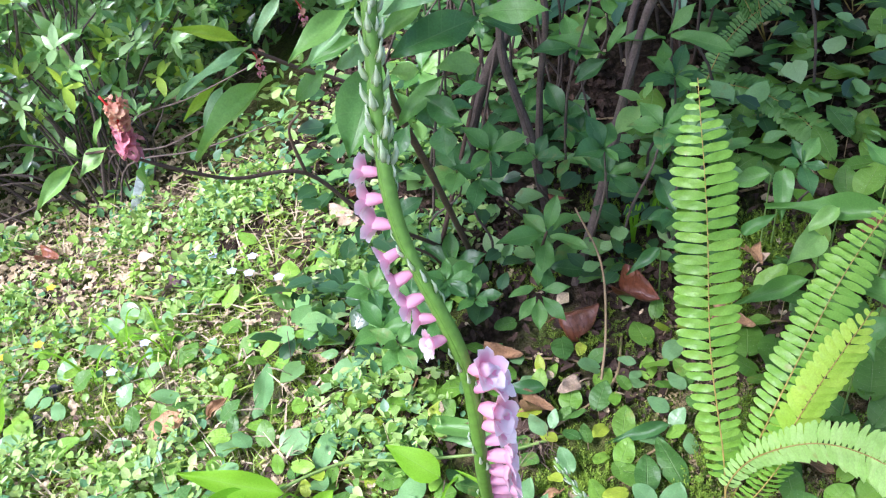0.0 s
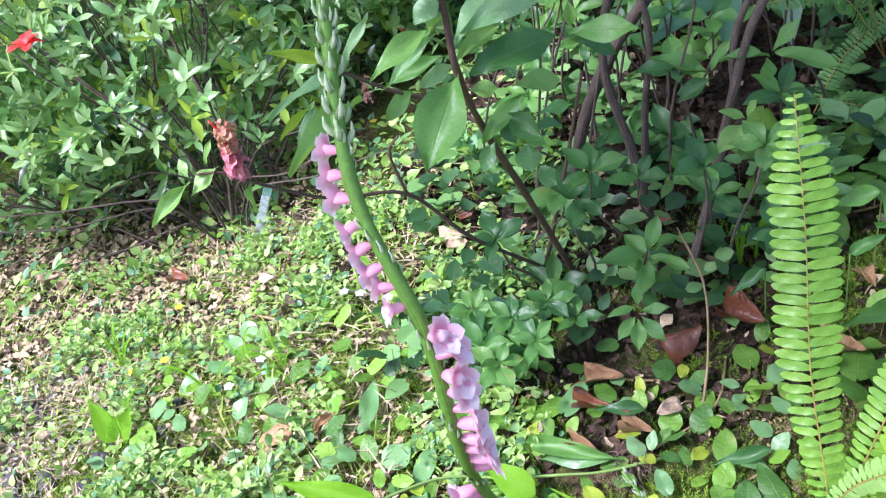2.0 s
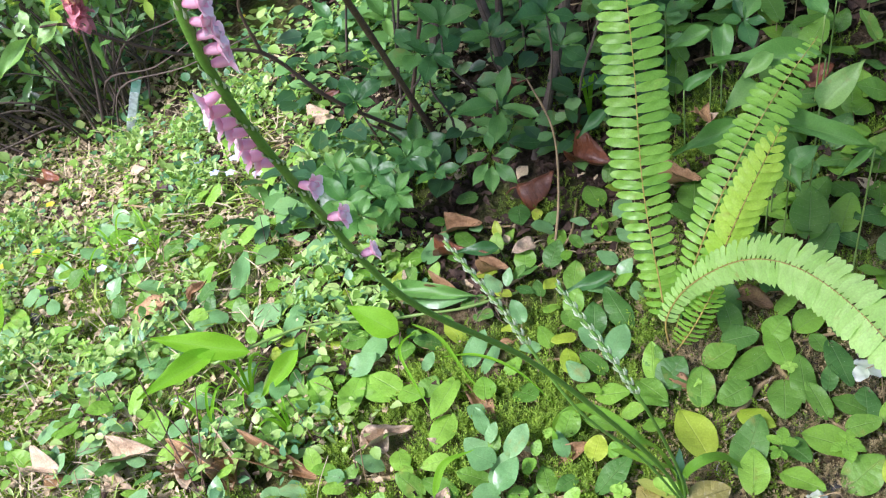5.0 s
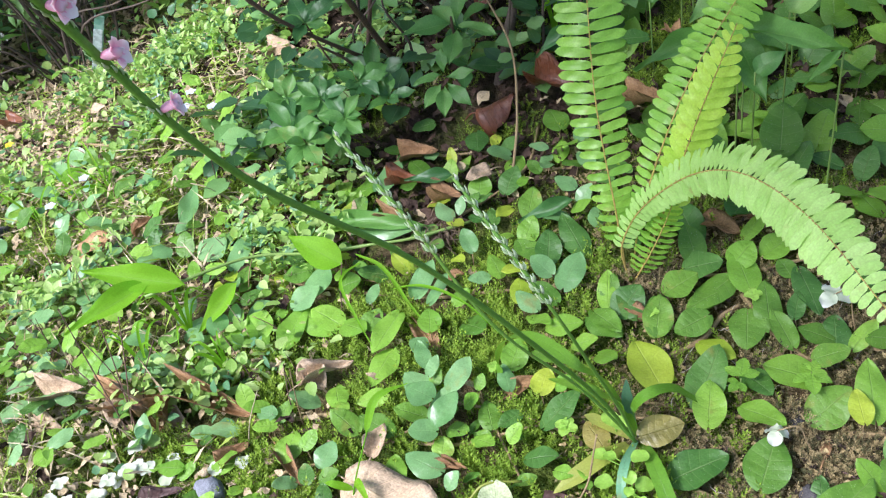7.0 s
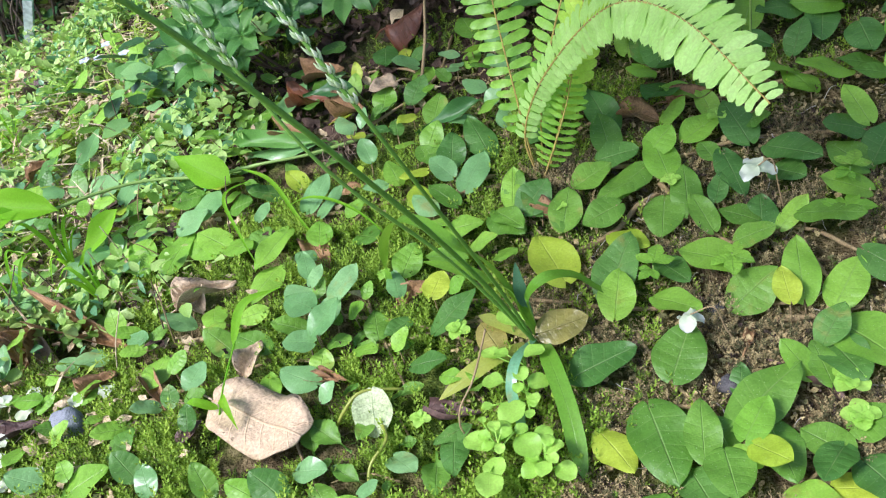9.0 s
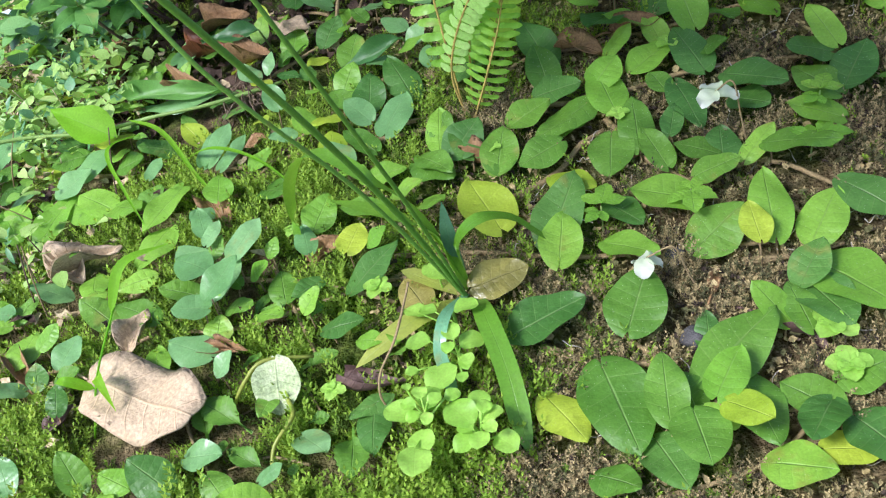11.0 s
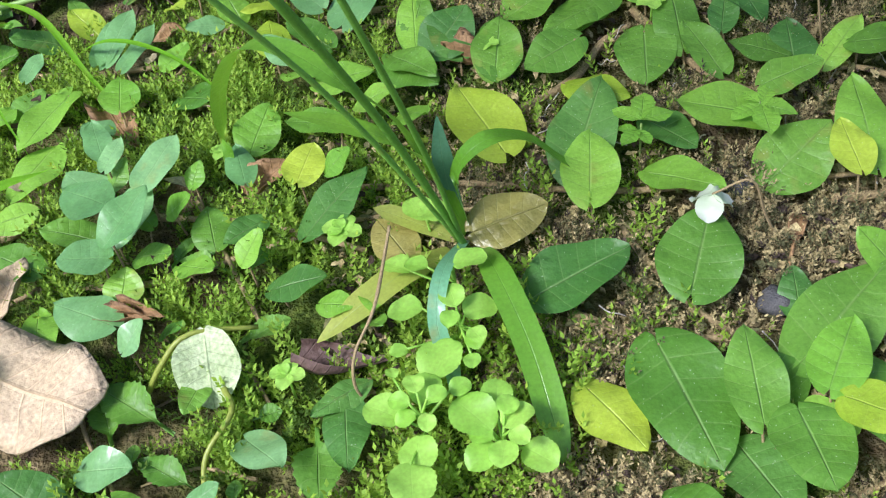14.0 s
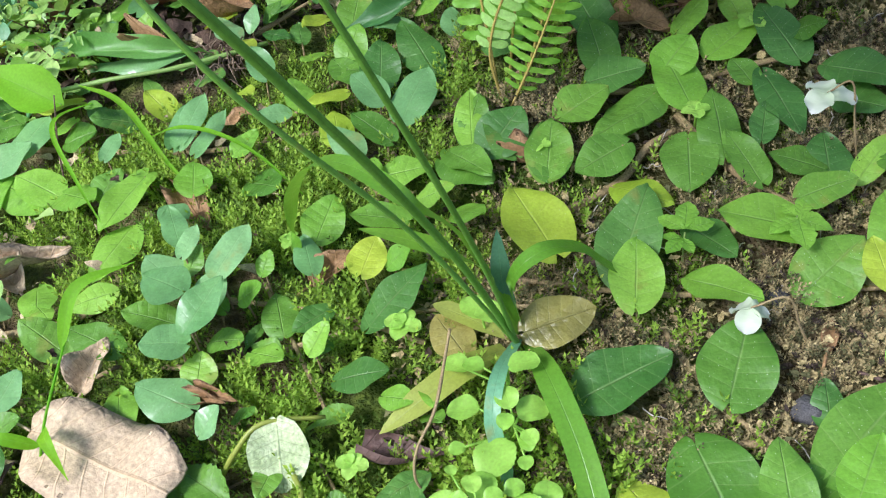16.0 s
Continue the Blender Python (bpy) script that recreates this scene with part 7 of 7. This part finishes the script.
stone(0.275, 0.283, 0.0048, 1, STONE, "small dark grey pebble on bare soil")
stone(0.271, 0.238, 0.0054, 2, STONE, "rough dark grey pebble on bare soil")
TAKEN.append((-0.098, 0.296, 0.032))
stone(-0.098, 0.296, 0.0100, 3, STONE_PALE, "smooth blue-grey pebble in the moss", 0.2, 0.9)
r = random.Random(55)
for k in range(34):
    x, y = r.uniform(-0.62, -0.40), r.uniform(0.44, 0.75)
    stone(x, y, r.uniform(0.004, 0.013), 10 + k, STONE, "grey gravel stone at the edge of the bank")
sow("gravel", "pale grit and gravel beside the bank", "gravel", 1500, (-0.8, -0.36, 0.35, 0.85), lambda x, y: ease(-0.36, -0.5, x + 0.2 * patch(x, y, 8, 3) - 0.1), FLAKE, (0.003, 0.011), (0.0, 0.004), [GRIT], (1,), 61, 30)

# a dark leaf rolled into a cup
v, f, u = [], [], []
for i in range(11):
    s = i / 10
    for k in range(9):
        a = radians(285 + (250 - 110 * s) * (k / 8 - 0.5))
        rad = 0.0062 * (0.75 + 0.45 * math.sin(3.1 * min(1, s * 1.15 + 0.12))) * (1 - 0.82 * s ** 3) * (1 + 0.15 * noise.noise(Vector((s * 5, k * 0.7, 2))))
        v.append((0.030 * s, rad * math.cos(a), rad * math.sin(a) * 0.8 + 0.004 * s * s))
        u.append((k / 8, s))
f = [(i * 9 + k, i * 9 + k + 1, i * 9 + k + 10, i * 9 + k + 9) for i in range(10) for k in range(8)]
solo("fallen_leaf", as_mesh("fallen_leaf", v, f, DARK, u), Matrix.Translation((0.119, 0.254, 0.031)) @ pose(0, 0, 0, -35, 8, -22), "dark brown dry leaf rolled into a cup", "leaf", "fallen leaves")

# a curled dry stalk beside the orchid, and pale root threads on the bare soil
line = spline([(0.156, 0.276, 0.057), (0.153, 0.267, 0.054), (0.147, 0.248, 0.051), (0.139, 0.239, 0.043), (0.137, 0.234, 0.033), (0.141, 0.233, 0.022)], 6)
v, f, u = tube_data([q - line[0] for q in line], 0.0006, 0.0004, 6, 0.4)
solo("dry_stalk", as_mesh("dry_stalk", v, f, RUNNER, u), Matrix.Translation(line[0]), "curled brown dry stalk beside the orchid", "stalk")
ROOT = dry_mat("root_thread", (0.42, 0.38, 0.30), (0.62, 0.58, 0.50), 0.7, 200)
r = random.Random(91)
for k in range(70):
    x, y = r.uniform(0.20, 0.40), r.uniform(0.16, 0.42)
    a, ln = r.uniform(0, 6.28), r.uniform(0.006, 0.018)
    pts = []
    for i in range(5):
        a += r.uniform(-0.9, 0.9)
        x, y = x + math.cos(a) * ln / 4, y + math.sin(a) * ln / 4
        pts.append((x, y, ground(x, y) + r.uniform(0.002, 0.006)))
    line = spline(pts, 3)
    v, f, u = tube_data([q - line[0] for q in line], 0.00028, 0.0002, 4)
    solo("root_thread", as_mesh("root_thread", v, f, ROOT, u), Matrix.Translation(line[0]), "thin pale root thread on bare soil", "root", "root threads")

clump = thing("root_clump", "brown fibrous clump of dead roots on the moss", "dead plant", (0.064, 0.493, ground(0.064, 0.493)))
FIBRE = dry_mat("fibre", (0.10, 0.07, 0.045), (0.24, 0.18, 0.12), 0.85, 200)
for k in range(70):
    a, rr, h = r.uniform(0, 6.28), r.uniform(0.004, 0.022), r.uniform(0.004, 0.016)
    cx, cy = clump.location.x + r.uniform(-0.012, 0.012), clump.location.y + r.uniform(-0.015, 0.015)
    b = (cx, cy, ground(cx, cy))
    tube("fibre", spline([b, (cx + math.cos(a) * rr * 0.4, cy + math.sin(a) * rr * 0.4, b[2] + h), (cx + math.cos(a + 0.6) * rr, cy + math.sin(a + 0.6) * rr, b[2] + h * 0.4)], 3), 0.0005, 0.0003, FIBRE, clump, 4)

# ---- the plant tag ----
TAGM, _n, _l, _b = nodes_of("tag_plastic")
_l.new(blend(_n, _l, ramp(_n, _l, place_grain(_n, _l, 90), (0.45, 0.0), (0.55, 1.0)), (0.16, 0.36, 0.27), (0.28, 0.46, 0.38)), _b.inputs["Base Color"])
_b.inputs["Roughness"].default_value = 0.35
TAGW, _n, _l, _b = nodes_of("tag_white")
_l.new(ramp(_n, _l, place_grain(_n, _l, 200), (0.35, (0.35, 0.42, 0.40)), (0.6, (0.62, 0.70, 0.68))), _b.inputs["Base Color"])
_b.inputs["Roughness"].default_value = 0.4


def slab(w, d, h, mat, name, bevel=0.001):
    bm = bmesh.new()
    bmesh.ops.create_cube(bm, size=1)
    bmesh.ops.scale(bm, vec=(w, d, h), verts=bm.verts)
    bmesh.ops.translate(bm, vec=(0, 0, h / 2), verts=bm.verts)
    bmesh.ops.bevel(bm, geom=list(bm.edges), offset=min(bevel, d * 0.4), segments=2, affect="EDGES")
    me = bpy.data.meshes.new(name)
    bm.to_mesh(me)
    bm.free()
    me.materials.append(mat)
    return me


tag_at = (-0.402, 1.032, ground(-0.402, 1.032) + 0.008)
tag = thing("plant_tag", "green plastic plant tag with worn white label, leaning", "plant tag", tag_at)
lean = Matrix.Translation(tag_at) @ pose(0, 0, 0, 8, 24, 10)
put("stake", slab(0.012, 0.0016, 0.098, TAGM, "stake"), tag, lean)
put("paper_label", slab(0.011, 0.0008, 0.070, TAGW, "paper_label", 0.0004), tag, lean @ pose(-0.001, -0.0014, 0.008))

# ---- chickweed shoots ----
SPRAY = as_mesh("leaf", *leaf_shape(ovate, 0.62, 4, 0.25, 0.15, 0.3, 0, 0.01, 140)[:2], PILEA, leaf_shape(ovate, 0.62, 4)[2])


def chickweed(x, y, h):
    z = ground(x, y)
    t = thing("chickweed", "thin upright chickweed with paired pale green leaves", "weed", (x, y, z), "chickweed shoots")
    top = Vector((x + rng.uniform(-0.015, 0.015), y + rng.uniform(-0.015, 0.015), z + h))
    line = spline([(x, y, z), ((x + top.x) / 2 + rng.uniform(-0.006, 0.006), (y + top.y) / 2, z + h * 0.55), top], 5)
    tube("stem", line, 0.0006, 0.0004, GREENSTEM, t, 5)
    a = rng.uniform(0, 180)
    for i in range(2, len(line)):
        for s in (0, 180):
            p = line[i]
            put("leaf", SPRAY, t, laid(p.x, p.y, p.z, a + s + 90 * (i % 2), rng.uniform(-5, 40), rng.uniform(0.006, 0.012) * (1.1 - 0.05 * i), 0))


for k in range(34):
    x, y = rng.uniform(-0.45, -0.02), rng.uniform(0.42, 0.92)
    if free(x, y, 0.004):
        chickweed(x, y, rng.uniform(0.02, 0.05))

# ---- moss shoots ----
sv, sf, su = [], [], []
for k in range(22):
    a, zz, ln = k * 2.4, 0.048 * k, 0.19 * (1 - 0.025 * k)
    c, d, bend = math.cos(a), math.sin(a), 0.25 * (0.048 * k) ** 2
    sv += [(bend, 0, zz), (bend + c * ln * 0.5 - d * 0.036, d * ln * 0.5 + c * 0.036, zz + 0.04), (bend + c * ln, d * ln, zz + 0.12), (bend + c * ln * 0.5 + d * 0.036, d * ln * 0.5 - c * 0.036, zz + 0.04)]
    sf.append(tuple(range(4 * k, 4 * k + 4)))
    su += [(0.5, 0), (0, 0.5), (0.5, 1), (1, 0.5)]
SPRIG = (sv, sf, su)


def moss_at(x, y):
    near = ease(0.26, 0.14, x) * ease(0.85, 0.6, y)
    near = max(near, 0.85 * ease(0.39, 0.46, y) * ease(0.62, 0.48, x) * ease(0.75, 0.6, y))
    return max(near * ease(0.32, 0.48, patch(x, y, 12, 4)), 0.32 * ease(0.45, 0.65, patch(x, y, 10, 6)))


taken = np.array([q[:3] for q in TAKEN])
r = random.Random(31)
heap = Heap()
n = 0
while n < 30000:
    x, y = (r.uniform(-0.50, 0.42), r.uniform(0.10, 0.80)) if n % 5 < 2 else (r.uniform(-0.55, -0.05), r.uniform(0.36, 0.92)) if n % 5 == 2 else (r.uniform(0.22, 0.52), r.uniform(0.38, 0.68)) if n % 10 == 3 else (r.uniform(-0.15, 0.27), r.uniform(0.14, 0.48))
    if r.random() > moss_at(x, y) or (((taken[:, 0] - x) ** 2 + (taken[:, 1] - y) ** 2 < (0.44 * taken[:, 2]) ** 2).any() and r.random() < 0.99):
        continue
    hgt = r.uniform(0.007, 0.015) * (1.2 if patch(x, y, 12, 4) > 0.6 else 1)
    m = Matrix.Translation((x, y, ground(x, y) + relief(x, y) - 0.004)) @ pose(0, 0, 0, r.uniform(-40, 40), r.uniform(-40, 40), r.uniform(0, 360)) @ Matrix.Scale(hgt, 4)
    heap.add(SPRIG, m, 0 if r.random() < 0.6 else 1)
    n += 1
# feathery upright shoots above the mat
n = 0
while n < 2200:
    x, y = r.uniform(-0.14, 0.25), r.uniform(0.15, 0.46)
    if r.random() > moss_at(x, y) or ((taken[:, 0] - x) ** 2 + (taken[:, 1] - y) ** 2 < (0.56 * taken[:, 2]) ** 2).any():
        continue
    m = Matrix.Translation((x, y, ground(x, y) + relief(x, y) - 0.002)) @ pose(0, 0, 0, r.uniform(-18, 18), r.uniform(-18, 18), r.uniform(0, 360)) @ Matrix.Scale(r.uniform(0.011, 0.020), 4)
    heap.add(SPRIG, m, 0)
    n += 1
solo("moss", heap.mesh("moss", MOSS), Matrix.Identity(4), "springy yellow-green moss over the soil", "moss", kind="stuff")

# dry brown moss and crumbs on the bare soil
heap = Heap()
n = 0
while n < 18000:
    x, y = r.uniform(0.17, 0.46), r.uniform(0.13, 0.52)
    if r.random() > ease(0.38, 0.55, patch(x, y, 22, 14)) + 0.2 or ((taken[:, 0] - x) ** 2 + (taken[:, 1] - y) ** 2 < (0.46 * taken[:, 2]) ** 2).any():
        continue
    m = Matrix.Translation((x, y, ground(x, y) + relief(x, y) - 0.0018)) @ pose(0, 0, 0, r.uniform(-60, 60), r.uniform(-60, 60), r.uniform(0, 360)) @ Matrix.Scale(r.uniform(0.006, 0.012), 4)
    heap.add(SPRIG, m, r.choices((0, 1, 2), (8, 4, 1))[0])
    n += 1
solo("dry_moss", heap.mesh("dry_moss", CRUMB), Matrix.Identity(4), "dry tan and olive moss tufts on bare soil", "moss", kind="stuff")
